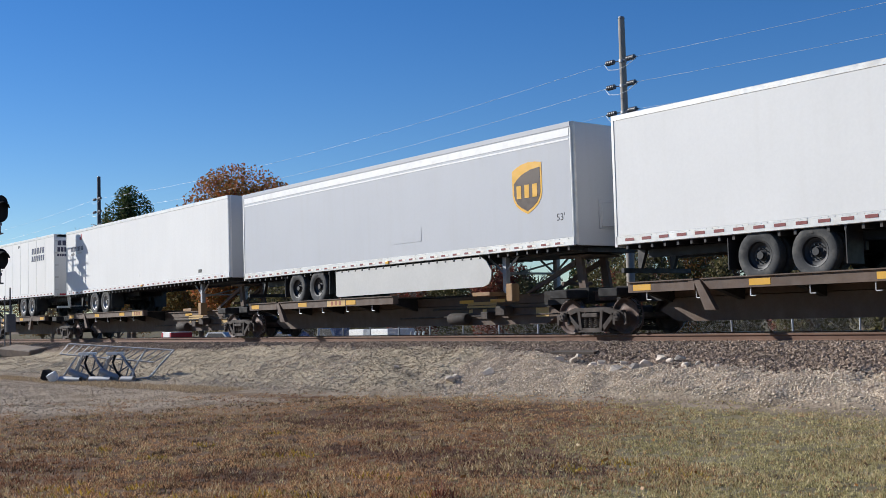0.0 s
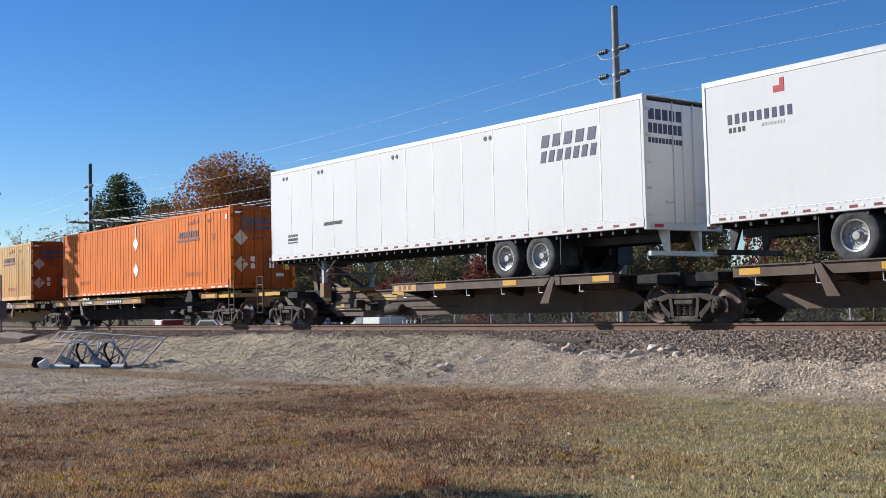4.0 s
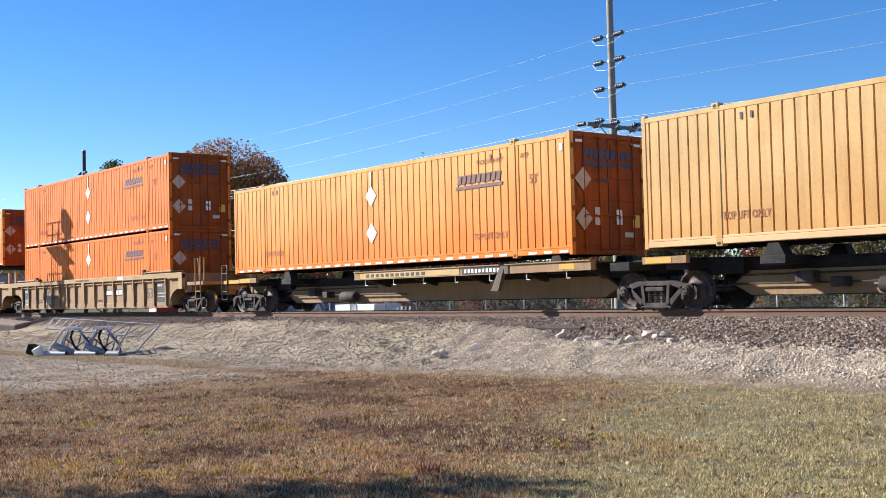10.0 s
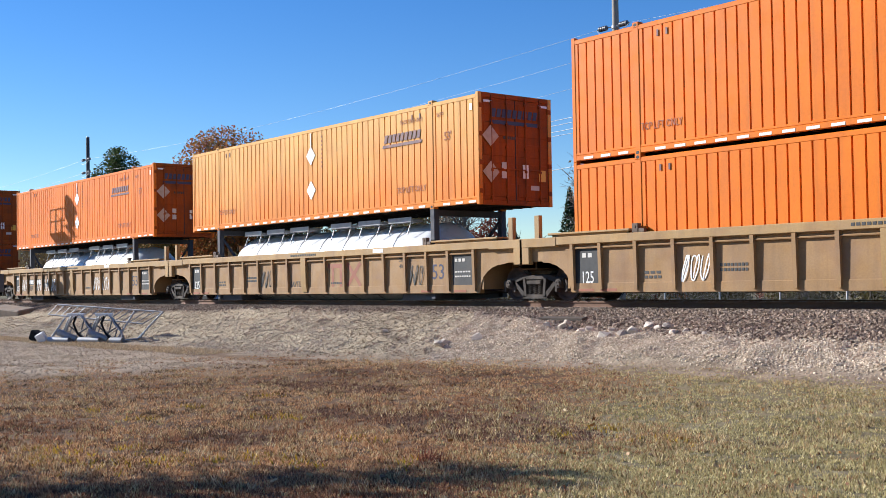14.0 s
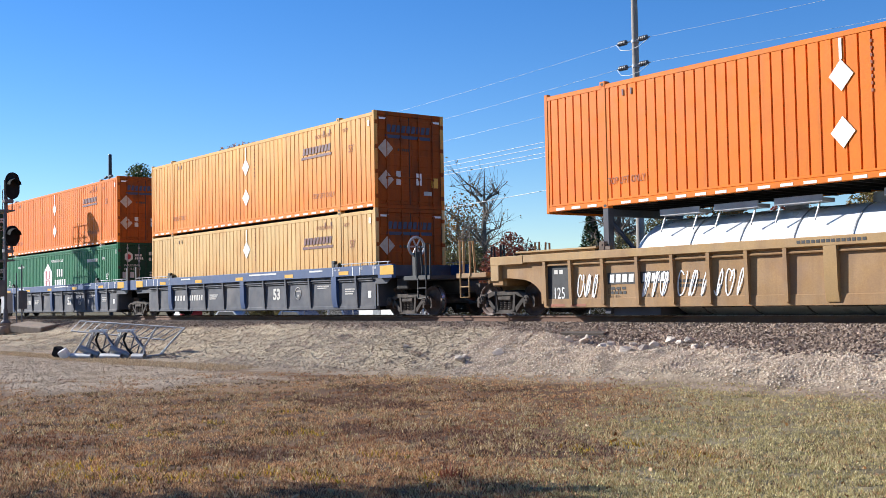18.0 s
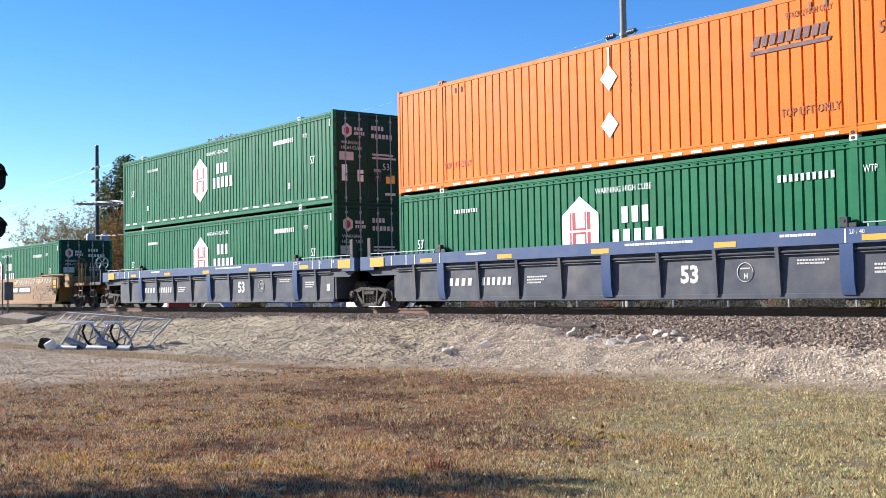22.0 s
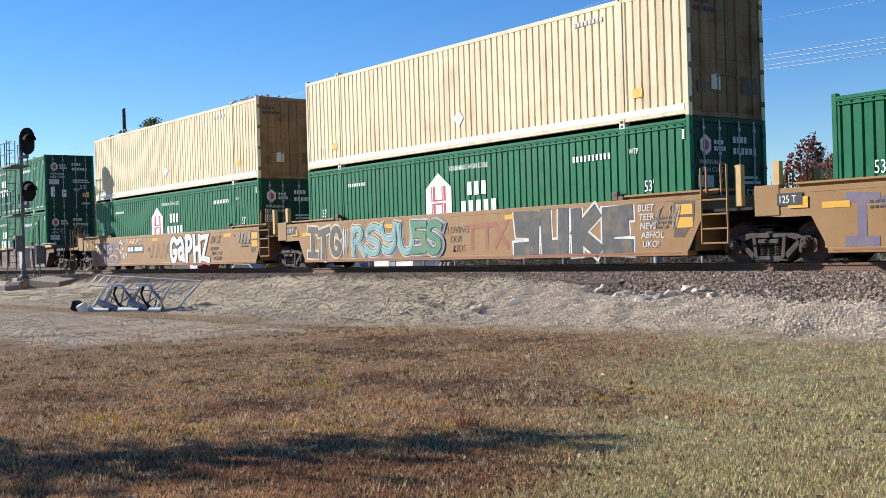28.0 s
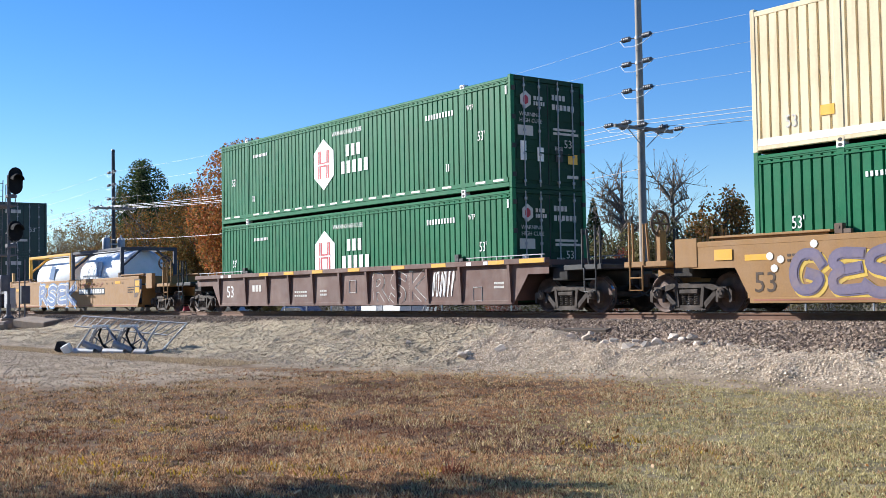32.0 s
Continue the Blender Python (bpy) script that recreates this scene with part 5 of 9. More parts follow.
d = rs3.normal(size=(n, 3)) * 0.10
e = np.cross(d, rs3.normal(size=(n, 3)))
e *= 0.06 / np.linalg.norm(e, axis=1)[:, None]
part("crown", raw_mesh("crown", np.stack([c - d, c - e, c + d, c + e], 1).reshape(-1, 3), np.arange(n * 4).reshape(-1, 4), LEAF_M["dark"]), None, lt)


# ---- the train: each thing's x is its place along the train; z counts from the rail top ----
ROLLING = []   # (thing, x, z, tilt)
WHEELSETS = []


def on_train(ob, u, z=0.0, tilt=0.0, yaw=0.0):
    ROLLING.append((ob, u, z, tilt, yaw))
    ob.matrix_basis = pose(u, YC, ZR + z, 0, tilt, yaw)
    return ob


# Bogies
def build_bogie():
    t = thing("rail_bogie", "three-piece cast steel freight bogie, dusty brown, on the rails", "bogie", "bogies of the train")
    for s in (-1, 1):
        y0, y1 = s * 0.94, s * 1.06
        f = Shape()
        f.prism([(-1.02, 0.50), (-0.78, 0.56), (-0.50, 0.63), (0.50, 0.63), (0.78, 0.56), (1.02, 0.50), (1.02, 0.40), (0.74, 0.44), (0.44, 0.53), (-0.44, 0.53), (-0.74, 0.44), (-1.02, 0.40)], y0, y1)
        for d in (-1, 1):
            f.prism([(d * 0.70, 0.50), (d * 0.84, 0.50), (d * 0.40, 0.08), (d * 0.27, 0.12)], y0, y1)
            f.prism([(d * 0.33, 0.56), (d * 0.41, 0.56), (d * 0.36, 0.12), (d * 0.28, 0.12)], y0 * 0.985, y1 * 1.01)
            f.prism([(d * 1.06, 0.52), (d * 1.12, 0.46), (d * 1.12, 0.24), (d * 1.05, 0.22), (d * 1.03, 0.40)], y0, y1)
            f.prism([(d * 0.70, 0.46), (d * 0.78, 0.46), (d * 0.76, 0.22), (d * 0.70, 0.24)], y0, y1)
        f.prism([(-0.43, 0.06), (0.43, 0.06), (0.40, 0.16), (-0.40, 0.16)], y0, y1)
        part("side_frame", f, M_BOGIE, t)
        for x in (-0.17, 0.0, 0.17):
            c = Shape()
            pts = []
            for i in range(41):
                a = 2 * math.pi * i / 8
                pts.append((x + 0.062 * math.cos(a), s * 1.0 + 0.062 * math.sin(a), 0.16 + 0.24 * i / 40))
            c.path(pts, 0.014, 5)
            part("spring", c, M_BOGIE, t)
        b = Shape().box(-0.26, 0.26, min(s * 0.9, s * 1.1), max(s * 0.9, s * 1.1), 0.40, 0.50, 0.02)
        part("bolster_end", b, M_BOGIE, t)
        for x in (-0.875, 0.875):
            c = Shape().lathe([(0.0, s * 0.17), (0.07, s * 0.17), (0.075, s * 0.155), (0.11, s * 0.14), (0.115, 0.0), (0.115, s * -0.12)], x, 0.42, 14, s * 0.98)
            for k in range(3):
                a = k * 2.094 + 0.5
                c.tube((x + 0.05 * math.cos(a), s * 1.145, 0.42 + 0.05 * math.sin(a)), (x + 0.05 * math.cos(a), s * 1.165, 0.42 + 0.05 * math.sin(a)), 0.016, 6)
            part("bearing_cap", c, M_BOGIE, t)
            part("bearing_adapter", Shape().box(x - 0.13, x + 0.13, min(s * 0.92, s * 1.07), max(s * 0.92, s * 1.07), 0.50, 0.56, 0.015), M_BOGIE, t)
    part("bolster", Shape().box(-0.2, 0.2, -0.92, 0.92, 0.42, 0.66, 0.03).upright([(0.0, 0.74), (0.33, 0.74), (0.36, 0.66), (0.36, 0.6)], 0, 0, 20), M_BOGIE, t)
    for d in (-1, 1):
        br = Shape().tube((d * 0.42, -0.72, 0.34), (d * 0.42, 0.72, 0.34), 0.04, 6)
        br.box(d * 0.42 - 0.05, d * 0.42 + 0.05, -0.80, -0.68, 0.24, 0.50, 0.01)
        br.box(d * 0.42 - 0.05, d * 0.42 + 0.05, 0.68, 0.80, 0.24, 0.50, 0.01)
        part("brake_beam", br, M_GRIME_SHADE, t)
    for x in (-0.875, 0.875):
        ax = part("wheelset", Shape().tube((0, -0.95, 0), (0, 0.95, 0), 0.078, 10), M_WHEEL, t)
        ax.location = (x, 0, 0.42)
        for s in (-1, 1):
            prof = [(0.08, s * 0.09), (0.13, s * 0.09), (0.15, s * 0.05), (0.24, s * 0.005), (0.33, s * 0.02), (0.355, s * 0.055), (0.405, s * 0.068), (0.42, s * 0.06), (0.424, s * -0.04), (0.452, s * -0.055), (0.445, s * -0.075), (0.37, s * -0.075), (0.34, s * -0.03), (0.24, s * -0.035), (0.08, s * -0.08)]
            part("wheel", Shape().lathe(prof, 0, 0, 40, s * 0.755), M_WHEEL, ax)
            part("tread", Shape().lathe([(0.4205, s * 0.058), (0.4255, s * -0.036)], 0, 0, 40, s * 0.755), M_TREAD, ax)
    return t


# Shipping containers, 53 feet: 16.15 long, 2.59 wide; local x 0 at the middle, z 0 at the base
CL, CW = 16.15, 2.59


def hexagon(cx, cz, w, h):
    return [(cx, cz + h / 2), (cx + w / 2, cz + h * 0.24), (cx + w / 2, cz - h * 0.24), (cx, cz - h / 2), (cx - w / 2, cz - h * 0.24), (cx - w / 2, cz + h * 0.24)]


def build_container(kind, paint, label, group, h=2.9, single=False):
    t = thing("shipping_container", label, "container", group)
    # Door-end paints are darker: the shade of that end is in their colour.
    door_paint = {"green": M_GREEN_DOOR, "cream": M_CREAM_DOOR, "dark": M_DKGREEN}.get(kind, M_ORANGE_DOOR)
    X, Y = CL / 2, CW / 2
    P = 6.10  # the inner posts
    rib = {"green": (0.226, 0.026, 0.016), "dark": (0.226, 0.026, 0.016), "cream": (0.232, 0.032, 0.012)}.get(kind, (0.272, 0.028, 0.008))
    for s in (-1, 1):
        for a, b in ((-X + 0.09, -P - 0.07), (-P + 0.07, P - 0.07), (P + 0.07, X - 0.09)):
            part("side_panel", Shape().corrugated(a, b, 0.20, h - 0.15, s * (Y - 0.012), -s * 0.045, *rib), paint, t)
        lo = Shape().box(-X + 0.1, X - 0.1, min(s * Y, s * (Y - 0.09)), max(s * Y, s * (Y - 0.09)), 0.035, 0.16, 0.012)
        lo.box(-X + 0.1, X - 0.1, min(s * (Y - 0.004), s * (Y - 0.06)), max(s * (Y - 0.004), s * (Y - 0.06)), 0.16, 0.215, 0.01)
        part("bottom_rail", lo, M_PEACH if kind == "amber" else paint, t)
        part("top_rail", Shape().box(-X + 0.1, X - 0.1, min(s * (Y - 0.002), s * (Y - 0.10)), max(s * (Y - 0.002), s * (Y - 0.10)), h - 0.17, h - 0.055, 0.015), paint, t)
        for x in (-P, P):
            post = part("inner_post", Shape().box(x - 0.085, x + 0.085, min(s * (Y + 0.003), s * (Y - 0.09)), max(s * (Y + 0.003), s * (Y - 0.09)), 0.1, h - 0.1, 0.01), paint, t)
            cast = Shape()
            for z0, z1 in ((-0.01, 0.11), (h - 0.11, h + 0.015)):
                cast.box(x - 0.09, x + 0.09, min(s * (Y + 0.008), s * (Y - 0.16)), max(s * (Y + 0.008), s * (Y - 0.16)), z0, z1, 0.012)
            part("lifting_casting", cast, {"green": M_DECAL, "dark": M_DKGREEN}.get(kind, paint), post)
            hole = Shape()
            for zc in (0.05, h - 0.05):
                hole.prism([(x + 0.05 * math.cos(k * math.pi / 4), zc + 0.036 * math.sin(k * math.pi / 4)) for k in range(8)], s * (Y + 0.005), s * (Y + 0.0105))
            part("casting_hole", hole, M_RUBBERSEAL, post, smooth=0)
        for d in (-1, 1):
            x0, x1 = sorted((d * X, d * (X - 0.12)))
            y0, y1 = sorted((s * Y, s * (Y - 0.12)))
            part("corner_post", Shape().box(x0, x1, y0, y1, 0.0, h, 0.014), paint, t)
    part("roof", Shape().box(-X + 0.05, X - 0.05, -Y + 0.02, Y - 0.02, h - 0.085, h - 0.065).box(-X + 0.3, X - 0.3, -Y + 0.3, Y - 0.3, h - 0.066, h - 0.05), paint, t)
    low = []
    for i in range(40):
        x = X - 0.4 - i * (CL - 0.8) / 39
        low += [(x + 0.03, 0.13), (x + 0.03, 0.02), (x - 0.03, 0.02), (x - 0.03, 0.13)]
    part("floor", Shape().prism([(-X + 0.05, 0.17), (X - 0.05, 0.17), (X - 0.05, 0.13)] + low + [(-X + 0.05, 0.13)], -Y + 0.04, Y - 0.04), M_GRIME_SHADE, t, smooth=0)
    part("front_wall", Shape().box(-X, -X + 0.05, -Y + 0.12, Y - 0.12, 0.0, h - 0.02), paint, t)
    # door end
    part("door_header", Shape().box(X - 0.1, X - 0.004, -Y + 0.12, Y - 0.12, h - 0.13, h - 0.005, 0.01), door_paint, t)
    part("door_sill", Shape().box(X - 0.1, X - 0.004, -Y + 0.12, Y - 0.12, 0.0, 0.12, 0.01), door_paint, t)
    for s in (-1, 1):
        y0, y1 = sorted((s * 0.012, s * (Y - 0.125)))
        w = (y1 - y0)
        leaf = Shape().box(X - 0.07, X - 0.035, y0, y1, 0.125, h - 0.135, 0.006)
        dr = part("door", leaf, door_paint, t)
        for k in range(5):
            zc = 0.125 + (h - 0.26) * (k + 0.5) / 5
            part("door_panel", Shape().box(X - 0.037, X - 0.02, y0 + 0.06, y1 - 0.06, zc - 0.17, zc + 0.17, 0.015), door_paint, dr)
        for q in (0.27, 0.72):
            yy = y0 + q * w
            rod = Shape().tube((X + 0.005, yy, 0.06), (X + 0.005, yy, h - 0.06), 0.018, 6)
            for zc in (0.2, 0.9, 1.5, 2.1, h - 0.25):
                rod.box(X - 0.02, X + 0.03, yy - 0.04, yy + 0.04, zc - 0.035, zc + 0.035, 0.008)
            part("lock_rod", rod, M_GALV if kind in ("green", "dark") else door_paint, dr)
            part("door_handle", Shape().box(X + 0.01, X + 0.03, min(yy, yy - s * 0.4), max(yy, yy - s * 0.4), 0.92, 0.955, 0.008), door_paint, dr)
        for k in range(4):
            zc = 0.35 + k * (h - 0.7) / 3
            part("hinge", Shape().box(X - 0.03, X + 0.012, min(s * (Y - 0.15), s * (Y - 0.02)), max(s * (Y - 0.15), s * (Y - 0.02)), zc - 0.06, zc + 0.06, 0.008), M_BLACK if kind == "green" else door_paint, dr)
    part("door_seal", Shape().box(X - 0.06, X - 0.028, -0.011, 0.011, 0.13, h - 0.14).box(X - 0.06, X - 0.03, -Y + 0.118, -Y + 0.127, 0.13, h - 0.14).box(X - 0.06, X - 0.03, Y - 0.127, Y - 0.118, 0.13, h - 0.14), M_RUBBERSEAL, t)
    yf, xe = -Y - 0.001, X - 0.012
    if kind in ("orange", "amber", "tangerine"):
        dashes(t, [] if kind == "amber" else [x for x in (-X + 0.35 + i * 0.53 for i in range(30)) if abs(abs(x + 0.13) - P) >= 0.25], 0.29, 0.055, 0.115, yf, M_TAPE)
        for zc in ((0.95, 2.02) if not single else (2.02,)):
            patch(t, [(0.05, zc + 0.30), (0.31, zc), (0.05, zc - 0.30), (-0.21, zc)], yf, M_DECAL, name="placard")
        patch(t, rect(0.02, 0.08, 2.32, 2.72), yf, M_DECAL, name="label_strip")
        bars(t, 3.95, 5.66, 1.98, 2.20, yf, 9, M_PLUM, slant=0.25, gap=0.30)
        patch(t, [(3.87, 1.84), (5.68, 1.84), (5.71, 1.92), (3.90, 1.92)], yf, M_PLUM, name="underline")
        lettering(t, "TOP LIFT ONLY", 4.55, 0.52, yf, 0.17, M_DULLRED, width=0.8)
        lettering(t, "STACK 2 HIGH ONLY", 4.72, 2.42, yf, 0.125, M_DULLRED, width=0.62)
        lettering(t, "TOP LIFT ONLY", -6.0, 0.52, yf, 0.17, M_DULLRED, width=0.7)
        lettering(t, "53'", 6.66, 1.78, yf, 0.24, M_DULLRED, width=0.8)
        lettering(t, "WTP", 6.35, 2.42, yf, 0.13, M_DULLRED, width=0.8)
        for x in (5.25, 5.6, -5.5, -5.25):
            patch(t, rect(x, x + 0.05, 2.50, 2.64), yf, M_PLUM, name="vent_slot")
        sn = Shape()
        for i in range(8):
            sn.prism(rect(0.66, 0.70, 2.52 - i * 0.13, 2.58 - i * 0.13), yf - 0.004, yf + 0.001)
        part("serial_bars", sn, M_DULLRED, t, smooth=0)
        patch(t, rect(7.72, 7.83, 2.45, 2.62), yf, M_DECAL, name="label_strip")
        # door end: marks, two placards, small notices
        bars(t, -0.86, 0.78, h - 0.62, h - 0.40, xe + 0.004, 9, M_NAVY, "end", slant=0.2, gap=0.28)
        patch(t, rect(-0.90, 0.78, h - 0.80, h - 0.70), xe + 0.004, M_NAVY, "end", "underline")
        for zc in (0.85, 1.78):
            patch(t, [(-0.90, zc + 0.28), (-0.62, zc), (-0.90, zc - 0.28), (-1.18, zc)], xe + 0.022, M_SOILED, "end", "placard")
        for y, z, w_, h_, m_ in ((-0.52, 0.70, 0.20, 0.18, M_PALEINK), (-0.52, 0.94, 0.20, 0.18, M_PALEINK), (0.22, 0.72, 0.20, 0.36, M_DECAL), (0.80, 0.66, 0.24, 0.30, M_GOLD), (0.50, 0.42, 0.3, 0.12, M_PALEINK)):
            patch(t, rect(y, y + w_, z, z + h_), xe + 0.012, m_, "end", "notice")
        bars(t, -0.45, 0.0, 1.72, 1.80, xe + 0.012, 6, M_UMBER, "end")
        for y in (-1.12, 0.82):
            patch(t, [(y, h - 0.2), (y + 0.3, h - 0.2), (y + 0.3, h - 0.26), (y, h - 0.26)], xe + 0.014, M_DECAL, "end", "corner_mark")
    elif kind == "green":
        dashes(t, [x for x in (-X + 0.3 + i * 0.72 for i in range(22)) if abs(abs(x + 0.2) - P) >= 0.3], 0.40, 0.20, 0.255, yf - 0.008, M_TAPE)
        part("tape_rail", Shape().box(-X + 0.15, X - 0.15, yf - 0.006, yf + 0.02, 0.165, 0.275), paint, t)
        part("upper_lip", Shape().box(-X + 0.12, X - 0.12, yf - 0.01, yf + 0.03, h - 0.24, h - 0.20, 0.008).box(-X + 0.12, X - 0.12, yf - 0.008, yf + 0.03, h - 0.13, h - 0.09, 0.008), paint, t)
        patch(t, hexagon(-0.95, 1.50, 1.18, 1.62), yf, M_DECAL, name="hexagon_emblem")
        patch(t, [(-1.28, 1.06), (-1.10, 1.06), (-1.10, 1.43), (-0.80, 1.43), (-0.80, 1.06), (-0.62, 1.06), (-0.62, 1.94), (-0.80, 1.94), (-0.80, 1.57), (-1.10, 1.57), (-1.10, 1.94), (-1.28, 1.94)], yf - 0.004, M_RED, name="emblem_mark")
        patch(t, rect(-1.30, -0.60, 1.475, 1.525), yf - 0.009, M_DECAL, name="emblem_bar")
        for x in (-1.205, -0.725):
            patch(t, rect(x - 0.015, x + 0.015, 1.06, 1.94), yf - 0.009, M_DECAL, name="emblem_bar")
        for k, (a, b) in enumerate(((1.62, 1.98), (1.10, 1.48))):
            bars(t, 0.10 - 0.28 * k + 0.25, 1.25 + 0.42 * k, a, b, yf, 3 + 2 * k, M_DECAL, gap=0.4)
        lettering(t, "WARNING HIGH CUBE", -0.45, 2.32, yf, 0.14, M_DECAL, width=0.85)
        lettering(t, "53'", 6.72, 1.34, yf, 0.26, M_DECAL, width=0.72)
        lettering(t, "53'", -7.22, 1.34, yf, 0.26, M_DECAL, width=0.72)
        bars(t, 4.45, 5.75, 2.16, 2.30, yf, 10, M_DECAL, gap=0.45)
        bars(t, -5.6, -4.6, 2.20, 2.30, yf, 10, M_DECAL, gap=0.45)
        lettering(t, "WTP", 6.28, 2.20, yf, 0.14, M_DECAL, width=0.7)
        bars(t, 5.36, 5.54, 0.66, 0.86, yf, 2, M_DECAL, gap=0.5)
        bars(t, -5.68, -5.50, 0.68, 0.88, yf, 2, M_DECAL, gap=0.5)
        patch(t, rect(7.86, 7.92, 2.4, 2.62), yf, M_DECAL, name="label_strip")
        # door end
        # Emblem toned down from white: the end's shade is in its colour.
        patch(t, hexagon(-0.80, h - 0.62, 0.36, 0.46), xe + 0.016, M_PALEINK, "end", "hexagon_emblem")
        patch(t, hexagon(-0.80, h - 0.62, 0.18, 0.26), xe + 0.020, M_RED, "end", "emblem_mark")
        bars(t, -0.52, -0.18, h - 0.60, h - 0.50, xe + 0.012, 3, M_PALEINK, "end")
        bars(t, -0.52, -0.12, h - 0.74, h - 0.64, xe + 0.012, 5, M_PALEINK, "end")
        lettering(t, "WARNING", xe + 0.014, 1.86, -1.02, 0.11, M_PALEINK, "end")
        lettering(t, "HIGH CUBE", xe + 0.014, 1.70, -1.02, 0.11, M_PALEINK, "end")
        lettering(t, "53'", xe + 0.014, 1.12, 0.52, 0.22, M_PALEINK, "end")
        bars(t, 0.12, 0.62, h - 0.55, h - 0.41, xe + 0.012, 4, M_PALEINK, "end")
        bars(t, 0.12, 0.95, h - 0.80, h - 0.66, xe + 0.012, 6, M_PALEINK, "end")
        for y, z, w_, h_, m_ in ((-1.08, 1.36, 0.52, 0.26, M_PALEINK), (-1.0, 0.72, 0.2, 0.5, M_DECAL), (-0.42, 0.72, 0.22, 0.36, M_DECAL), (0.22, 0.74, 0.26, 0.40, M_INK), (0.66, 0.70, 0.34, 0.26, M_GOLD), (0.15, 1.45, 0.9, 0.06, M_PALEINK), (0.15, 1.56, 0.8, 0.06, M_PALEINK), (0.62, 0.32, 0.4, 0.08, M_PALEINK), (0.20, 1.04, 0.28, 0.1, M_PALEINK)):
            patch(t, rect(y, y + w_, z, z + h_), xe + 0.012, m_, "end", "notice")
    elif kind == "cream":
        part("tape_rail", Shape().box(-X + 0.12, X - 0.12, yf - 0.004, yf + 0.03, 0.12, 0.27, 0.01), M_DECAL, t, "white band along the base")
        patch(t, [(0.05, 1.05), (0.27, 0.82), (0.05, 0.59), (-0.17, 0.82)], yf, M_DECAL, name="placard")
        lettering(t, "53", -7.3, 0.42, yf, 0.26, M_PALEINK, width=0.8)
        for x in (6.45, -6.5):
            patch(t, rect(x, x + 0.3, 0.55, 0.75), yf, M_GOLD, name="notice")
        bars(t, 4.6, 5.6, 2.45, 2.56, yf, 8, M_PALEINK)
        bars(t, -1.05, -0.55, h - 0.45, h - 0.35, xe + 0.012, 4, M_INK, "end")
        bars(t, -1.05, -0.35, h - 0.62, h - 0.52, xe + 0.012, 6, M_INK, "end")
        for y, z, w_, h_, m_ in ((0.5, 0.55, 0.5, 0.4, M_BROWN), (-0.55, 0.6, 0.3, 0.35, M_PALEINK), (-1.0, 0.5, 0.25, 0.3, M_BROWN)):
            patch(t, rect(y, y + w_, z, z + h_), xe + 0.012, m_, "end", "notice")
    elif kind == "dark":
        bars(t, -1.0, -0.1, h - 0.62, h - 0.42, xe + 0.012, 3, M_PALEINK, "end", gap=0.15)
        lettering(t, "53'", xe + 0.014, 1.25, 0.3, 0.25, M_PALEINK, "end")
        patch(t, rect(-0.6, 0.2, 0.7, 0.82), xe + 0.012, M_PALEINK, "end", "notice")
    return t


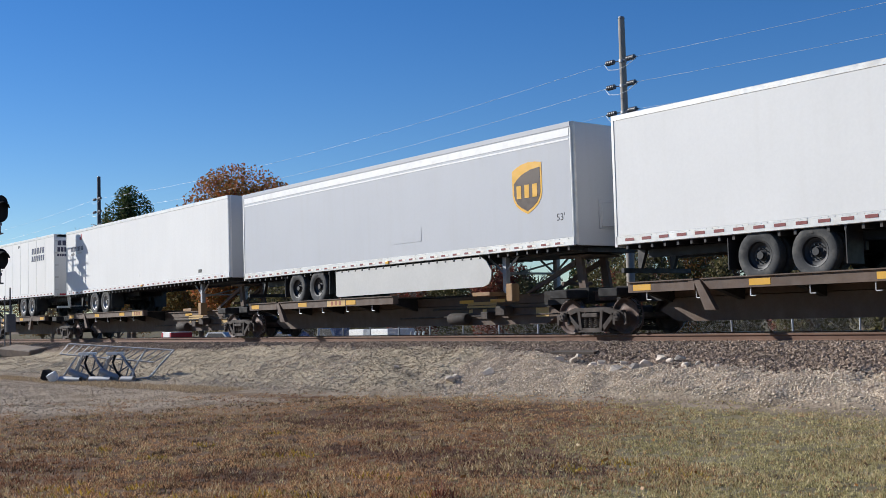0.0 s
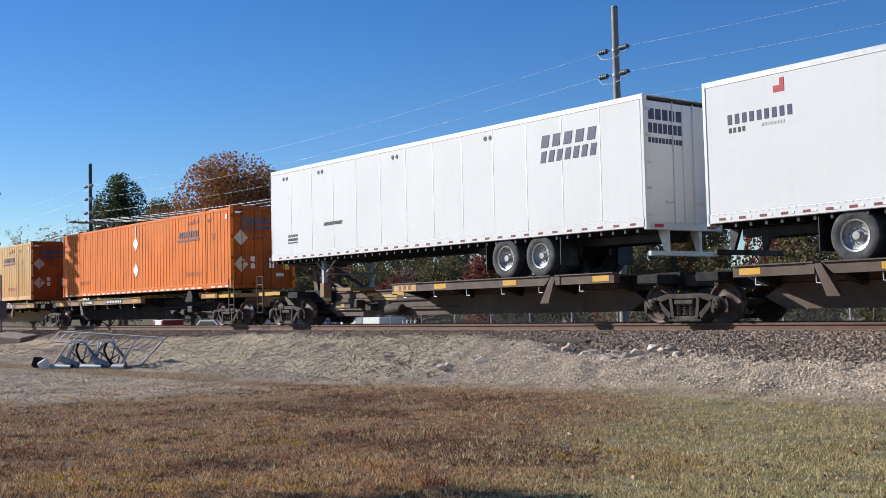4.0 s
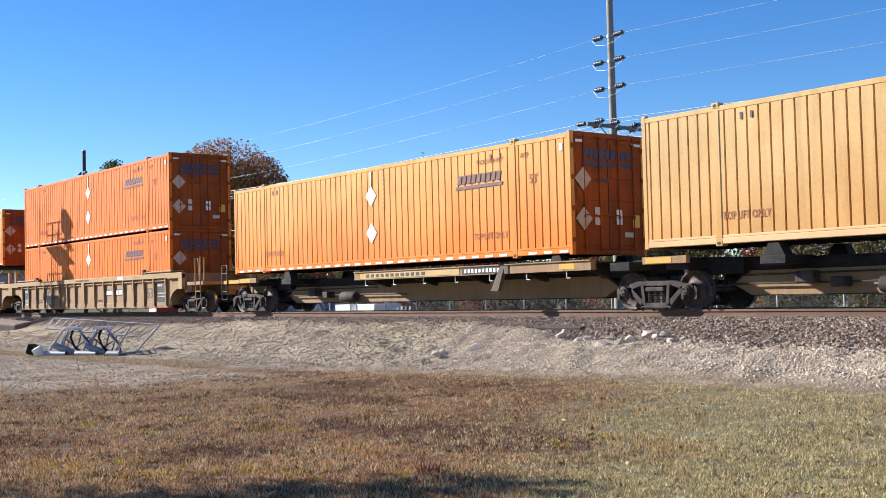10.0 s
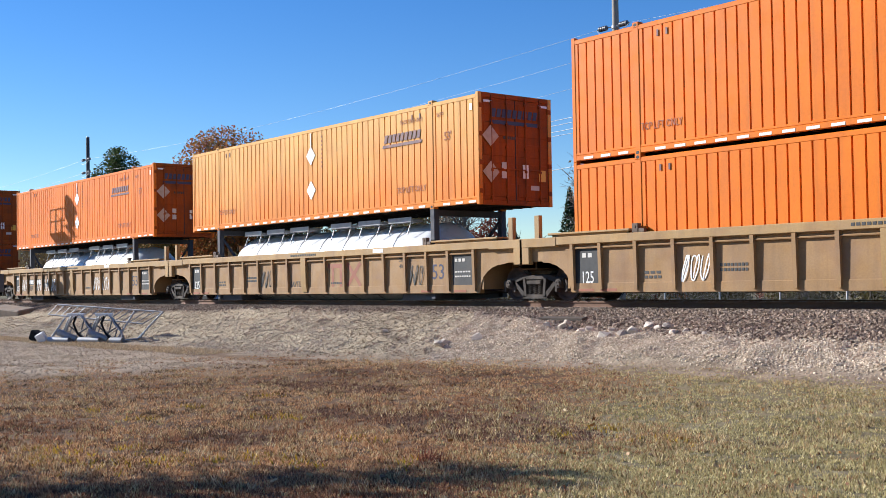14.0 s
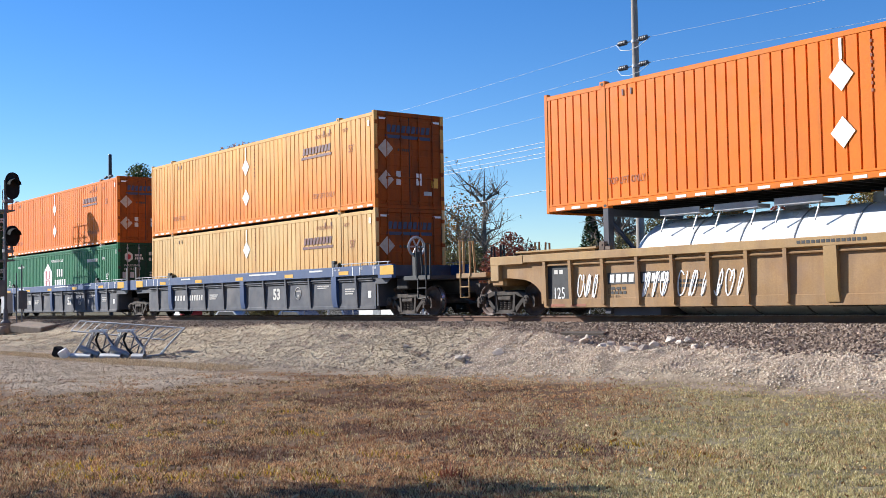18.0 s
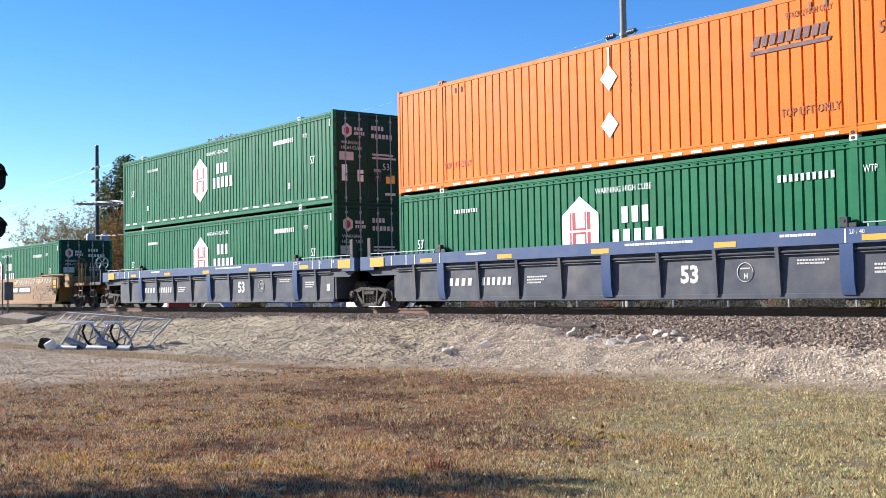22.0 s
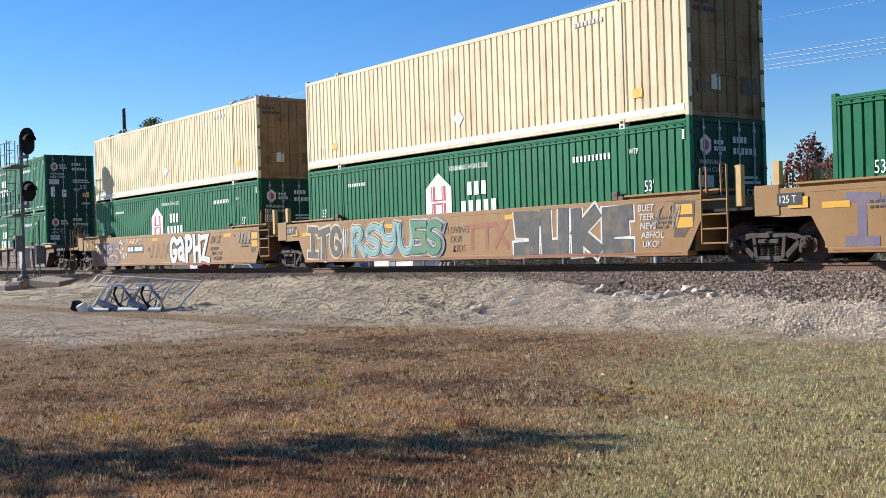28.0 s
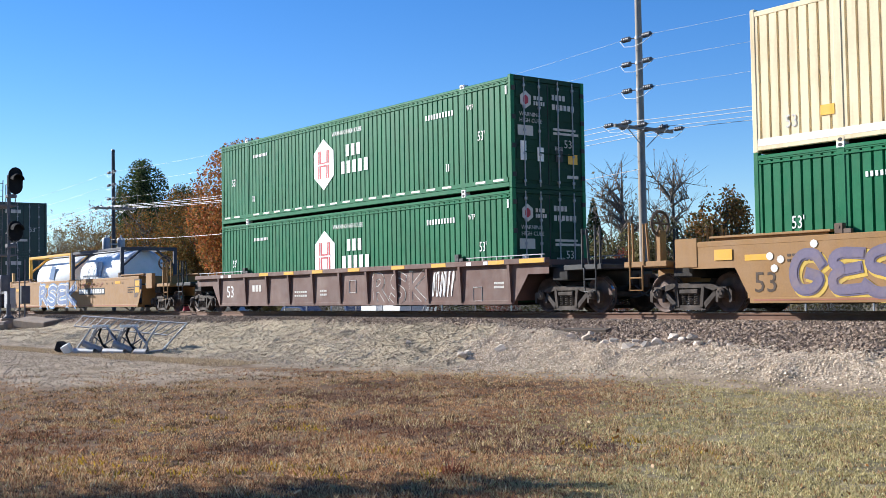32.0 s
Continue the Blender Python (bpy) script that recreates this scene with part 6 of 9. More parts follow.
# Road trailers, 53 feet; local z 0 at the underside of the body, nose towards +x
def build_trailer(kind, skin, label):
    t = thing("road_trailer", label, "trailer", "road trailers on the train")
    X, Y, h = 16.15 / 2, 1.29, 2.93
    yf = -Y - 0.002
    for s in (-1, 1):
        if kind == "panelled":
            n = 13
            for i in range(n):
                a, b = -X + 0.08 + i * (CL - 0.16) / n, -X + 0.08 + (i + 1) * (CL - 0.16) / n
                part("side_panel", Shape().box(a + 0.004, b - 0.004, min(s * Y, s * (Y - 0.03)), max(s * Y, s * (Y - 0.03)), 0.20, h - 0.12, 0.006), skin, t)
                part("panel_seam", Shape().box(b - 0.02, b + 0.02, min(s * (Y + 0.004), s * (Y - 0.03)), max(s * (Y + 0.004), s * (Y - 0.03)), 0.20, h - 0.12), M_ALU, t)
        else:
            part("side_panel", Shape().box(-X + 0.06, X - 0.10, min(s * Y, s * (Y - 0.03)), max(s * Y, s * (Y - 0.03)), 0.20, h - 0.12, 0.004), skin, t)
        rl = Shape().box(-X + 0.02, X - 0.05, min(s * (Y + 0.012), s * (Y - 0.06)), max(s * (Y + 0.012), s * (Y - 0.06)), 0.0, 0.20, 0.012)
        rv = Shape()
        for i in range(106):
            x = -X + 0.15 + i * 0.15
            rv.box(x - 0.012, x + 0.012, min(s * (Y + 0.012), s * (Y + 0.018)), max(s * (Y + 0.012), s * (Y + 0.018)), 0.165, 0.185)
        part("bottom_rail", rl, M_ALU if kind in ("aged", "sleek") else skin, t)
        part("rivets", rv, M_ALU, t)
        part("top_rail", Shape().box(-X, X - 0.06, min(s * (Y + 0.01), s * (Y - 0.05)), max(s * (Y + 0.01), s * (Y - 0.05)), h - 0.13, h, 0.012), M_ALU if kind != "sleek" else skin, t)
        part("corner_cap", Shape().upright([(0.09, 0.02), (0.09, h)], X - 0.09, s * (Y - 0.09), 20), M_ALU if kind == "sleek" else skin, t)
        part("rear_post", Shape().box(-X - 0.02, -X + 0.07, min(s * (Y + 0.012), s * (Y - 0.12)), max(s * (Y + 0.012), s * (Y - 0.12)), -0.05, h, 0.012), M_ALU if kind != "panelled" else skin, t)
    part("roof", Shape().box(-X, X - 0.04, -Y + 0.02, Y - 0.02, h - 0.03, h - 0.005), M_ALU, t)
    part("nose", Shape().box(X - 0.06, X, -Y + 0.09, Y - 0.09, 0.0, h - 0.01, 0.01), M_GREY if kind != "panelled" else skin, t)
    for s in (-1, 1):
        y0, y1 = sorted((s * 0.01, s * (Y - 0.12)))
        dr = part("rear_door", Shape().box(-X - 0.01, -X + 0.04, y0, y1, 0.12, h - 0.14, 0.008), skin, t)
        rod = Shape()
        yy = s * 0.35
        rod.tube((-X - 0.03, yy, 0.05), (-X - 0.03, yy, h - 0.1), 0.016, 6)
        rod.box(-X - 0.06, -X - 0.02, min(yy, yy + s * 0.3), max(yy, yy + s * 0.3), 0.55, 0.60, 0.01)
        part("lock_rod", rod, M_ALU, dr)
        for k in range(5):
            hg = Shape().box(-X - 0.035, -X + 0.01, min(s * (Y - 0.2), s * (Y - 0.02)), max(s * (Y - 0.2), s * (Y - 0.02)), 0.25 + k * 0.58, 0.31 + k * 0.58, 0.008)
            part("hinge", hg, M_ALU, dr)
        part("tail_lamp", Shape().box(-X - 0.03, -X + 0.02, min(s * 0.75, s * 1.05), max(s * 0.75, s * 1.05), 0.0, 0.08, 0.01), M_RED, t)
    part("rear_sill", Shape().box(-X - 0.02, -X + 0.1, -Y + 0.1, Y - 0.1, -0.05, 0.12, 0.01), M_ALU, t)
    low = []
    for i in range(44):
        x = X - 0.3 - i * (CL - 0.6) / 43
        low += [(x + 0.03, 0.0), (x + 0.03, -0.10), (x - 0.03, -0.10), (x - 0.03, 0.0)]
    part("underframe", Shape().prism([(-X + 0.05, 0.03), (X - 0.08, 0.03), (X - 0.08, 0.0)] + low + [(-X + 0.05, 0.0)], -Y + 0.04, Y - 0.04), M_BLACK, t, smooth=0)
    for y in (-0.5, 0.5):
        part("slide_rail", Shape().box(-X + 0.3, -X + 6.5, y - 0.05, y + 0.05, -0.28, -0.09), M_BLACK, t)
    part("coupler_plate", Shape().box(X - 3.2, X - 0.1, -0.8, 0.8, -0.14, -0.06), M_BLACK, t)
    bx = {"panelled": 4.05, "sleek": 4.05, "aged": 4.4, "rounded": 3.9}[kind]
    sub = Shape()
    for y in (-0.5, 0.5):
        sub.box(-X + bx - 1.3, -X + bx + 1.3, y - 0.06, y + 0.06, -0.46, -0.22, 0.01)
    for d in (-0.63, 0.63):
        sub.tube((-X + bx + d, -1.1, -0.45), (-X + bx + d, 1.1, -0.45), 0.075, 8)
        sub.box(-X + bx + d - 0.3, -X + bx + d + 0.3, -0.55, -0.45, -0.40, -0.28, 0.02)
    part("suspension", sub, M_BLACK, t)
    for d in (-0.63, 0.63):
        for y, o in ((-1.12, -1), (1.12, 1)):
            for k in (0, 1):
                yc = y - o * 0.33 * k
                ty = part("tyre", Shape().lathe([(0.30, o * 0.10), (0.36, o * 0.125), (0.45, o * 0.13), (0.49, o * 0.11), (0.505, o * 0.06), (0.50, o * 0.05), (0.505, 0.0), (0.50, o * -0.05), (0.505, o * -0.06), (0.49, o * -0.11), (0.45, o * -0.13), (0.30, o * -0.10)], -X + bx + d, -0.45, 32, yc), M_RUBBER, t)
                if k == 0:
                    rim = Shape().lathe([(0.0, o * 0.075), (0.075, o * 0.075), (0.08, o * 0.02), (0.12, o * -0.01), (0.19, o * -0.005), (0.21, o * 0.02), (0.26, o * 0.035), (0.275, o * 0.10), (0.305, o * 0.11), (0.305, o * 0.0)], -X + bx + d, -0.45, 28, yc)
                    for q in range(10):
                        a = q * 0.628
                        rim.tube((-X + bx + d + 0.14 * math.cos(a), yc + o * 0.0, -0.45 + 0.14 * math.sin(a)), (-X + bx + d + 0.14 * math.cos(a), yc + o * 0.03, -0.45 + 0.14 * math.sin(a)), 0.014, 5)
                    part("rim", rim, M_RIM if kind in ("panelled", "rounded") else M_BLACK, ty)
    for s in (-1, 1):
        part("mud_flap", Shape().box(-X + bx + 1.32, -X + bx + 1.34, min(s * 0.7, s * 1.26), max(s * 0.7, s * 1.26), -0.72, -0.05), M_BLACK, t)
        part("rear_flap", Shape().box(-X + bx - 1.36, -X + bx - 1.34, min(s * 0.7, s * 1.26), max(s * 0.7, s * 1.26), -0.70, -0.05), M_BLACK, t)
    rb = Shape()
    for s in (-1, 1):
        rb.prism([(-X + 0.02, 0.0), (-X + 0.30, 0.0), (-X + 0.10, -0.52), (-X + 0.02, -0.52)], s * 0.55 - 0.05, s * 0.55 + 0.05)
    rb.box(-X, -X + 0.1, -1.15, 1.15, -0.62, -0.51, 0.01)
    part("rear_bumper", rb, M_ALU if kind == "panelled" else M_BLACK, t)
    lx = X - 2.95 if kind != "panelled" else X - 2.6
    lg = Shape()
    for s in (-1, 1):
        lg.box(lx - 0.07, lx + 0.07, min(s * 0.82, s * 0.96), max(s * 0.82, s * 0.96), -0.95, -0.05, 0.01)
        lg.box(lx - 0.05, lx + 0.05, min(s * 0.84, s * 0.94), max(s * 0.84, s * 0.94), -1.0, -0.9)
        lg.tube((lx - 0.65, s * 0.89, -0.08), (lx, s * 0.89, -0.55), 0.03, 6)
        lg.tube((lx + 0.5, s * 0.89, -0.08), (lx, s * 0.89, -0.45), 0.03, 6)
    lg.tube((lx, -0.9, -0.5), (lx, 0.9, -0.5), 0.03, 6)
    lg.tube((lx - 0.1, -0.9, -0.6), (lx - 0.1, 0.9, -0.2), 0.025, 6)
    part("landing_gear", lg, M_GALV, t)
    n = 32
    xs = [-X + 0.3 + i * (CL - 0.5) / n for i in range(n)]
    yt = yf - 0.012 if kind != "panelled" else -yf + 0.014
    if kind == "aged":
        dashes(t, xs, 0.26, 0.075, 0.14, yt, M_REDTAPE, "red_dash")
    else:
        dashes(t, xs, 0.17, 0.055, 0.105, yt, M_REDTAPE, "red_dash")
        dashes(t, [x + 0.17 for x in xs], 0.13, 0.055, 0.105, yt, M_TAPE, "white_dash")
    part("marker_lamp", Shape().box(0.4, 0.55, yf - 0.04, yf, 0.02, 0.10, 0.01), M_GOLD, t)
    if kind == "sleek":
        sk = Shape()
        pts = [(-2.35, -0.05), (-2.35, -0.78), (-2.25, -0.82), (4.6, -0.82), (4.82, -0.76), (4.92, -0.62), (4.95, -0.42), (4.75, -0.16), (4.55, -0.05)]
        sk.prism(pts, yf + 0.05, yf + 0.08)
        part("side_skirt", sk, M_SKIRT, t, "off-white aerodynamic side skirt")
        for z0, z1 in ((2.50, 2.54), (2.60, 2.78)):
            patch(t, rect(-X + 0.1, X - 0.12, z0, z1), yf, M_DECAL, name="white_stripe")
        sh = [(5.92, 1.38), (5.92, 1.98), (6.08, 2.06), (6.28, 2.12), (6.5, 2.15), (6.75, 2.14), (6.99, 2.10), (6.99, 1.38), (6.95, 1.24), (6.85, 1.10), (6.68, 0.98), (6.455, 0.88), (6.23, 0.98), (6.06, 1.10), (5.96, 1.24)]
        patch(t, sh, yf, M_GOLD, name="shield_emblem")
        patch(t, [(5.98, 1.38), (5.98, 1.66), (6.12, 1.78), (6.32, 1.88), (6.6, 1.96), (6.93, 1.99), (6.93, 1.38), (6.89, 1.26), (6.80, 1.14), (6.65, 1.04), (6.455, 0.95), (6.26, 1.04), (6.11, 1.14), (6.02, 1.26)], yf - 0.004, M_UMBER, name="shield_field")
        bars(t, 6.08, 6.94, 1.28, 1.60, yf - 0.009, 3, M_GOLD, gap=0.42)
        lettering(t, "53'", 7.45, 0.62, yf, 0.18, M_INK)
        patch(t, rect(0.8, 2.1, 0.55, 0.95), yf, M_GREY, name="repair_patch")
        bars(t, 0.55, 1.0, h - 0.5, h - 0.32, X + 0.004, 3, M_INK, "end")
        fr = Shape().box(X, X + 0.06, -0.45, 0.05, 0.45, 1.05, 0.02).box(X, X + 0.03, -0.5, 0.10, 0.40, 1.10, 0.01)
        part("service_box", fr, M_GREY, t)
    elif kind == "rounded":
        bars(t, -X + 0.60, -X + 2.18, 1.97, 2.17, yf, 9, M_NAVY, gap=0.42)
        bars(t, -X + 1.40, -X + 1.95, 1.84, 1.90, yf, 8, M_PALEINK, gap=0.4)
        bars(t, -X + 0.62, -X + 1.06, 1.80, 1.90, yf, 4, M_INK, gap=0.45)
        patch(t, [(-X + 1.7, 2.45), (-X + 1.95, 2.45), (-X + 1.95, 2.72), (-X + 1.85, 2.72), (-X + 1.85, 2.58), (-X + 1.7, 2.58)], yf, M_RED, name="red_emblem")
        patch(t, [(0.1, 0.45), (0.24, 0.45), (0.17, 0.62)], yf, M_DECAL, name="notice")
        bars(t, 5.6, 6.0, 0.30, 0.42, yf, 1, M_INK)
        for y in (0.12, 0.72):
            s = Shape()
            q = [(y, 1.05), (y + 0.22, 0.75), (y, 0.45), (y - 0.22, 0.75)]
            for a, b in zip(q, q[1:] + q[:1]):
                s.tube((X + 0.006, *a), (X + 0.006, *b), 0.012, 4)
            part("placard_holder", s, M_ALU, t)
    return t


def trailer_marks_reversed(t):
    """Marks on the near side of the trailer that rides nose backwards: its +y side faces the lawn."""
    X, yf = 16.15 / 2, 1.293
    s1, s2, s3, vn = Shape(), Shape(), Shape(), Shape()

    def row(s, x0, x1, z0, z1, n, gap=0.22):
        w = (x1 - x0) / n
        for i in range(n):
            a, b = x0 + i * w, x0 + (i + 1 - gap) * w
            s.prism([(a, z0), (b, z0), (b - 0.06, z1), (a - 0.06, z1)], yf - 0.001, yf + 0.005)

    row(s1, -X + 1.46, -X + 3.37, 2.12, 2.41, 5, 0.35)
    row(s1, -X + 1.46, -X + 3.37, 1.76, 2.03, 7, 0.38)
    part("lettering_bar", s1, M_NAVY, t, smooth=0)
    row(s2, X - 1.65, X - 1.05, 0.72, 0.80, 5, 0.4)
    row(s2, X - 1.65, X - 1.05, 0.60, 0.68, 7, 0.4)
    row(s2, X - 1.65, X - 1.05, 0.52, 0.56, 9, 0.4)
    row(s2, X - 4.2, X - 3.2, 0.95, 1.05, 9)
    part("stencil_bar", s2, M_INK, t, smooth=0)
    for x in (-3.0, 1.0, 4.9, 7.0):
        for d in (0, 0.2):
            vn.lathe([(0.0, 0.006), (0.06, 0.006), (0.065, 0.0)], x + d, 2.62, 12, yf)
    part("roof_vents", vn, M_INK, t, smooth=0)
    for k, (a, b, n) in enumerate(((2.38, 2.62, 5), (2.08, 2.30, 7), (1.86, 1.98, 10))):
        s = Shape()
        w = 1.15 / n
        for i in range(n):
            s.prism(rect(-0.1 - 1.15 + i * w, -0.1 - 1.15 + (i + 0.78) * w, a, b), -X - 0.016, -X - 0.009, "x")
        s.v = [(x, y + 1.28, z) for x, y, z in s.v]
        part("lettering_bar", s, M_NAVY, t, smooth=0)


# Spine cars. Local x 0 midway between the two bogies, deck towards -x (flip: towards +x).
def coupler(t, x, d):
    c = Shape().box(min(x, x + d * 0.55), max(x, x + d * 0.55), -0.07, 0.07, 0.66, 0.80, 0.02)
    c.prism([(x + d * 0.5, -0.16), (x + d * 0.72, -0.20), (x + d * 0.86, -0.08), (x + d * 0.80, 0.02), (x + d * 0.70, 0.04), (x + d * 0.66, 0.16), (x + d * 0.5, 0.14)], 0.58, 0.88, "z")
    part("coupler", c, M_BOGIE, t)
    h = [(x + d * 0.1, -0.35, 0.62), (x + d * 0.3, -0.38, 0.45), (x + d * 0.6, -0.36, 0.36), (x + d * 0.9, -0.3, 0.34)]
    part("brake_hose", Shape().path(h, 0.03, 6), M_RUBBERSEAL, t)


def handrails(t, x, d, material, top=1.95, low=0.5):
    """Grab irons, a hanging step and tall guide posts at the corner of a car end."""
    for s in (-1, 1):
        y = s * 1.42
        r = Shape()
        r.path([(x, y, 1.05), (x, y, top), (x + d * 0.02, y - s * 0.12, top + 0.02), (x + d * 0.02, y - s * 0.2, 1.0)], 0.028, 6)
        part("guide_post", r, material, t)
        r = Shape()
        r.path([(x + d * 0.42, y, 1.05), (x + d * 0.42, y, top + 0.06), (x + d * 0.44, y - s * 0.14, top + 0.04), (x + d * 0.44, y - s * 0.14, 1.0)], 0.028, 6)
        part("guide_post", r, material, t)
        st = Shape().path([(x + d * 0.05, y, 1.05), (x + d * 0.05, y, low), (x + d * 0.42, y, low), (x + d * 0.42, y, 1.05)], 0.022, 6)
        st.tube((x + d * 0.05, y, (1.05 + low) / 2), (x + d * 0.42, y, (1.05 + low) / 2), 0.02, 6)
        part("hanging_step", st, material, t)


def build_spine(half_a, half_b, flip, load, end_a=False, end_b=False, board=None, texts=()):
    """half_a, half_b: bogie centres at +half_a and -half_b. load: trailer or container."""
    tan = load == "container"
    body = M_TAN if tan else M_BROWN
    lab = "dusty tan spine car platform with a narrow centre sill" if tan else "grimy brown spine car platform with a narrow centre sill and hitch"
    t = thing("spine_car", lab, "rail car", "rail cars of the train")
    f = -1 if flip else 1   # deck at -x when f is 1
    a, b = half_a, half_b
    # Near-black sills on the container cars have the load's shade in their colour.
    part("centre_sill", Shape().prism([(-b + 1.6, 0.52), (-b + 2.05, 0.79), (a - 2.05, 0.79), (a - 1.6, 0.52), (a - 2.05, 0.29), (-b + 2.05, 0.29)], -0.45, 0.45), M_GRIME_SHADE if tan and not flip else body, t)
    part("upper_sill", Shape().box(-b + 0.3, a - 0.3, -0.42, 0.42, 0.80, 1.0, 0.01), M_GRIME_SHADE if tan else body, t)
    part("sill_flange", Shape().box(-b + 0.3, a - 0.3, -0.47, 0.47, 1.0, 1.035).box(-b + 2.1, a - 2.1, -0.47, 0.47, 0.27, 0.29), M_GRIME_SHADE if tan else body, t)
    off, length, gap = (1.5, 9.4, 2.9) if tan else (1.6, 8.35, 1.85)
    end = (-b + off) if f == 1 else (a - off)
    x0, x1 = sorted((end, end + f * length))
    # deck: side channels in two lengths, plates, cross arms
    for s in (-1, 1):
        y0, y1 = sorted((s * 1.30, s * 1.48))
        for p, q in ((0.0, gap - 0.02), (gap + 0.16, length)):
            c0, c1 = sorted((end + f * p, end + f * q))
            ch = Shape().prism([(c0, 1.13), (c1, 1.13), (c1 - (0.22 if p and f < 0 else 0), 0.92), (c0 + (0.22 if p and f > 0 else 0), 0.92)], y0, y1).box(c0, c1, min(s * 1.29, s * 1.52), max(s * 1.29, s * 1.52), 1.13, 1.155)
            part("side_channel", ch, body, t)
        k = x0 + 0.5
        while k < x1:
            part("tie_down_hook", Shape().path([(k, s * 1.44, 0.93), (k, s * 1.44, 0.76), (k + 0.01, s * 1.44, 0.755), (k + 0.12, s * 1.44, 0.755)], 0.012, 5), M_GALV, t)
            k += 1.35
    n = 6
    for i in range(n):
        q = x0 + (x1 - x0) * i / n
        part("deck_plate", Shape().box(q + 0.01, q + (x1 - x0) / n - 0.01, -1.29, 1.29, 1.08, 1.11), M_BROWN if not tan else M_GRIME_SHADE, t)
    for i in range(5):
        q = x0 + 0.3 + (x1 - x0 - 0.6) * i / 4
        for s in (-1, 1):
            part("cross_arm", Shape().prism([(s * 0.45, 0.70), (s * 1.30, 0.93), (s * 1.30, 1.08), (s * 0.45, 1.08)], q - 0.08, q + 0.08, "x"), M_GRIME_SHADE, t)
    for q in ((0.15, 3.2, 5.95) if not tan else (0.5, 3.35, 6.1, 8.6)):
        p0, p1 = sorted((end + f * q, end + f * (q + 0.5)))
        patch(t, rect(p0, p1, 0.96, 1.09), -1.482, M_YELLOW, name="yellow_reflector")
    if board is not None:
        p0 = end + f * board
        patch(t, rect(p0 - 0.5, p0 + 0.5, 0.93, 1.12), -1.482, M_FADED, name="sign_board", label="faded yellow board")
        bars(t, p0 - 0.28, p0 + 0.38, 0.96, 1.09, -1.487, 3, M_DULLRED, gap=0.5)
    # a bracket hanging at the gap in the channel
    gx0 = end + f * gap
    part("bracket", Shape().prism([(gx0 - f * 0.02, 1.12), (gx0 + f * 0.14, 1.12), (gx0 + f * 0.52, 0.50), (gx0 + f * 0.24, 0.50)][::f], -1.50, -1.38).box(min(gx0 - f * 0.16, gx0 - f * 0.0), max(gx0 - f * 0.16, gx0), -1.50, -1.40, 0.92, 1.12), M_BROWN, t)
    far = (a - 2.2) if f == 1 else (-b + 2.2)
    g = Shape()
    g.lathe([(0.0, -0.01), (0.15, 0.0), (0.16, 0.05), (0.16, 0.65), (0.13, 0.72), (0, 0.72)], 0, 0.45, 16, 0)
    g.v = [(far - f * 3.2 + (y - 0.35), -0.62 + x, z) for x, y, z in g.v]
    part("air_reservoir", g, M_BOGIE, t)
    rods = Shape().tube((far - f * 6.0, -0.55, 0.50), (far + f * 0.6, -0.55, 0.52), 0.022, 6).tube((far - f * 4.5, -0.5, 0.72), (far + f * 0.3, -0.5, 0.70), 0.018, 6)
    rods.box(far - f * 2.0 - 0.15, far - f * 2.0 + 0.15, -0.75, -0.45, 0.42, 0.62, 0.02).box(far - f * 1.3 - 0.2, far - f * 1.3 + 0.2, -0.8, -0.5, 0.5, 0.75, 0.03)
    part("brake_rigging", rods, M_BOGIE, t)
    for s in (1, -1):
        e = a if s == 1 else -b
        rise = Shape().prism([(e - s * 0.45, 0.74), (e - s * 2.0, 0.74), (e - s * 2.0, 1.08), (e - s * 0.45, 1.12)], -0.62, 0.62)
        rise.box(min(e - s * 0.5, e - s * 1.1), max(e - s * 0.5, e - s * 1.1), -1.30, 1.30, 0.86, 1.06, 0.02)
        part("end_block", rise, M_GRIME_SHADE, t)
    if load == "trailer":
        hx = far + f * (1.45 if flip else 1.25)
        hz = 1.86
        h = Shape().box(hx - 0.55, hx + 0.45, -0.55, 0.55, hz, hz + 0.07, 0.015)
        for y in (-0.42, 0.42):
            h.prism([(hx - 0.08, hz), (hx + 0.12, hz), (hx + 0.28, 1.05), (hx + 0.05, 1.05)], y - 0.05, y + 0.05)
            h.prism([(hx - f * 0.1, hz - 0.04), (hx - f * 0.1, hz - 0.18), (hx - f * 1.75, 1.06), (hx - f * 1.95, 1.06)], y - 0.04, y + 0.04)
        h.tube((hx - 0.5 * f, -0.5, 1.25), (hx - 0.5 * f, 0.5, 1.25), 0.05, 8)
        part("trailer_hitch", h, M_BROWN, t)
        part("deck_guide", Shape().box(far - f * 1.5 - 0.35, far - f * 1.5 + 0.35, -1.25, -0.4, 1.02, 1.12, 0.01), M_TAN, t)
        part("deck_stop", Shape().box(far - f * 0.35 - 0.12, far - f * 0.35 + 0.12, -1.30, -1.05, 0.85, 1.30, 0.02), M_TAN, t)
        for q in (0.4, 1.7):
            p0 = far - f * (1.4 + q)
            patch(t, rect(p0 - 0.3, p0 + 0.3, 0.86, 0.95), -0.422, M_YELLOW, name="yellow_reflector")
        p0, p1 = sorted((far - f * 0.30, far + f * 0.18))
        patch(t, rect(p0, p1, 0.45, 0.72), -0.452, M_FADED, name="yellow_plate", label="faded yellow plate")
        p0, p1 = sorted((far - f * 3.05, far - f * 1.85))
        patch(t, rect(p0, p1, 0.72, 0.785), -0.452, M_FADED, name="sign_board")
        patch(t, rect(p0, p1, 0.805, 0.89), -0.422, M_FADED, name="sign_board")
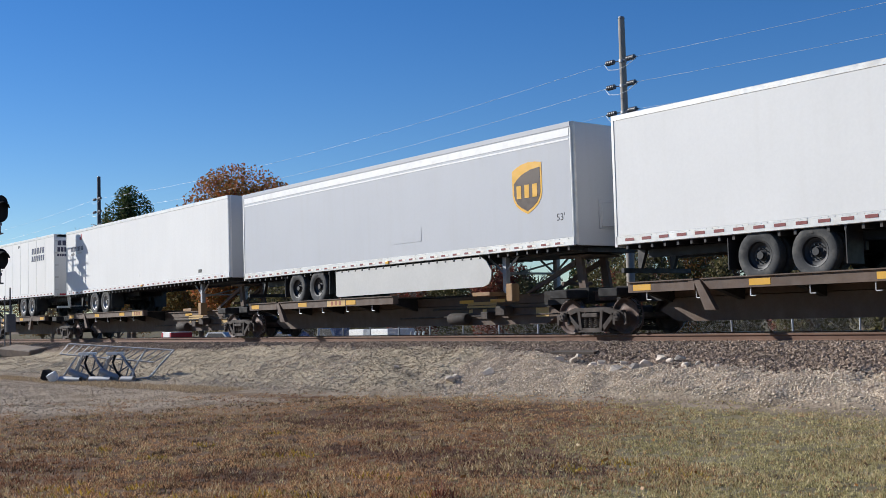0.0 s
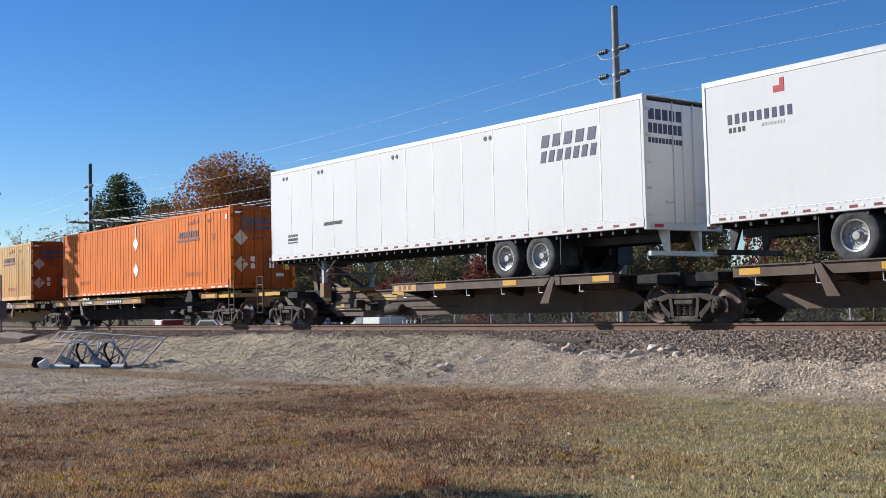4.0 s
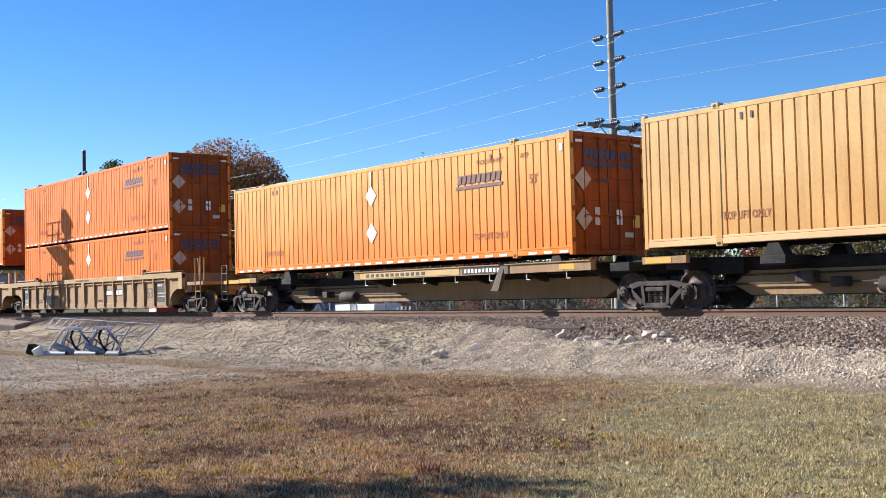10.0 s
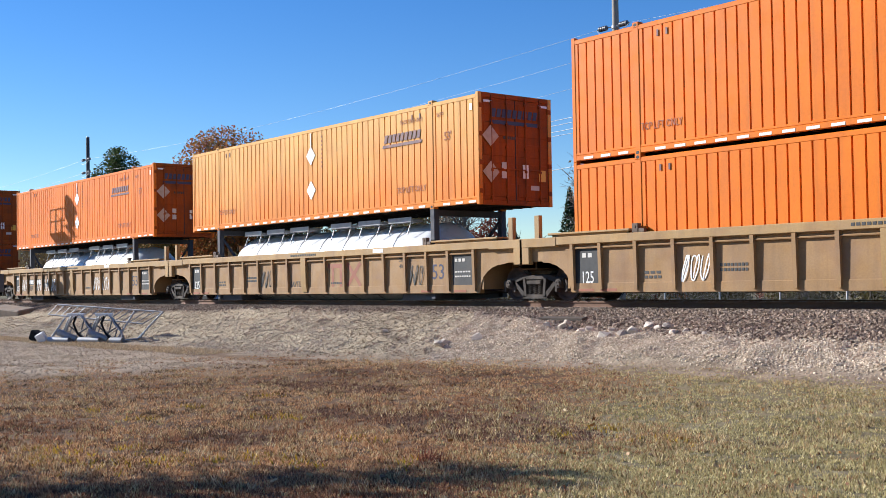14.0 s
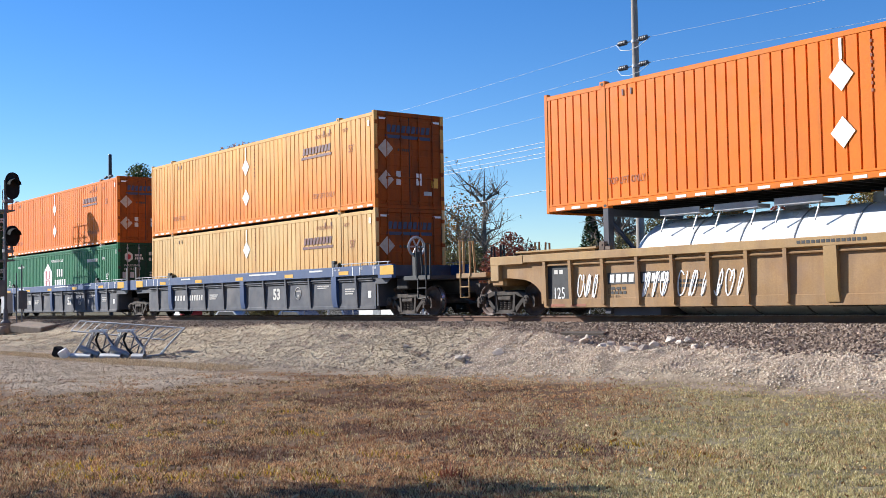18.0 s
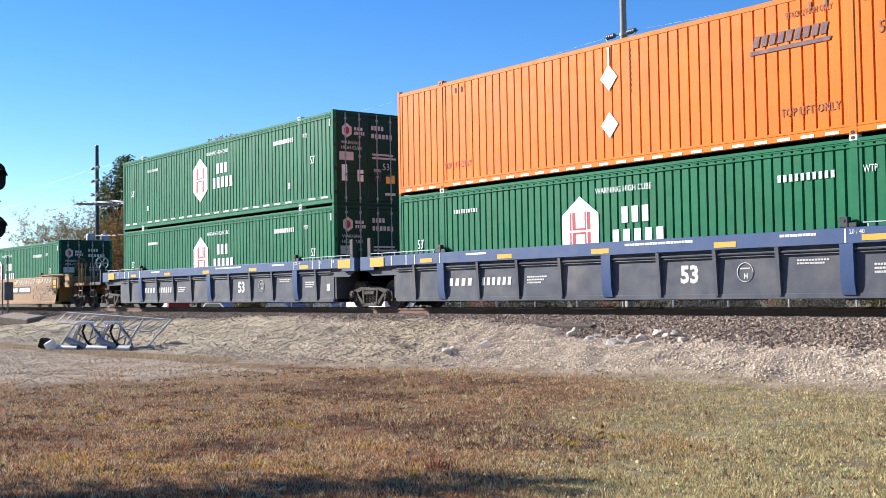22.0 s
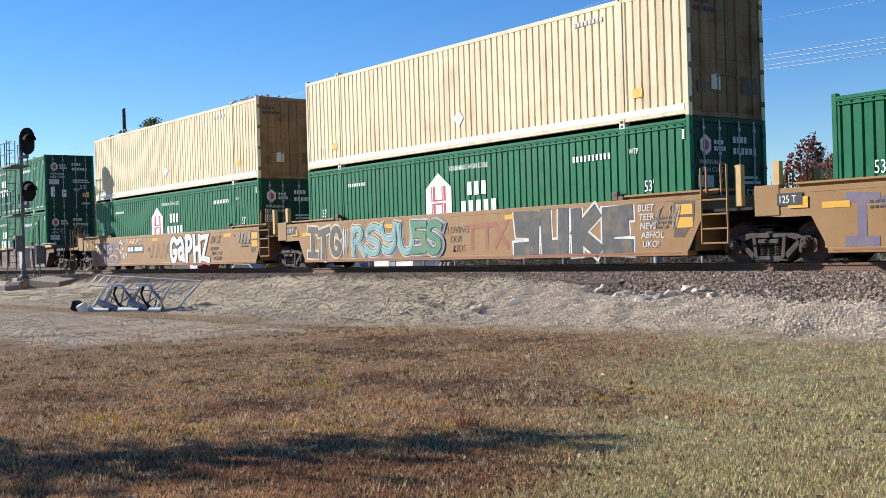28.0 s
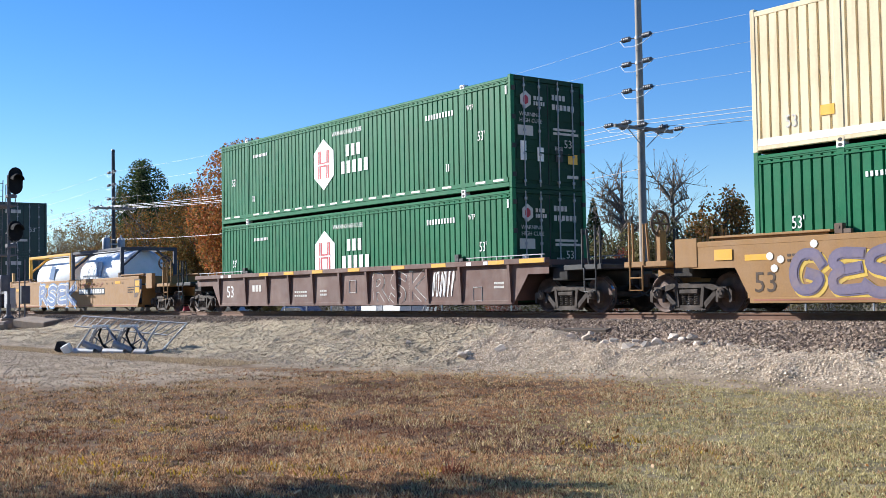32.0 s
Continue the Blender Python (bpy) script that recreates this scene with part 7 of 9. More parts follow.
        for q in (p0 + 0.08, p0 + 0.66):
            patch(t, rect(q, q + 0.16, 0.60, 0.72), -0.452, M_FADED, name="sign_board")
    else:
        for x in (-6.1, 6.1):
            for s in (-1, 1):
                ped = Shape().prism([(x - 0.25, 1.05), (x + 0.25, 1.05), (x + 0.12, 1.30), (x - 0.12, 1.30)], s * 1.12 - 0.14, s * 1.12 + 0.14)
                ped.box(x - 0.3, x + 0.3, min(s * 0.36, s * 1.3), max(s * 0.36, s * 1.3), 0.88, 1.06, 0.02)
                part("container_pedestal", ped, M_GRIME_SHADE, t)
        ex = a - 1.2 if f == 1 else -b + 1.2
        for s in (-1, 1):
            part("end_channel", Shape().box(min(ex, ex + f * 1.2), max(ex, ex + f * 1.2), min(s * 1.34, s * 1.46), max(s * 1.34, s * 1.46), 0.98, 1.14, 0.01), body, t)
        patch(t, rect(min(ex + f * 0.4, ex + f * 1.1), max(ex + f * 0.4, ex + f * 1.1), 1.0, 1.12), -1.463, M_YELLOW, name="yellow_reflector")
    for flag, d, e in ((end_a, 1, a), (end_b, -1, -b)):
        if flag:
            es = Shape().box(min(e, e + d * 1.25), max(e, e + d * 1.25), -0.36, 0.36, 0.62, 0.98, 0.02)
            es.box(min(e + d * 0.75, e + d * 1.25), max(e + d * 0.75, e + d * 1.25), -1.40, 1.40, 0.98, 1.10, 0.015)
            es.box(min(e + d * 0.2, e + d * 1.2), max(e + d * 0.2, e + d * 1.2), -1.30, 1.30, 1.09, 1.12)
            part("end_sill", es, body, t)
            patch(t, rect(min(e - d * 0.2, e + d * 1.2), max(e - d * 0.2, e + d * 1.2), 0.99, 1.10), -1.405, M_YELLOW, name="yellow_stripe")
            for s in (-1, 1):
                y = s * 1.43
                rl = Shape().path([(e + d * 0.85, y, 0.98), (e + d * 0.85, y, 1.62), (e + d * 1.22, y, 1.62), (e + d * 1.22, y, 0.98)], 0.022, 6).tube((e + d * 0.85, y, 1.35), (e + d * 1.22, y, 1.35), 0.018, 6)
                part("handrail", rl, M_BROWN, t)
                st = Shape().path([(e + d * 0.85, y, 0.98), (e + d * 0.85, y, 0.45), (e + d * 1.22, y, 0.45), (e + d * 1.22, y, 0.98)], 0.022, 6).tube((e + d * 0.85, y, 0.72), (e + d * 1.22, y, 0.72), 0.018, 6)
                part("hanging_step", st, M_BROWN, t)
            coupler(t, e + d * 1.25, d)
    for body_, x, z, size, m_, bg in texts:
        if bg:
            w = 0.62 * size * len(body_)
            patch(t, rect(x - 0.06, x + w + 0.04, z - 0.04, z + size + 0.05), -1.484, bg, name="sign_plate")
        lettering(t, body_, x, z, -1.49, size, m_)
    return t


# Double-stack well cars. Local x 0 at the middle; half: from there to the bogie centres.
def build_well(style, half_a, half_b, end_a=False, end_b=False):
    names = {"ribbed": (M_CHORD, M_TAN, "dusty tan well car with closely spaced side ribs"),
             "blue": (M_BLUE, M_BLUEGREY, "blue well car with grimy blue-grey panels and yellow reflectors"),
             "smooth": (M_YELLOWCAR, M_YELLOWCAR, "faded yellow smooth-sided well car covered in graffiti"),
             "red": (M_REDBROWN, M_REDBROWN, "red-brown well car with side ribs and faint graffiti")}
    top, sheet, lab = names[style]
    t = thing("well_car", lab, "rail car", "rail cars of the train")
    zt = {"ribbed": 1.50, "blue": 1.50, "smooth": 1.48, "red": 1.34}[style]
    zs = {"ribbed": 1.31, "blue": 1.20, "smooth": 1.36, "red": 1.20}[style]
    zb = 0.22
    L = 8.15
    yo, yi = 1.49, 1.38   # outer face of the chord, face of the sheet
    if style == "smooth":
        yi = 1.485
    for s in (-1, 1):
        q = lambda a, b: (min(s * a, s * b), max(s * a, s * b))
        e0, e1 = -half_b + (0.25 if style != "smooth" else 0.35), half_a - (0.25 if style != "smooth" else 1.35)
        part("top_chord", Shape().box(e0, e1, *q(yo, 1.34), zs, zt, 0.014), top, t)
        arch = []
        for k in range(7):
            a = k / 6 * math.pi / 2
            arch.append((L + 0.9 * (1 - math.cos(a)), 0.30 + 0.62 * math.sin(a)))
        if style in ("blue",):
            arch = [(L, zb + 0.02), (L, 0.95)]
        if style == "red":
            arch = [(L, zb + 0.02), (L + 0.55, 0.95)]
        if style == "smooth":
            arch = [(L - 0.15, zb + 0.02), (L - 0.02, 0.35), (L + 0.30, 0.92)]
        prof = [(-x, z) for x, z in reversed(arch)] + arch
        poly = [(-L + 0.02, zb)] + [(L - 0.02, zb)] + arch + [(min(e1 - 0.02, half_a - 0.6), 0.95 if style != "smooth" else 0.93), (e1, 0.95 if style != "blue" else 1.15), (e1, zs + 0.01), (e0, zs + 0.01), (e0, 0.95 if style != "blue" else 1.15), (max(e0, -half_b + 0.6), 0.95 if style != "smooth" else 0.92)] + [(-x, z) for x, z in reversed(arch)]
        part("side_sheet", Shape().prism(poly, *q(yi, yi - 0.02)), sheet, t)
        part("bottom_chord", Shape().box(-L + 0.05, L - 0.05, *q(yi + 0.012, 1.20), zb - 0.02, zb + 0.09 if style != "ribbed" else zb + 0.20, 0.01), sheet, t)
        ribs = {"ribbed": [-8.02, -7.15, -6.1, -5.05, -4.05, -3.07, -2.12, -1.2, 1.0, 2.03, 3.04, 4.04, 5.04, 6.0, 6.92, 7.97], "blue": [-7.2, -4.5, -3.0, -1.5, 1.5, 3.0, 4.5, 7.2],
                "smooth": [], "red": [-8.05, -6.05, -4.5, -3.0, -1.5, 0.1, 1.6, 3.1, 4.6, 6.05, 8.05]}[style]
        for x in ribs:
            part("rib", Shape().prism([(s * yi, zs + 0.02), (s * (yo - 0.01), zs + 0.02), (s * (yi + (0.075 if style == "ribbed" else 0.045)), zb + 0.05), (s * yi, zb + 0.05)], x - 0.045, x + 0.045, "x"), sheet, t)
        for x in {"ribbed": [-0.2], "blue": [-6.0, 0.0, 6.0], "smooth": [], "red": []}[style]:
            part("wide_rib", Shape().prism([(s * yi, zs + 0.02), (s * (yo - 0.005), zs + 0.02), (s * (yo - 0.02), zb + 0.3), (s * (yi + 0.04), zb + 0.05), (s * yi, zb + 0.05)], x - 0.14, x + 0.14, "x"), top, t)
        if style in ("ribbed", "blue"):
            pp = Shape().tube((-L + 0.1, s * (yi + 0.05), zs - 0.09), (L - 0.1, s * (yi + 0.05), zs - 0.09), 0.022, 6)
            if style == "blue":
                pp.tube((-L + 0.1, s * (yi + 0.035), zs - 0.15), (L - 0.1, s * (yi + 0.035), zs - 0.15), 0.012, 5)
            part("brake_pipe", pp, sheet, t)
        for d, hf in ((1, half_a), (-1, half_b)):
            if style in ("blue", "red"):
                x0, x1 = sorted((d * 6.3, d * (hf - 0.4)))
                g = Shape().box(x0, x1, *q(1.40, 1.36), zt + 0.07, zt + 0.095, 0.004)
                for k in range(6):
                    xx = x0 + 0.1 + (x1 - x0 - 0.2) * k / 5
                    g.box(xx - 0.015, xx + 0.015, *q(1.39, 1.37), zt, zt + 0.075)
                part("walkway_edge", g, M_GALV, t)
            else:
                x0, x1 = sorted((d * 6.25, d * (hf - 0.9)))
                part("walkway_edge", Shape().box(x0, x1, *q(1.47, 0.95), zt + 0.05, zt + 0.10, 0.01).box(x0 + 0.1, x1 - 0.1, *q(1.40, 1.36), zt, zt + 0.06), top, t)
            xs = d * 6.02
            part("lock_stand", Shape().box(xs - 0.16, xs + 0.02, *q(1.46, 1.34), zt, zt + 0.20, 0.012).box(xs + 0.02, xs + 0.19, *q(1.45, 1.35), zt, zt + 0.09, 0.01).tube((xs - 0.07, min(q(1.47, 1.33)), zt + 0.13), (xs - 0.07, max(q(1.47, 1.33)), zt + 0.13), 0.03, 8), M_BLACK if style in ("blue", "red") else M_BROWN, t)
    # well floor and inside cross members
    for x in (-7.4, -6.1, -3.1, 0.0, 3.1, 6.1, 7.4):
        fl = Shape().box(x - 0.25, x + 0.25, -1.36, 1.36, zb - 0.04, zb + 0.03, 0.01)
        part("floor_beam", fl, M_GRIME_SHADE, t)
    for d, hf, flag in ((1, half_a, end_a), (-1, half_b, end_b)):
        e = d * hf
        bh = Shape().prism([(-1.36, 0.3), (1.36, 0.3), (1.36, zt), (-1.36, zt)], d * 8.22 - 0.03, d * 8.22 + 0.03, "x")
        part("well_bulkhead", bh, sheet, t)
        eb = Shape().box(min(d * 8.25, e + d * 0.25), max(d * 8.25, e + d * 0.25), -0.40, 0.40, 0.74, 1.12, 0.02)
        eb.box(min(d * 8.25, e - d * 0.15), max(d * 8.25, e - d * 0.15), -1.36, 1.36, 1.10, 1.16)
        eb.box(e - 0.28, e + 0.28, -1.25, 1.25, 0.76, 1.10, 0.03)
        # Near-black puts the dark of the gap above the bogie into colour.
        part("end_platform", eb, M_GRIME_SHADE if style in ("blue", "red", "smooth") else sheet, t)
        if style in ("blue",):
            y0 = -yo - 0.004
            ob = Shape().box(min(e - d * 0.85, e - d * 0.15), max(e - d * 0.85, e - d * 0.15), -yo - 0.012, -1.36, 1.10, 1.50, 0.01)
            part("end_bracket", ob, top, t)
        if style == "ribbed":
            part("end_bracket", Shape().box(min(e - d * 1.2, e + d * 0.05), max(e - d * 1.2, e + d * 0.05), -yo - 0.01, -1.34, 1.28, 1.50, 0.015).box(min(e - d * 0.28, e + d * 0.05), max(e - d * 0.28, e + d * 0.05), -yo - 0.004, -1.35, 0.88, 1.46, 0.015), top, t)
        if style == "smooth" and d == 1 and not flag:
            for y in (-1.47, 1.47):
                r = Shape().path([(e - 1.37, y, 0.45), (e - 1.37, y, 2.02), (e - 1.22, y, 2.04), (e - 1.22, y, 1.5)], 0.024, 6).path([(e - 0.69, y, 0.45), (e - 0.69, y, 2.06), (e - 0.84, y, 2.08), (e - 0.84, y, 1.5)], 0.024, 6)
                for z in (0.45, 0.75, 1.05, 1.35):
                    r.tube((e - 1.37, y, z), (e - 0.69, y, z), 0.02, 6)
                part("end_ladder", r, top, t, "pale climbing ladder")
        elif style == "smooth":
            part("end_bracket", Shape().box(min(e - d * 0.6, e), max(e - d * 0.6, e), -yo - 0.01, -1.34, 0.95, 1.56, 0.012), top, t)
        if flag:
            ea = Shape().box(min(e, e + d * 1.5), max(e, e + d * 1.5), -0.36, 0.36, 0.62, 0.98, 0.02)
            ea.box(min(e + d * 0.3, e + d * 1.55), max(e + d * 0.3, e + d * 1.55), -1.42, 1.42, 1.00, 1.13, 0.015)
            part("end_sill", ea, M_BLACK if style in ("blue", "red") else sheet, t)
            handrails(t, e + d * 0.95, d, M_BLACK if style in ("blue", "red") else top)
            coupler(t, e + d * 1.5, d)
            if style in ("blue", "smooth"):
                hub = (e + d * 0.65, -1.2, 1.95)
                w = part("handbrake_wheel", Shape().path([(hub[0], hub[1] + 0.27 * math.cos(k * math.pi / 8), hub[2] + 0.27 * math.sin(k * math.pi / 8)) for k in range(17)], 0.036, 6), M_GALV if style == "blue" else M_BROWN, t)
                for k in range(6):
                    part("spoke", Shape().tube(hub, (hub[0], hub[1] + 0.26 * math.cos(k * math.pi / 3), hub[2] + 0.26 * math.sin(k * math.pi / 3)), 0.026, 5), M_GALV if style == "blue" else M_BROWN, w)
                part("handbrake_post", Shape().box(e + d * 0.65 - 0.09, e + d * 0.65 + 0.09, -1.3, -1.1, 1.1, 1.8, 0.02), M_BLACK if style == "blue" else top, t)
        else:
            for s in (-1, 1):
                part("corner_guide", Shape().box(min(e - d * 0.55, e - d * 0.38), max(e - d * 0.55, e - d * 0.38), min(s * 1.28, s * 1.40), max(s * 1.28, s * 1.40), zt - 0.3, zt + 0.55, 0.012), M_BLACK if style in ("blue", "red") else M_FADED if style == "smooth" else top, t)
    ys = -yo - 0.002
    yp = -yi - 0.003
    if style == "blue":
        for x in (-8.9, -6.6, -3.4, -0.15, 3.3, 6.6, 8.9):
            w = 0.27 if abs(x) < 8 else 0.34
            hgt = (1.25, 1.36) if abs(x) < 8 else (1.20, 1.46)
            patch(t, rect(x - w, x + w, *hgt), ys - (0.012 if abs(x) > 8 else 0), M_YELLOW, name="yellow_reflector")
        for x in (-8.2, -7.5, -7.1, -6.0, 6.0, 7.1, 7.5, 8.2):
            patch(t, rect(x - 0.018, x + 0.018, 1.22, 1.48), ys, M_DECAL, name="gauge_mark")
        for x, n in ((-4.9, 14), (4.6, 14), (0.6, 26)):
            bars(t, x, x + (0.8 if n < 20 else 1.9), 1.385, 1.435, ys, n, M_DECAL, gap=0.22)
        bars(t, -5.75, -4.72, 0.60, 0.80, yp, 4, M_PALEINK, slant=0.15, gap=0.42)
        bars(t, -4.42, -3.22, 0.60, 0.80, yp, 6, M_PALEINK, slant=0.15, gap=0.42)
        lettering(t, "53", 2.05, 0.56, yp, 0.36, M_PALEINK, fat=0.02)
        for x, tx in ((6.08, "20 / 40"), (7.53, "45"), (8.23, "48")):
            lettering(t, tx, x, 1.38, ys - 0.002, 0.085, M_DECAL, width=0.95)
        for k in range(3):
            bars(t, -2.7, -2.0 - 0.1 * k, 0.76 - 0.07 * k, 0.80 - 0.07 * k, yp, 11, M_PALEINK, gap=0.22)
            bars(t, 6.5, 7.1 - 0.08 * k, 0.80 - 0.07 * k, 0.84 - 0.07 * k, yp, 10, M_PALEINK, gap=0.22)
        for k in range(2):
            bars(t, 4.9, 5.6 - 0.1 * k, 0.92 - 0.06 * k, 0.955 - 0.06 * k, yp, 11, M_PALEINK, gap=0.22)
        ring = [(3.7 + 0.19 * math.cos(k * math.pi / 8), yp - 0.004, 0.74 + 0.19 * math.sin(k * math.pi / 8)) for k in range(17)]
        part("stencil_ring", Shape().path(ring, 0.010, 4), M_PALEINK, t)
        lettering(t, "H", 3.66, 0.62, yp, 0.10, M_PALEINK, fat=0.006)
        bars(t, 3.58, 3.82, 0.80, 0.83, yp, 5, M_PALEINK, gap=0.2)
        patch(t, rect(7.75, 7.92, 0.55, 0.75), yp, M_DECAL, name="notice")
    elif style == "ribbed":
        lettering(t, "53", 6.15, 0.58, yp, 0.42, M_NAVY)
        patch(t, rect(7.05, 7.90, 0.32, 1.24), yp, M_BLACK, name="data_panel")
        bars(t, 7.15, 7.8, 0.62, 0.66, yp - 0.005, 7, M_PALEINK)
        bars(t, 7.15, 7.8, 0.74, 0.78, yp - 0.005, 6, M_PALEINK)
        bars(t, 7.15, 7.6, 1.02, 1.10, yp - 0.005, 3, M_PALEINK)
        patch(t, rect(-8.0, -7.2, 0.32, 1.24), yp, M_BLACK, name="data_panel")
        lettering(t, "125", -7.80, 0.42, yp - 0.005, 0.28, M_DECAL, width=0.72)
        bars(t, -7.75, -7.4, 1.0, 1.1, yp - 0.005, 2, M_PALEINK)
        for x in (-7.6, -6.9, 6.0, 7.4):
            patch(t, rect(x - 0.3, x + 0.2, 0.23, 0.29), yp - 0.012, M_DULLRED, name="red_stencil")
        lettering(t, "45", 5.15, 1.08, yp, 0.12, M_INK)
        lettering(t, "20", 4.7, 1.08, yp, 0.12, M_INK)
        lettering(t, "40", 4.7, 0.90, yp, 0.12, M_INK)
        for x, z, w, n in ((1.25, 0.5, 0.6, 6), (-3.9, 0.72, 0.7, 8), (-3.9, 0.62, 0.7, 8), (-5.9, 0.6, 0.5, 3), (-5.9, 0.5, 0.5, 4)):
            bars(t, x, x + w, z, z + 0.06, yp, n, M_INK)
        bars(t, -0.9, 0.6, 1.38, 1.44, ys, 14, M_INK)
        patch(t, rect(3.6, 4.1, 1.36, 1.47), ys, M_DECAL, name="notice")
    elif style == "red":
        for x in (-4.6, -2.9, -1.1, 1.0, 3.3, 5.2, 7.6):
            patch(t, rect(x - 0.32, x + 0.32, 1.22, 1.32), ys, M_YELLOW, name="yellow_reflector")
        patch(t, rect(8.5, 9.4, 1.22, 1.33), ys, M_YELLOW, name="yellow_reflector")
        for x in (-7.6, -7.0, 6.6, 7.3):
            patch(t, rect(x - 0.2, x, 1.22, 1.31), ys, M_DECAL, name="gauge_mark")
        lettering(t, "53", -7.55, 0.52, yp, 0.42, M_DECAL)
        bars(t, -5.6, -4.9, 0.70, 0.92, yp, 3, M_PALEINK)
        for x, z, w, n in ((-2.7, 0.62, 0.8, 6), (-2.7, 0.50, 0.8, 6), (-1.1, 0.64, 0.4, 4), (-1.1, 0.52, 0.4, 4), (7.4, 0.72, 0.4, 5), (7.4, 0.62, 0.4, 5)):
            bars(t, x, x + w, z, z + 0.06, yp, n, M_PALEINK)
        for a, b, w in ((0.6, 0.95, 0.36), (6.55, 0.66, 0.36)):
            s = Shape()
            q = [(a, yp - 0.003, b), (a + w, yp - 0.003, b), (a + w, yp - 0.003, b - w), (a, yp - 0.003, b - w), (a, yp - 0.003, b)]
            part("stencil_ring", s.path(q, 0.012, 4), M_PALEINK, t)
    elif style == "smooth":
        for x, z in ((-7.9, 1.05), (-3.3, 1.16), (-0.8, 1.2), (2.4, 1.2), (5.9, 1.2)):
            patch(t, rect(x - 0.3, x + 0.3, z, z + 0.12), yp, M_YELLOW, name="yellow_reflector")
        for x, z in ((8.0, 1.08), (8.0, 0.80), (-8.75, 1.08)):
            patch(t, rect(x - 0.2, x + 0.25, z, z + 0.22), yp - 0.012 if abs(x) > 8.3 else yp, M_YELLOW, name="yellow_reflector")
        patch(t, [(7.72, 1.36), (8.32, 1.36), (8.28, 0.95), (8.0, 0.60), (7.72, 0.60)], yp + 0.002, M_BROWN, name="reflector_panel")
        patch(t, rect(-8.0, 7.9, zb + 0.03, zb + 0.06), yp - 0.012, M_DULLRED, name="red_line")
        for x, z, w, n in ((7.0, 1.0, 0.7, 7), (7.0, 0.9, 0.8, 7), (7.0, 0.8, 0.6, 7), (-7.2, 1.1, 0.8, 7), (-7.2, 1.0, 0.7, 7)):
            bars(t, x, x + w, z, z + 0.05, yp, n, M_UMBER)
        lettering(t, "53", 6.4, 1.18, yp, 0.10, M_UMBER)
        lettering(t, "48", 5.2, 1.18, yp, 0.10, M_UMBER)
        lettering(t, "40", 4.6, 1.18, yp, 0.10, M_UMBER)
    return t


# Tanks that ride in the wells
def drum(r, x0, x1, dish=0.35, n=28):
    """A lying cylinder with dished ends along x."""
    prof = [(0.0, x0 - dish), (r * 0.55, x0 - dish * 0.85), (r * 0.85, x0 - dish * 0.5), (r * 0.97, x0 - dish * 0.15), (r, x0), (r, x1), (r * 0.97, x1 + dish * 0.15), (r * 0.85, x1 + dish * 0.5), (r * 0.55, x1 + dish * 0.85), (0.0, x1 + dish)]
    s = Shape()
    k = len(prof)
    for i in range(n):
        a = 2 * math.pi * i / n
        s.v += [(x, q * math.cos(a), q * math.sin(a)) for q, x in prof]
    for i in range(n):
        j = (i + 1) % n
        s.f += [(i * k + m, i * k + m + 1, j * k + m + 1, j * k + m) for m in range(k - 1)]
    return s


M_TANK = mat("white_tank_shell", (0.72, 0.73, 0.74), 0.35, var=0.04, scale=0.8, dirt=((0.5, 0.5, 0.5), 0.4, 1.5))


def build_bulk_tank():
    t = thing("bulk_tank", "long white bulk tank in a steel frame, in a well car", "tank", "tanks on the train")
    zc = 0.78
    sh = part("shell", drum(1.10, -5.2, 5.2, 0.75).moved(Matrix.Translation((0, 0, zc))), M_TANK, t)
    for x in (-3.9, -2.6, -1.3, 0.0, 1.3, 2.6, 3.9):
        s = Shape()
        for i in range(28):
            a0, a1 = 2 * math.pi * i / 28, 2 * math.pi * (i + 1) / 28
            s.tube((x, 1.105 * math.cos(a0), zc + 1.105 * math.sin(a0)), (x, 1.105 * math.cos(a1), zc + 1.105 * math.sin(a1)), 0.018, 4)
        part("band", s, M_GALV, sh)
    for x in (-6.1, 6.1):
        for s in (-1, 1):
            part("corner_post", Shape().box(x - 0.09, x + 0.09, s * 1.2 - 0.09, s * 1.2 + 0.09, -0.25, 2.17, 0.012), M_BLUEGREY, t)
        part("end_beam", Shape().box(x - 0.08, x + 0.08, -1.12, 1.12, 1.98, 2.15, 0.012), M_BLUEGREY, t)
        for s in (-1, 1):
            part("end_brace", Shape().tube((x, s * 1.15, 1.9), (x - math.copysign(1.2, x), s * 0.5, 0.2), 0.05, 6), M_BLUEGREY, t)
    for x in (-4.2, -2.7, -1.2, 1.2, 2.7, 4.2):
        tr = Shape().box(x - 0.55, x + 0.55, -0.95, -0.55, 1.90, 1.98, 0.01).box(x - 0.55, x + 0.55, -0.98, -0.95, 1.90, 2.04)
        for d in (-0.45, 0.45):
            tr.tube((x + d, -0.9, 1.9), (x + d - 0.08, -0.98, 1.55), 0.02, 5)
        part("walkway_tray", tr, M_GALV, t)
    for x in (-1.9, 0.1, 2.0):
        hs = part("hatch", Shape().upright([(0.0, 2.05), (0.22, 2.05), (0.24, 1.98), (0.24, 1.82)], x, 0.0, 18), M_GALV, t)
    part("saddle", Shape().box(-6.0, -4.6, -1.2, 1.2, -0.28, 0.05).box(4.6, 6.0, -1.2, 1.2, -0.28, 0.05).box(-4.6, 4.6, -0.3, 0.3, -0.35, -0.28), M_BLUEGREY, t)
    return t


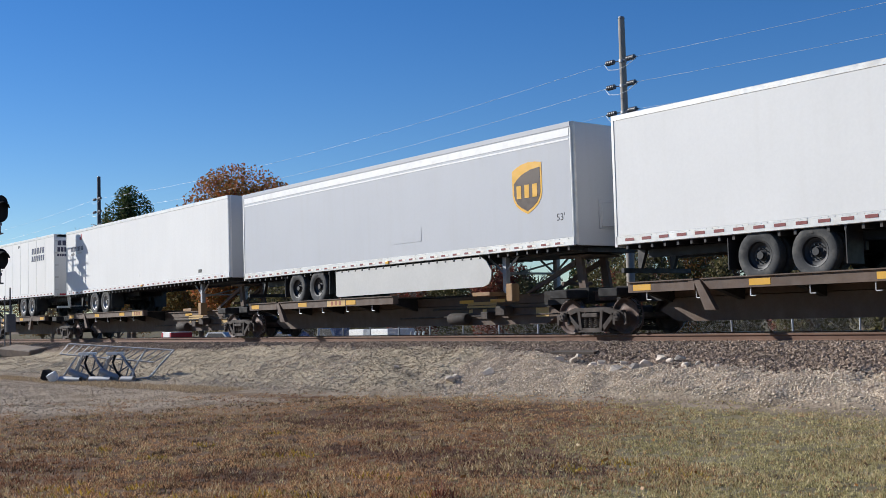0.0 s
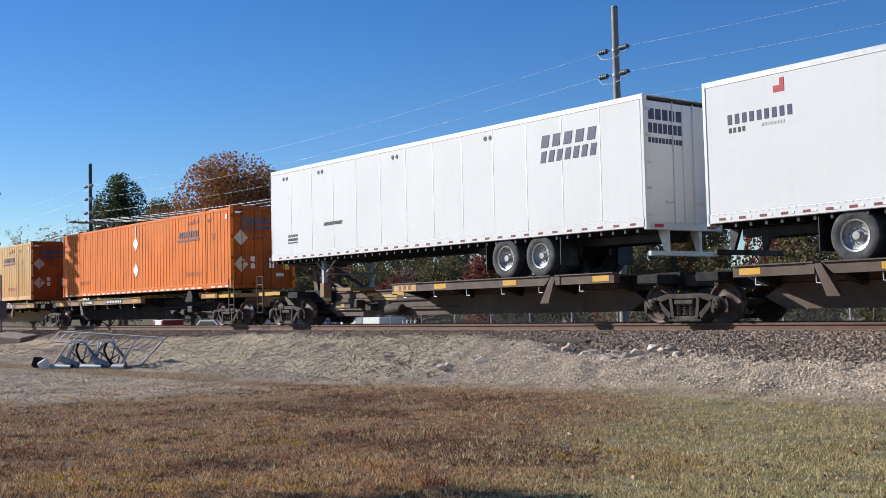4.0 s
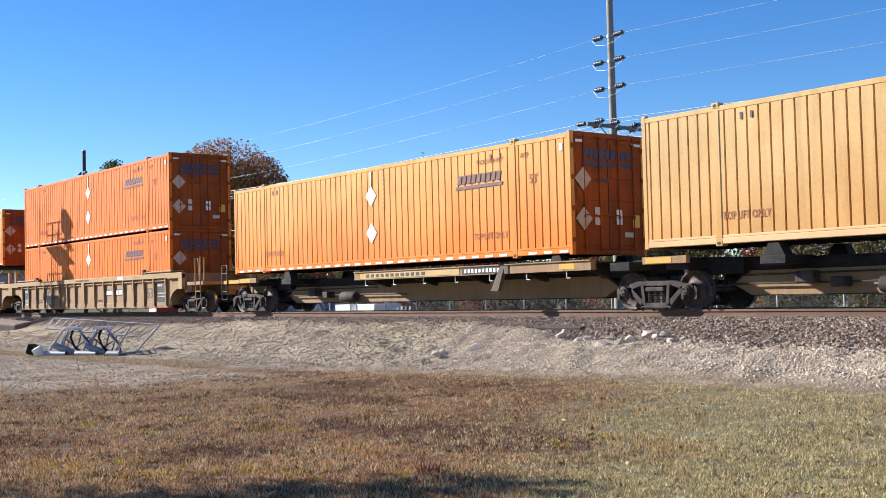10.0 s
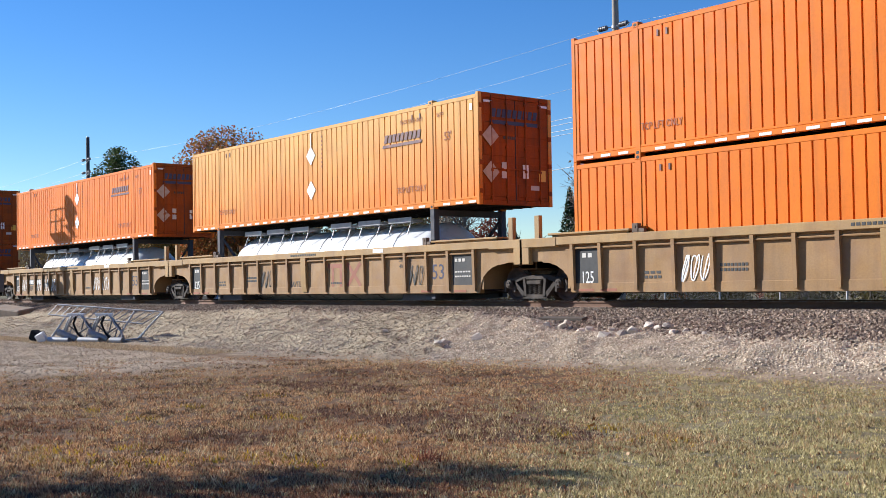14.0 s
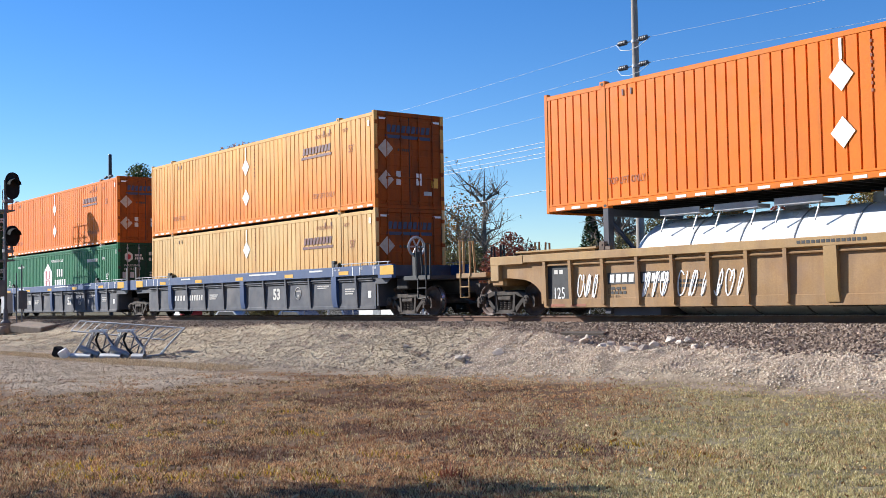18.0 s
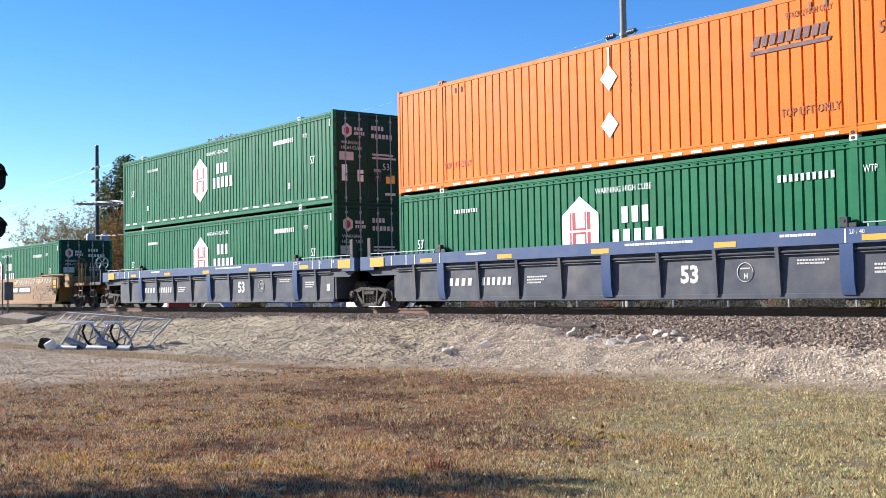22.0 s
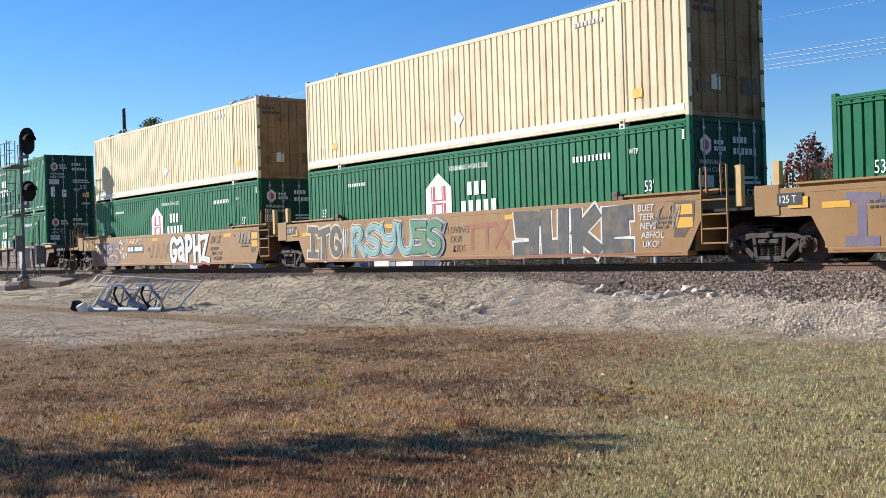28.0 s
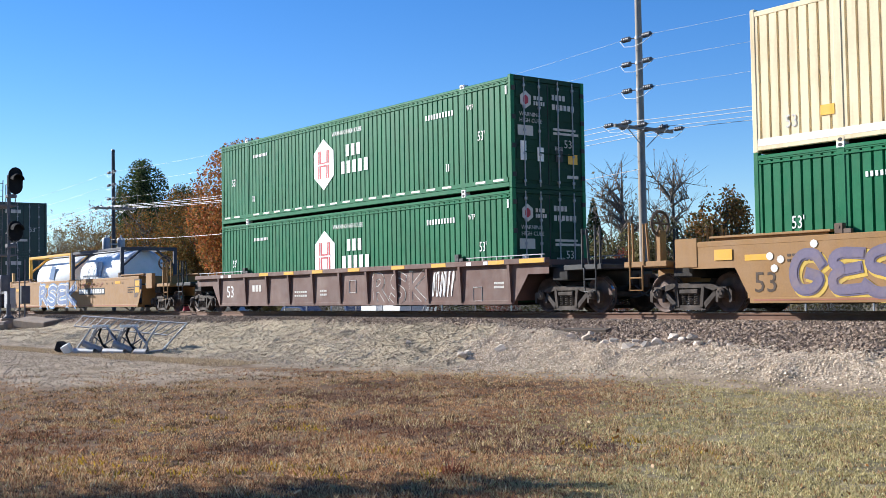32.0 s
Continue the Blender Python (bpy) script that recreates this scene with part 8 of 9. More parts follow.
def build_iso_tank(frame_mat, label):
    t = thing("tank_container", label, "tank", "tanks on the train")
    X, Y, h = 3.03, 1.22, 2.44
    part("shell", drum(1.08, -2.45, 2.45, 0.35).moved(Matrix.Translation((0, 0, 1.28))), M_TANK, t)
    for x in (-X, X):
        for s in (-1, 1):
            part("corner_post", Shape().box(x - 0.07, x + 0.07, s * Y - 0.07, s * Y + 0.07, 0, h, 0.01), frame_mat, t)
        part("end_beam", Shape().box(x - 0.06, x + 0.06, -Y, Y, h - 0.14, h, 0.01).box(x - 0.06, x + 0.06, -Y, Y, 0.0, 0.16, 0.01), frame_mat, t)
        for s in (-1, 1):
            part("end_brace", Shape().tube((x, s * Y, 1.6), (x, s * 0.35, h - 0.1), 0.05, 6).tube((x, s * Y, 0.9), (x, s * 0.35, 0.1), 0.05, 6), frame_mat, t)
    for s in (-1, 1):
        part("side_rail", Shape().box(-X, X, s * Y - 0.05, s * Y + 0.05, h - 0.13, h - 0.01, 0.01), frame_mat, t)
        part("base_rail", Shape().box(-X, X, s * Y - 0.05, s * Y + 0.05, 0.0, 0.14, 0.01), frame_mat, t)
    part("walkway", Shape().box(-X, X, -0.3, 0.3, h - 0.06, h - 0.02), M_GALV, t)
    part("manlid", Shape().upright([(0, h - 0.02), (0.25, h - 0.02), (0.28, h - 0.15), (0.28, h - 0.3)], 0.0, 0.0, 16), M_GALV, t)
    patch(t, [(-0.5, 1.25), (0.2, 1.2), (0.5, 1.85), (-0.1, 1.9)], -1.09, mat("faded_blue_emblem", (0.10, 0.18, 0.34), 0.5), name="emblem", thick=0.02)
    return t


# Graffiti: flat bands of spray paint
def paint_mat(name, col):
    return mat(name, col, 0.7, var=0.12, scale=2.0, grain=20, bump=0.0, dirt=((0.30, 0.19, 0.09), 0.35, 3.0))


G_WHITE, G_DARK, G_GREY = paint_mat("white_spray", (0.62, 0.60, 0.55)), paint_mat("black_spray", (0.04, 0.038, 0.036)), paint_mat("grey_spray", (0.24, 0.22, 0.21))
G_DARKGREY = paint_mat("dark_grey_spray", (0.06, 0.058, 0.055))
G_TEAL, G_GREEN, G_VIOLET = paint_mat("teal_spray", (0.16, 0.34, 0.38)), paint_mat("green_spray", (0.05, 0.20, 0.11)), paint_mat("violet_spray", (0.14, 0.115, 0.18))
G_DUSK = paint_mat("dusky_violet_spray", (0.13, 0.105, 0.16))
G_SKY, G_CREAM, G_MINT = paint_mat("sky_blue_spray", (0.14, 0.27, 0.48)), paint_mat("cream_spray", (0.58, 0.43, 0.25)), paint_mat("mint_spray", (0.26, 0.42, 0.36))
G_BLUE, G_RUST, G_YEL, G_UMB = paint_mat("blue_spray", (0.12, 0.19, 0.36)), paint_mat("rust_spray", (0.28, 0.09, 0.05)), paint_mat("yellow_spray", (0.55, 0.36, 0.05)), paint_mat("umber_spray", (0.13, 0.075, 0.035))


GLYPHS = {  # strokes in a unit square; a leading 1 marks a rounded stroke
    "I": [(0, (0.15, 1), (0.9, 0.96)), (0, (0.5, 0.97), (0.48, 0.03)), (0, (0.1, 0.02), (0.85, 0))],
    "T": [(0, (0, 0.88), (1, 1)), (0, (0.52, 0.93), (0.42, 0))],
    "C": [(1, (0.95, 0.72), (0.75, 0.98), (0.25, 0.95), (0.02, 0.5), (0.2, 0.05), (0.7, 0.02), (0.98, 0.35), (0.6, 0.45))],
    "R": [(1, (0.12, -0.02), (0.05, 0.5), (0.15, 1.0)), (1, (0.1, 0.9), (0.6, 1.05), (0.8, 0.75), (0.5, 0.5), (0.2, 0.45)), (1, (0.45, 0.5), (0.7, 0.25), (1.0, -0.02))],
    "E": [(1, (0.95, 0.95), (0.3, 1.0), (0.05, 0.75), (0.45, 0.55), (0.05, 0.4), (0.15, 0.02), (1.0, 0.08)), (0, (0.3, 0.52), (0.85, 0.6))],
    "F": [(0, (1, 1), (0.1, 0.95), (0.16, 0)), (0, (0.16, 0.52), (0.85, 0.58))],
    "Y": [(1, (0.0, 1.0), (0.1, 0.6), (0.5, 0.5), (0.9, 0.62), (1.0, 1.05)), (1, (0.9, 0.62), (0.85, 0.2), (0.4, 0.0), (0.05, 0.15))],
    "U": [(1, (0.05, 1.02), (0.05, 0.3), (0.35, -0.02), (0.8, 0.05), (0.95, 0.4), (0.98, 1.0))],
    "S": [(1, (1.0, 0.9), (0.6, 1.05), (0.1, 0.9), (0.1, 0.6), (0.6, 0.5), (0.98, 0.3), (0.8, 0.0), (0.3, -0.05), (-0.02, 0.15))],
    "Q": [(0, (1, 0.98), (0.05, 1.0), (0.1, 0.62), (0.9, 0.58), (0.85, 0.02), (0.0, 0.0))],
    "V": [(0, (0.02, 1), (0.06, 0.02), (0.94, 0.02), (0.98, 1))],
    "K": [(0, (0.06, 1), (0.08, 0)), (0, (0.95, 1.0), (0.15, 0.48), (1.0, 0.0))],
    "X": [(0, (1, 1), (0.08, 0.97), (0.08, 0.03), (1, 0.0)), (0, (0.1, 0.52), (0.8, 0.55))],
    "G": [(1, (0.95, 0.85), (0.6, 1.02), (0.1, 0.85), (0.0, 0.4), (0.25, 0.0), (0.8, 0.05), (0.95, 0.42)), (0, (0.95, 0.42), (0.5, 0.42))],
    "A": [(1, (0.1, 0.78), (0.5, 0.95), (0.88, 0.7), (0.9, 0.0)), (1, (0.88, 0.42), (0.35, 0.5), (0.08, 0.22), (0.4, 0.0), (0.88, 0.2))],
    "P": [(0, (0.12, 0), (0.15, 1)), (1, (0.12, 0.98), (0.7, 1.02), (0.95, 0.75), (0.7, 0.45), (0.15, 0.42))],
    "H": [(0, (0.08, 1), (0.12, 0)), (0, (0.9, 1), (0.92, 0)), (0, (0.1, 0.48), (0.9, 0.52))],
    "Z": [(0, (0.05, 0.95), (0.95, 1.0), (0.1, 0.08), (1.0, 0.0))],
}


def soften(pts):
    """Corners cut twice, the ends kept."""
    for _ in range(2):
        out = [pts[0]]
        for (x0, z0), (x1, z1) in zip(pts, pts[1:]):
            out += [(0.75 * x0 + 0.25 * x1, 0.75 * z0 + 0.25 * z1), (0.25 * x0 + 0.75 * x1, 0.25 * z0 + 0.75 * z1)]
        pts = out + [pts[-1]]
    return pts


def stroke(s, pts, w, y):
    """One mitred band of width w along the points, on the face y; each step lies a hair over the last."""
    n = len(pts)
    way = []
    for (x0, z0), (x1, z1) in zip(pts, pts[1:]):
        k = math.hypot(x1 - x0, z1 - z0) or 1.0
        way.append(((x1 - x0) / k, (z1 - z0) / k))
    v = []
    for i, (x, z) in enumerate(pts):
        (ax, az), (bx, bz) = way[max(i - 1, 0)], way[min(i, n - 2)]
        mx, mz = -(az + bz), ax + bx
        k = math.hypot(mx, mz) or 1.0
        mx, mz = mx / k, mz / k
        d = w / 2 / max(0.6, mx * -az + mz * ax)
        e = -w / 2 if i == 0 else w / 2 if i == n - 1 else 0.0
        v += [(x + bx * e + mx * d, y - 0.0002 * i, z + bz * e + mz * d), (x + bx * e - mx * d, y - 0.0002 * i, z + bz * e - mz * d)]
    s.add(v, [(2 * i, 2 * i + 1, 2 * i + 3, 2 * i + 2) for i in range(n - 1)])


def piece(t, word, x0, x1, z0, z1, y, layers, seed=1, air=0.16, tilt=0.06):
    """A sprayed piece: the strokes of each letter in stacked layers of (width, paint, shift along, shift up)."""
    rs = random.Random(seed)
    n = len(word)
    w = (x1 - x0) / n
    wob = [(rs.uniform(-0.04, 0.04), rs.uniform(-0.05, 0.05), rs.uniform(-tilt, tilt)) for _ in word]
    for j, (lw, paint, *shift) in enumerate(layers):
        sx, sz = shift or (0.0, 0.0)
        s, k = Shape(), 0
        for i, g in enumerate(word):
            ox, oz, sh = wob[i]
            for curved, *pts in GLYPHS[g]:
                q = [(x0 + w * (i + air / 2 + (1 - air) * (px + ox + sh * (pz - 0.5))) + sx, z0 + (z1 - z0) * (0.08 + 0.84 * pz + oz * 0.5) + sz) for px, pz in pts]
                stroke(s, soften(q) if curved else q, lw, y - 0.0085 * j - 0.0006 * (k % 4))
                k += 1
        part("graffiti_outline" if j == 0 else "graffiti_fill", s, paint, t, smooth=0)


def scrawl(t, x0, x1, z0, z1, n, material, seed, y, lw=0.022):
    """A tag of quick looping strokes."""
    rs = random.Random(seed)
    s = Shape()
    w = (x1 - x0) / n
    for i in range(n):
        a = x0 + i * w
        pts, ph, q = [], rs.uniform(0, 6.28), rs.uniform(0.8, 1.9)
        for k in range(21):
            an = ph + q * k * 0.31
            pts.append((a + w * (0.45 + 0.42 * math.cos(an) * rs.uniform(0.85, 1)) + w * 0.015 * k, (z0 + z1) / 2 + (z1 - z0) / 2 * math.sin(an * 1.15) * rs.uniform(0.88, 1)))
        stroke(s, soften(pts), lw, y - 0.0006 * (i % 4))
    part("graffiti_tag", s, material, t, smooth=0)


def number_plate(t, x0, x1, z0, z1, y, groups, ground=M_BLACK):
    patch(t, rect(x0, x1, z0, z1), y, ground, name="number_ground", thick=0.003)
    k, w, h = sum(groups) + 1, x1 - x0, z1 - z0
    a = x0 + 0.05
    for n in groups:
        b = a + (w - 0.1) * n / k
        bars(t, a, b, z0 + h * 0.2, z1 - h * 0.2, y - 0.004, n, M_DECAL, slant=0.12, gap=0.25)
        a = b + (w - 0.1) / k


# ---- the train in order ----
BOGIES = [-1.4, -18.63, -35.84, -53.0, -69.4, -73.46, -90.75, -109.3, -127.15,
          -131.4, -150.5, -170.05, -189.75, -194.0, -213.3, -233.0, -252.6, -256.4, -276.15, -295.85, -315.6, -319.4, -339.3, -343.05, -362.2, -382.1]
bogie = build_bogie()
on_train(bogie, BOGIES[0])
for u in BOGIES[1:]:
    on_train(copy_thing(bogie, pose(u, YC, ZR)), u)

# spine cars with road trailers
for a, b, flip, ea, eb in ((-1.4, -18.63, False, False, False), (-18.63, -35.84, False, False, False), (-35.84, -53.0, False, False, False), (-53.0, -69.4, True, False, True)):
    m = (a + b) / 2
    on_train(build_spine(a - m, m - b, flip, "trailer", ea, eb, board=5.4 if a == -18.63 else 7.75), m)
for kind, skin, u, z, lab in (("aged", M_WHITE, -9.45, 2.00, "weathered white road trailer with red reflective dashes"), ("sleek", M_GREY, -26.85, 2.05, "pale grey road trailer with a shield emblem and white side skirt"),
                              ("rounded", M_WHITE, -44.05, 2.08, "white road trailer with rounded nose corners"), ("panelled", M_WHITE, -61.85, 2.10, "white panelled road trailer riding rear end foremost")):
    tr = build_trailer(kind, skin, lab)
    if kind == "panelled":
        trailer_marks_reversed(tr)
    on_train(tr, u, z, -0.35 if kind in ("sleek", "rounded") else 0.0, 180 if kind == "panelled" else 0)

# spine cars with containers
for a, b, flip, ea, eb, tx in ((-73.46, -90.75, False, True, False, ()), (-90.75, -109.3, True, False, False, (("ALL PURPOSE SPINE CAR", 2.6, 0.97, 0.13, M_DECAL, M_BLACK),)), (-109.3, -127.15, True, False, True, ())):
    m = (a + b) / 2
    sp = on_train(build_spine(a - m, m - b, flip, "container", ea, eb, texts=tx), m)
    if not flip:
        for x0, x1, n in ((-3.7, -2.66, 7), (-1.24, 0.44, 9)):
            patch(sp, rect(x0, x1, 0.95, 1.10), -1.486, M_BLACK, name="number_plate_ground")
            bars(sp, x0 + 0.08, x1 - 0.06, 0.98, 1.07, -1.491, n, M_DECAL, gap=0.4)
    elif not tx:
        patch(sp, rect(-1.5, 2.8, 0.95, 1.10), -1.485, M_FADED, name="sign_board")
        bars(sp, -1.36, 1.44, 0.98, 1.07, -1.490, 12, M_INK, gap=0.4)
        patch(sp, rect(2.9, 4.48, 0.95, 1.10), -1.486, M_BLACK, name="number_plate_ground")
        bars(sp, 3.0, 4.4, 0.98, 1.07, -1.491, 10, M_DECAL, gap=0.4)

ORANGE = "bright orange corrugated shipping container with white placards"
AMBER = "sun-faded amber corrugated shipping container with white placards"
GREEN = "green corrugated shipping container with a white hexagon emblem"
GRP = "shipping containers on the train"
c_orange = build_container("orange", M_ORANGE, ORANGE, GRP)
c_amber = build_container("amber", M_AMBER, AMBER, GRP)
c_tang = build_container("tangerine", M_TANGER, "tangerine corrugated shipping container with white placards", GRP)
c_low = build_container("orange", M_ORANGE, "bright orange shipping container sunk in the well of a rail car", GRP, single=True)
c_green = build_container("green", M_GREEN, GREEN, GRP)
c_cream = build_container("cream", M_CREAM, "rust-stained cream corrugated shipping container", GRP)
c_dark = build_container("dark", M_DKGREEN, "dark green shipping container", GRP)
used = set()


def load(c, u, z):
    ob = c if c not in used else copy_thing(c, pose(u, YC, ZR + z))
    used.add(c)
    return on_train(ob, u, z)


LOW, HIGH, TOP = 0.30, 3.20, 2.47
load(c_orange, -80.77, 1.30)
load(c_amber, -101.28, 1.30)
load(c_tang, -119.60, 1.30)
load(c_low, -140.80, LOW)
load(c_orange, -140.80, HIGH)
load(c_tang, -160.30, TOP)
load(c_orange, -179.80, TOP)
load(c_amber, -203.30, LOW)
load(c_tang, -203.30, HIGH)
load(c_green, -223.10, LOW)
load(c_orange, -223.10, HIGH)
for z in (LOW, HIGH):
    load(c_green, -242.60, z)
    load(c_green, -329.10, z - 0.05)
    load(c_dark, -372.4, z)
load(c_green, -266.40, LOW)
load(c_green, -286.00, LOW)
load(c_cream, -286.00, HIGH)
load(c_green, -305.60, LOW)
load(c_cream, -305.60, HIGH)

# well cars
wells = {}
for style, u, a, b, ea, eb in (("ribbed", -140.8, 9.4, 9.7, True, False), ("ribbed", -160.3, 9.8, 9.75, False, False), ("ribbed", -179.8, 9.75, 9.95, False, True),
                               ("blue", -203.3, 9.3, 10.0, True, False), ("blue", -223.1, 9.8, 9.9, False, False), ("blue", -242.6, 9.6, 10.0, False, True),
                               ("smooth", -266.4, 10.0, 9.75, True, False), ("smooth", -286.0, 9.85, 9.85, False, False), ("smooth", -305.6, 9.75, 10.0, False, True),
                               ("red", -329.1, 9.7, 10.2, True, True), ("smooth", -352.6, 9.55, 9.6, True, False), ("blue", -372.4, 10.2, 9.7, False, False)):
    wells[u] = on_train(build_well(style, a, b, ea, eb), u)

# tanks in the wells
bulk = build_bulk_tank()
on_train(bulk, -160.30, 0.30)
on_train(copy_thing(bulk, pose(-179.8, YC, ZR + 0.30)), -179.80, 0.30)
on_train(build_iso_tank(M_YELLOW, "white tank in a yellow steel frame carried in a rail car"), -356.2, 0.36)
on_train(build_iso_tank(M_BLUEGREY, "white tank in a blue-grey steel frame carried in a rail car"), -349.9, 0.36)

# numbers on the ribbed cars, each panel of the plate between two ribs
for u, x in ((-140.8, 2.12), (-179.8, -6.0)):
    for k, n in enumerate((4, 6)):
        patch(wells[u], rect(x + 1.0 * k, x + 1.0 * k + 0.84, 0.72, 0.98), -1.383, M_BLACK, name="number_plate_ground")
        bars(wells[u], x + 1.0 * k + 0.06, x + 1.0 * k + 0.84, 0.76, 0.94, -1.388, n, M_DECAL, slant=0.1, gap=0.26)
lettering(wells[-140.8], "NWG33E", 1.22, 0.48, -1.384, 0.12, G_UMB, name="graffiti_letters")
for x, z, tx in ((-6.0, 0.50, "DTR"), (-6.0, 0.34, "BHB"), (-4.95, 0.38, "SAVTE")):
    lettering(wells[-179.8], tx, x, z, -1.384, 0.14, G_UMB, width=1.1, name="graffiti_letters")
lettering(wells[-160.3], "SAVTE", -1.10, 0.44, -1.384, 0.17, G_DARK, width=0.9, name="graffiti_letters", fat=0.004)
for k, lines in enumerate((([(1.14, 1.04), (1.56, 1.04)], [(1.35, 1.02), (1.35, 0.48)]), ([(1.60, 1.04), (1.96, 1.04)], [(1.78, 1.02), (1.78, 0.48)]), ([(2.16, 1.06), (2.78, 0.48)], [(2.76, 1.06), (2.18, 0.48)]))):
    mark = Shape()
    for j, q in enumerate(lines):
        stroke(mark, q, 0.13, -1.384 - 0.0006 * j)
    part("faded_lettering", mark, G_RUST, wells[-160.3], smooth=0)
# graffiti on the well cars
yg = -1.4885
w = wells[-266.4]
piece(w, "ITC", -7.75, -5.3, 0.32, 1.30, yg, ((0.19, G_DUSK),), 3)
patch(w, rect(-9.2, -8.62, 1.14, 1.38), -1.503, M_BLACK, name="number_plate_ground")
lettering(w, "125 T", -9.17, 1.19, -1.509, 0.15, M_DECAL, width=0.85)
lettering(w, "TEER", -2.81, 0.80, yg, 0.26, G_UMB, width=1.35, name="graffiti_letters", fat=0.004)
lettering(w, "NEVS", -2.71, 0.42, yg, 0.25, G_UMB, width=1.3, name="graffiti_letters", fat=0.004)
lettering(w, "DUKES MS", -2.95, 1.13, yg, 0.21, G_UMB, width=1.35, name="graffiti_letters", fat=0.002)
lettering(w, "CAEF", 0.75, 1.16, yg - 0.002, 0.17, G_UMB, width=1.1, name="graffiti_letters")
scrawl(w, -1.3, 0.2, 0.34, 1.15, 3, G_UMB, 3, yg, 0.024)
scrawl(w, -4.8, -3.1, 0.85, 1.32, 5, G_UMB, 33, yg, 0.026)
scrawl(w, -4.9, -3.0, 0.36, 0.80, 4, G_UMB, 34, yg, 0.03)
scrawl(w, -0.5, 1.4, 0.55, 1.34, 4, G_UMB, 35, yg - 0.004, 0.02)
scrawl(w, -2.2, -0.4, 0.34, 0.72, 4, G_UMB, 36, yg - 0.004, 0.02)
lettering(w, "THE B!!!", 0.45, 0.88, yg - 0.003, 0.2, G_UMB, width=0.9, name="graffiti_letters", fat=-0.004)
number_plate(w, 1.63, 4.65, 0.72, 1.06, yg, (4, 6))
piece(w, "XSEK", 4.9, 7.5, 0.32, 1.08, yg, ((0.18, G_DUSK), (0.12, M_YELLOWCAR)), 4)
scrawl(w, 2.3, 7.6, 1.16, 1.40, 14, G_WHITE, 5, yg, 0.028)
w = wells[-286.0]
patch(w, rect(-9.2, -8.62, 1.14, 1.38), -1.503, M_BLACK, name="number_plate_ground")
lettering(w, "125 T", -9.17, 1.19, -1.509, 0.15, M_DECAL, width=0.85)
piece(w, "ITC", -7.9, -5.75, 0.34, 1.32, yg, ((0.40, G_GREY), (0.33, G_CREAM), (0.21, G_DARKGREY)), 6, 0.2)
scrawl(w, -5.72, -5.42, 0.40, 1.25, 3, G_WHITE, 8, yg, 0.026)
piece(w, "RSYU", -5.2, -1.85, 0.40, 1.28, yg, ((0.34, G_SKY, 0.03, -0.03), (0.31, G_CREAM), (0.235, G_DARKGREY), (0.185, G_MINT), (0.08, G_TEAL)), 7, 0.14)
piece(w, "QS", -1.95, -0.6, 0.42, 1.30, yg - 0.018, ((0.36, G_SKY, 0.05, 0.0), (0.31, G_CREAM), (0.25, G_DARKGREY), (0.19, G_GREEN)), 9, 0.14)
for k, tx in enumerate(("LOVING", "OUR", "KIDS")):
    lettering(w, tx, -0.36 + 0.12 * k, 0.92 - 0.25 * k, yg - 0.002, 0.19, G_DARK, width=1.0, shear=0.2, name="graffiti_letters", fat=-0.003)
for k, lines in enumerate((([(0.46, 1.06), (1.02, 1.08)], [(0.74, 1.05), (0.74, 0.52)]), ([(1.10, 1.08), (1.60, 1.09)], [(1.36, 1.06), (1.36, 0.53)]), ([(1.66, 1.12), (2.18, 0.53)], [(2.16, 1.14), (1.68, 0.53)]))):
    mark = Shape()
    for j, q in enumerate(lines):
        stroke(mark, q, 0.13, yg - 0.001 - 0.0006 * j)
    part("faded_lettering", mark, G_RUST, w, smooth=0)
piece(w, "QVKX", 2.42, 6.55, 0.36, 1.28, yg, ((0.47, G_WHITE), (0.36, G_DARKGREY)), 10, 0.36, 0.02)
for k, tx in enumerate(("BUET", "TEER", "NEVS", "ABHOL", "UKO!")):
    lettering(w, tx, 6.68 + 0.03 * k, 1.20 - 0.20 * k, yg - 0.008, 0.15, G_WHITE, width=1.0, shear=0.15, name="graffiti_letters", fat=0.002)
scrawl(w, 7.1, 7.9, 0.8, 1.3, 3, G_GREY, 12, yg, 0.022)
w = wells[-305.6]
lettering(w, "53", -8.0, 0.42, yg - 0.002, 0.42, M_UMBER)
piece(w, "CES", -7.15, -4.75, 0.34, 1.22, yg, ((0.26, G_YEL, 0.05, -0.05), (0.22, G_DUSK), (0.15, G_VIOLET)), 13, 0.15)
for q, (x, z) in enumerate(((-7.6, 1.12), (-7.35, 1.05), (-7.5, 0.88), (-4.5, 1.2), (-4.35, 0.95), (-4.6, 0.8), (-6.6, 1.32))):
    patch(w, [(x + 0.085 * math.cos(k * 0.785), z + 0.08 * math.sin(k * 0.785)) for k in range(8)], yg - 0.006, G_WHITE, name="graffiti_dot", thick=0.003)
scrawl(w, -4.4, -3.9, 0.45, 0.75, 3, G_WHITE, 14, yg, 0.03)
number_plate(w, -3.8, -2.06, 0.76, 1.06, yg, (4, 6))
piece(w, "GAPHZ", 0.72, 4.35, 0.30, 1.36, yg, ((0.34, G_DARKGREY, -0.06, -0.04), (0.29, G_DARK), (0.23, G_WHITE)), 15, 0.2, 0.04)
for k, tx in enumerate(("BEEN UP", "SINCE THE", "MORNIN")):
    lettering(w, tx, 4.45 + 0.12 * k, 0.72 - 0.18 * k, yg - 0.002, 0.14, G_DARK, width=0.95, shear=0.15, name="graffiti_letters", fat=0.0)
lettering(w, "A", -1.55, 0.78, yg - 0.002, 0.22, M_UMBER)
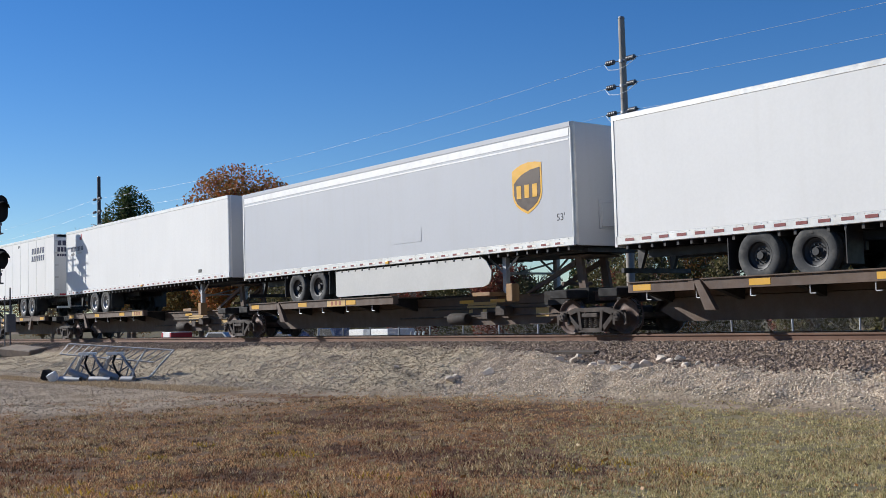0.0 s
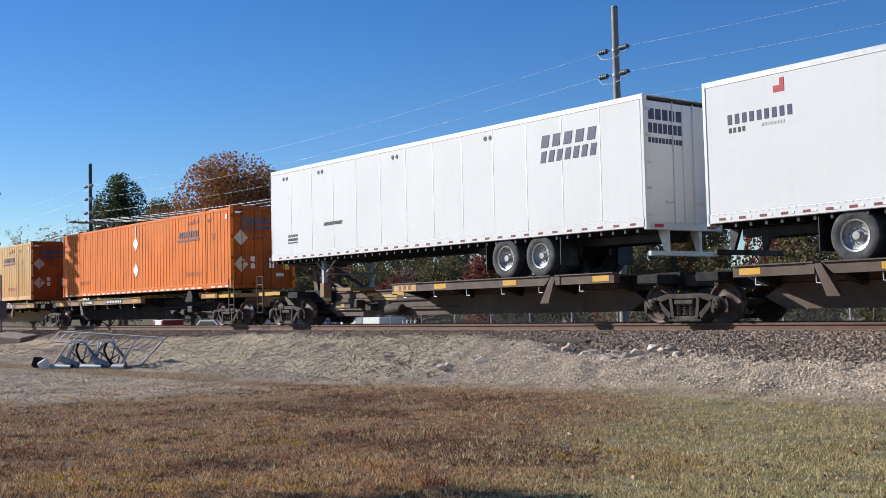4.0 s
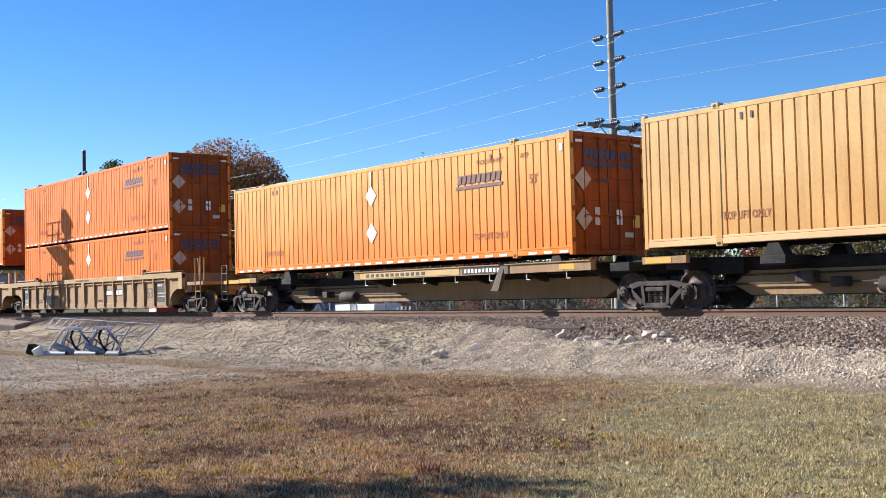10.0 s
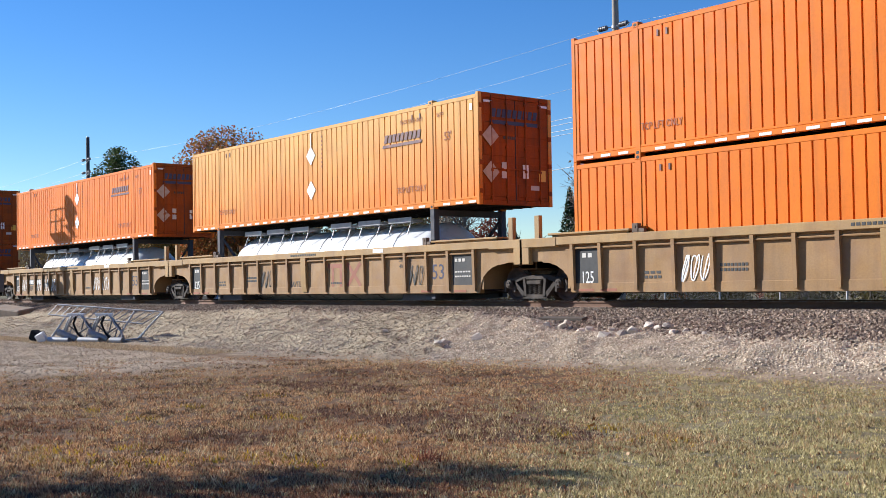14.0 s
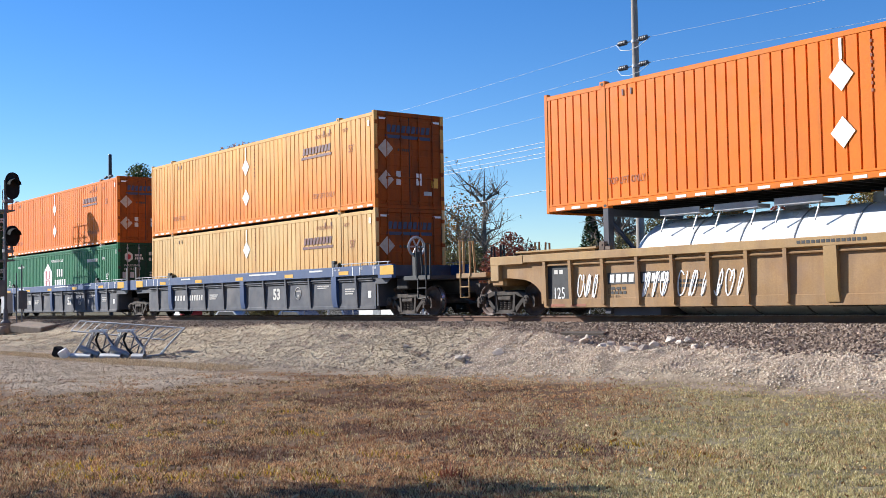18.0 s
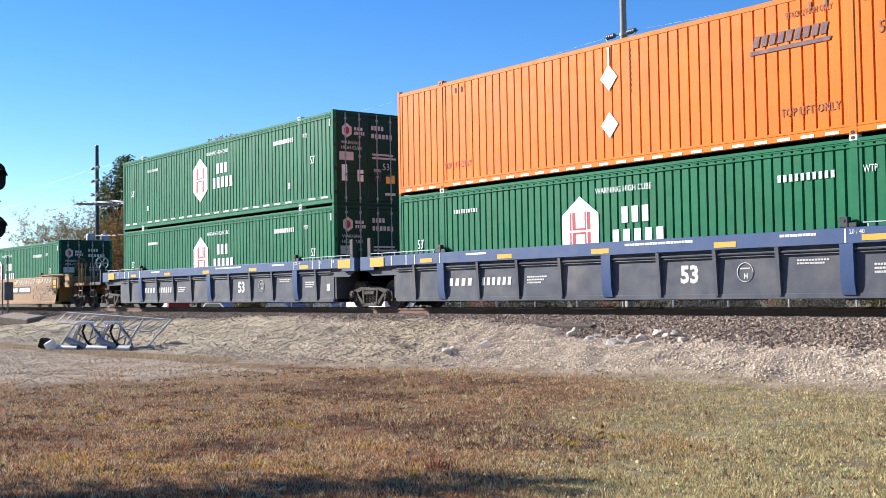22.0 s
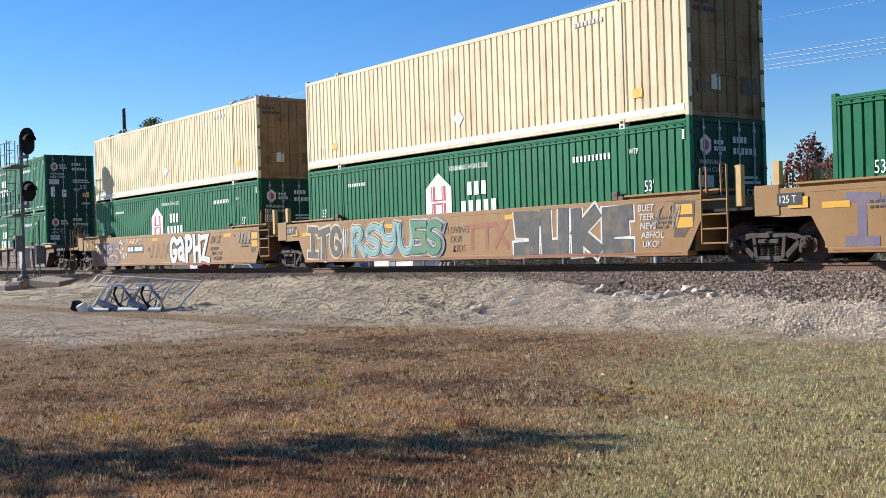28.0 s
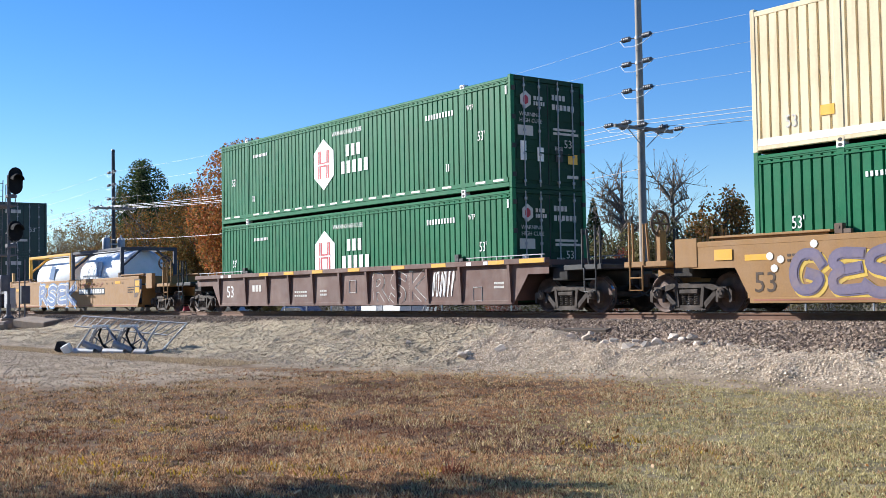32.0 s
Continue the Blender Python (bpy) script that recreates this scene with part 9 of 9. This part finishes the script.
scrawl(w, -1.4, 0.6, 0.5, 1.1, 4, G_UMB, 16, yg, 0.02)
scrawl(w, 4.45, 5.3, 0.98, 1.24, 4, G_UMB, 17, yg, 0.022)
scrawl(w, 6.7, 7.7, 0.95, 1.3, 4, G_GREY, 18, yg, 0.04)
scrawl(w, -4.9, -2.2, 1.14, 1.34, 7, G_WHITE, 19, yg, 0.025)
w = wells[-352.6]
piece(w, "RSEK", -4.5, 0.8, 0.30, 1.25, yg, ((0.42, G_SKY), (0.30, G_WHITE), (0.18, G_BLUE)), 20, 0.15)
number_plate(w, 1.2, 4.4, 0.76, 1.06, yg, (4, 6))
scrawl(w, 0.9, 4.2, 1.1, 1.3, 6, G_RUST, 21, yg)
w = wells[-329.1]
piece(w, "RSK", 1.75, 4.5, 0.28, 1.14, -1.384, ((0.20, M_PALEINK), (0.155, M_REDBROWN)), 22, 0.3)
scrawl(w, 4.75, 5.75, 0.42, 1.12, 6, M_DECAL, 23, -1.386, 0.026)
for u, x0, x1, m_, sd in ((-140.8, -4.95, -4.15, M_DECAL, 24), (-160.3, -3.0, -2.2, G_DARK, 25), (-160.3, 5.1, 5.8, G_DARK, 26), (-179.8, -5.0, -4.2, M_DECAL, 27), (-179.8, -4.0, -3.1, M_DECAL, 28), (-179.8, -3.0, -2.2, M_DECAL, 29), (-179.8, 2.1, 2.9, M_DECAL, 30), (-179.8, 3.1, 3.9, M_DECAL, 31), (-179.8, -7.0, -6.3, M_DECAL, 32)):
    scrawl(wells[u], x0, x1, 0.42, 0.98, 3, m_, sd, -1.386, 0.03)


def motions():
    """The train rolls by along the track; its wheelsets turn."""
    def rolled(t):
        for (t0, s0), (t1, s1) in zip(ROLL, ROLL[1:]):
            if t <= t1:
                return s0 + (s1 - s0) * (t - t0) / (t1 - t0)
        return ROLL[-1][1]

    for ob, u, z, tilt, yaw in ROLLING:
        walk(ob, [(t, pose(u + s, YC, ZR + z, 0, tilt, yaw)) for t, s in ROLL])
    turn = [(k / 15, rolled(k / 15) / 0.42) for k in range(481)]
    for x in (-0.875, 0.875):
        lead = None
        for ob in [o for o in scene.objects if o.name.split(".")[0] == "wheelset" and abs(o.location.x - x) < 0.01]:
            if lead is None:
                lead = ob
                walk(ob, [(t, pose(x, 0, 0.42, 0, math.degrees(a), 0)) for t, a in turn])
            else:
                ob.rotation_mode = "QUATERNION"
                ob.animation_data_create()
                ob.animation_data.action = lead.animation_data.action
                ob.animation_data.action_slot = lead.animation_data.action_slot


motions()
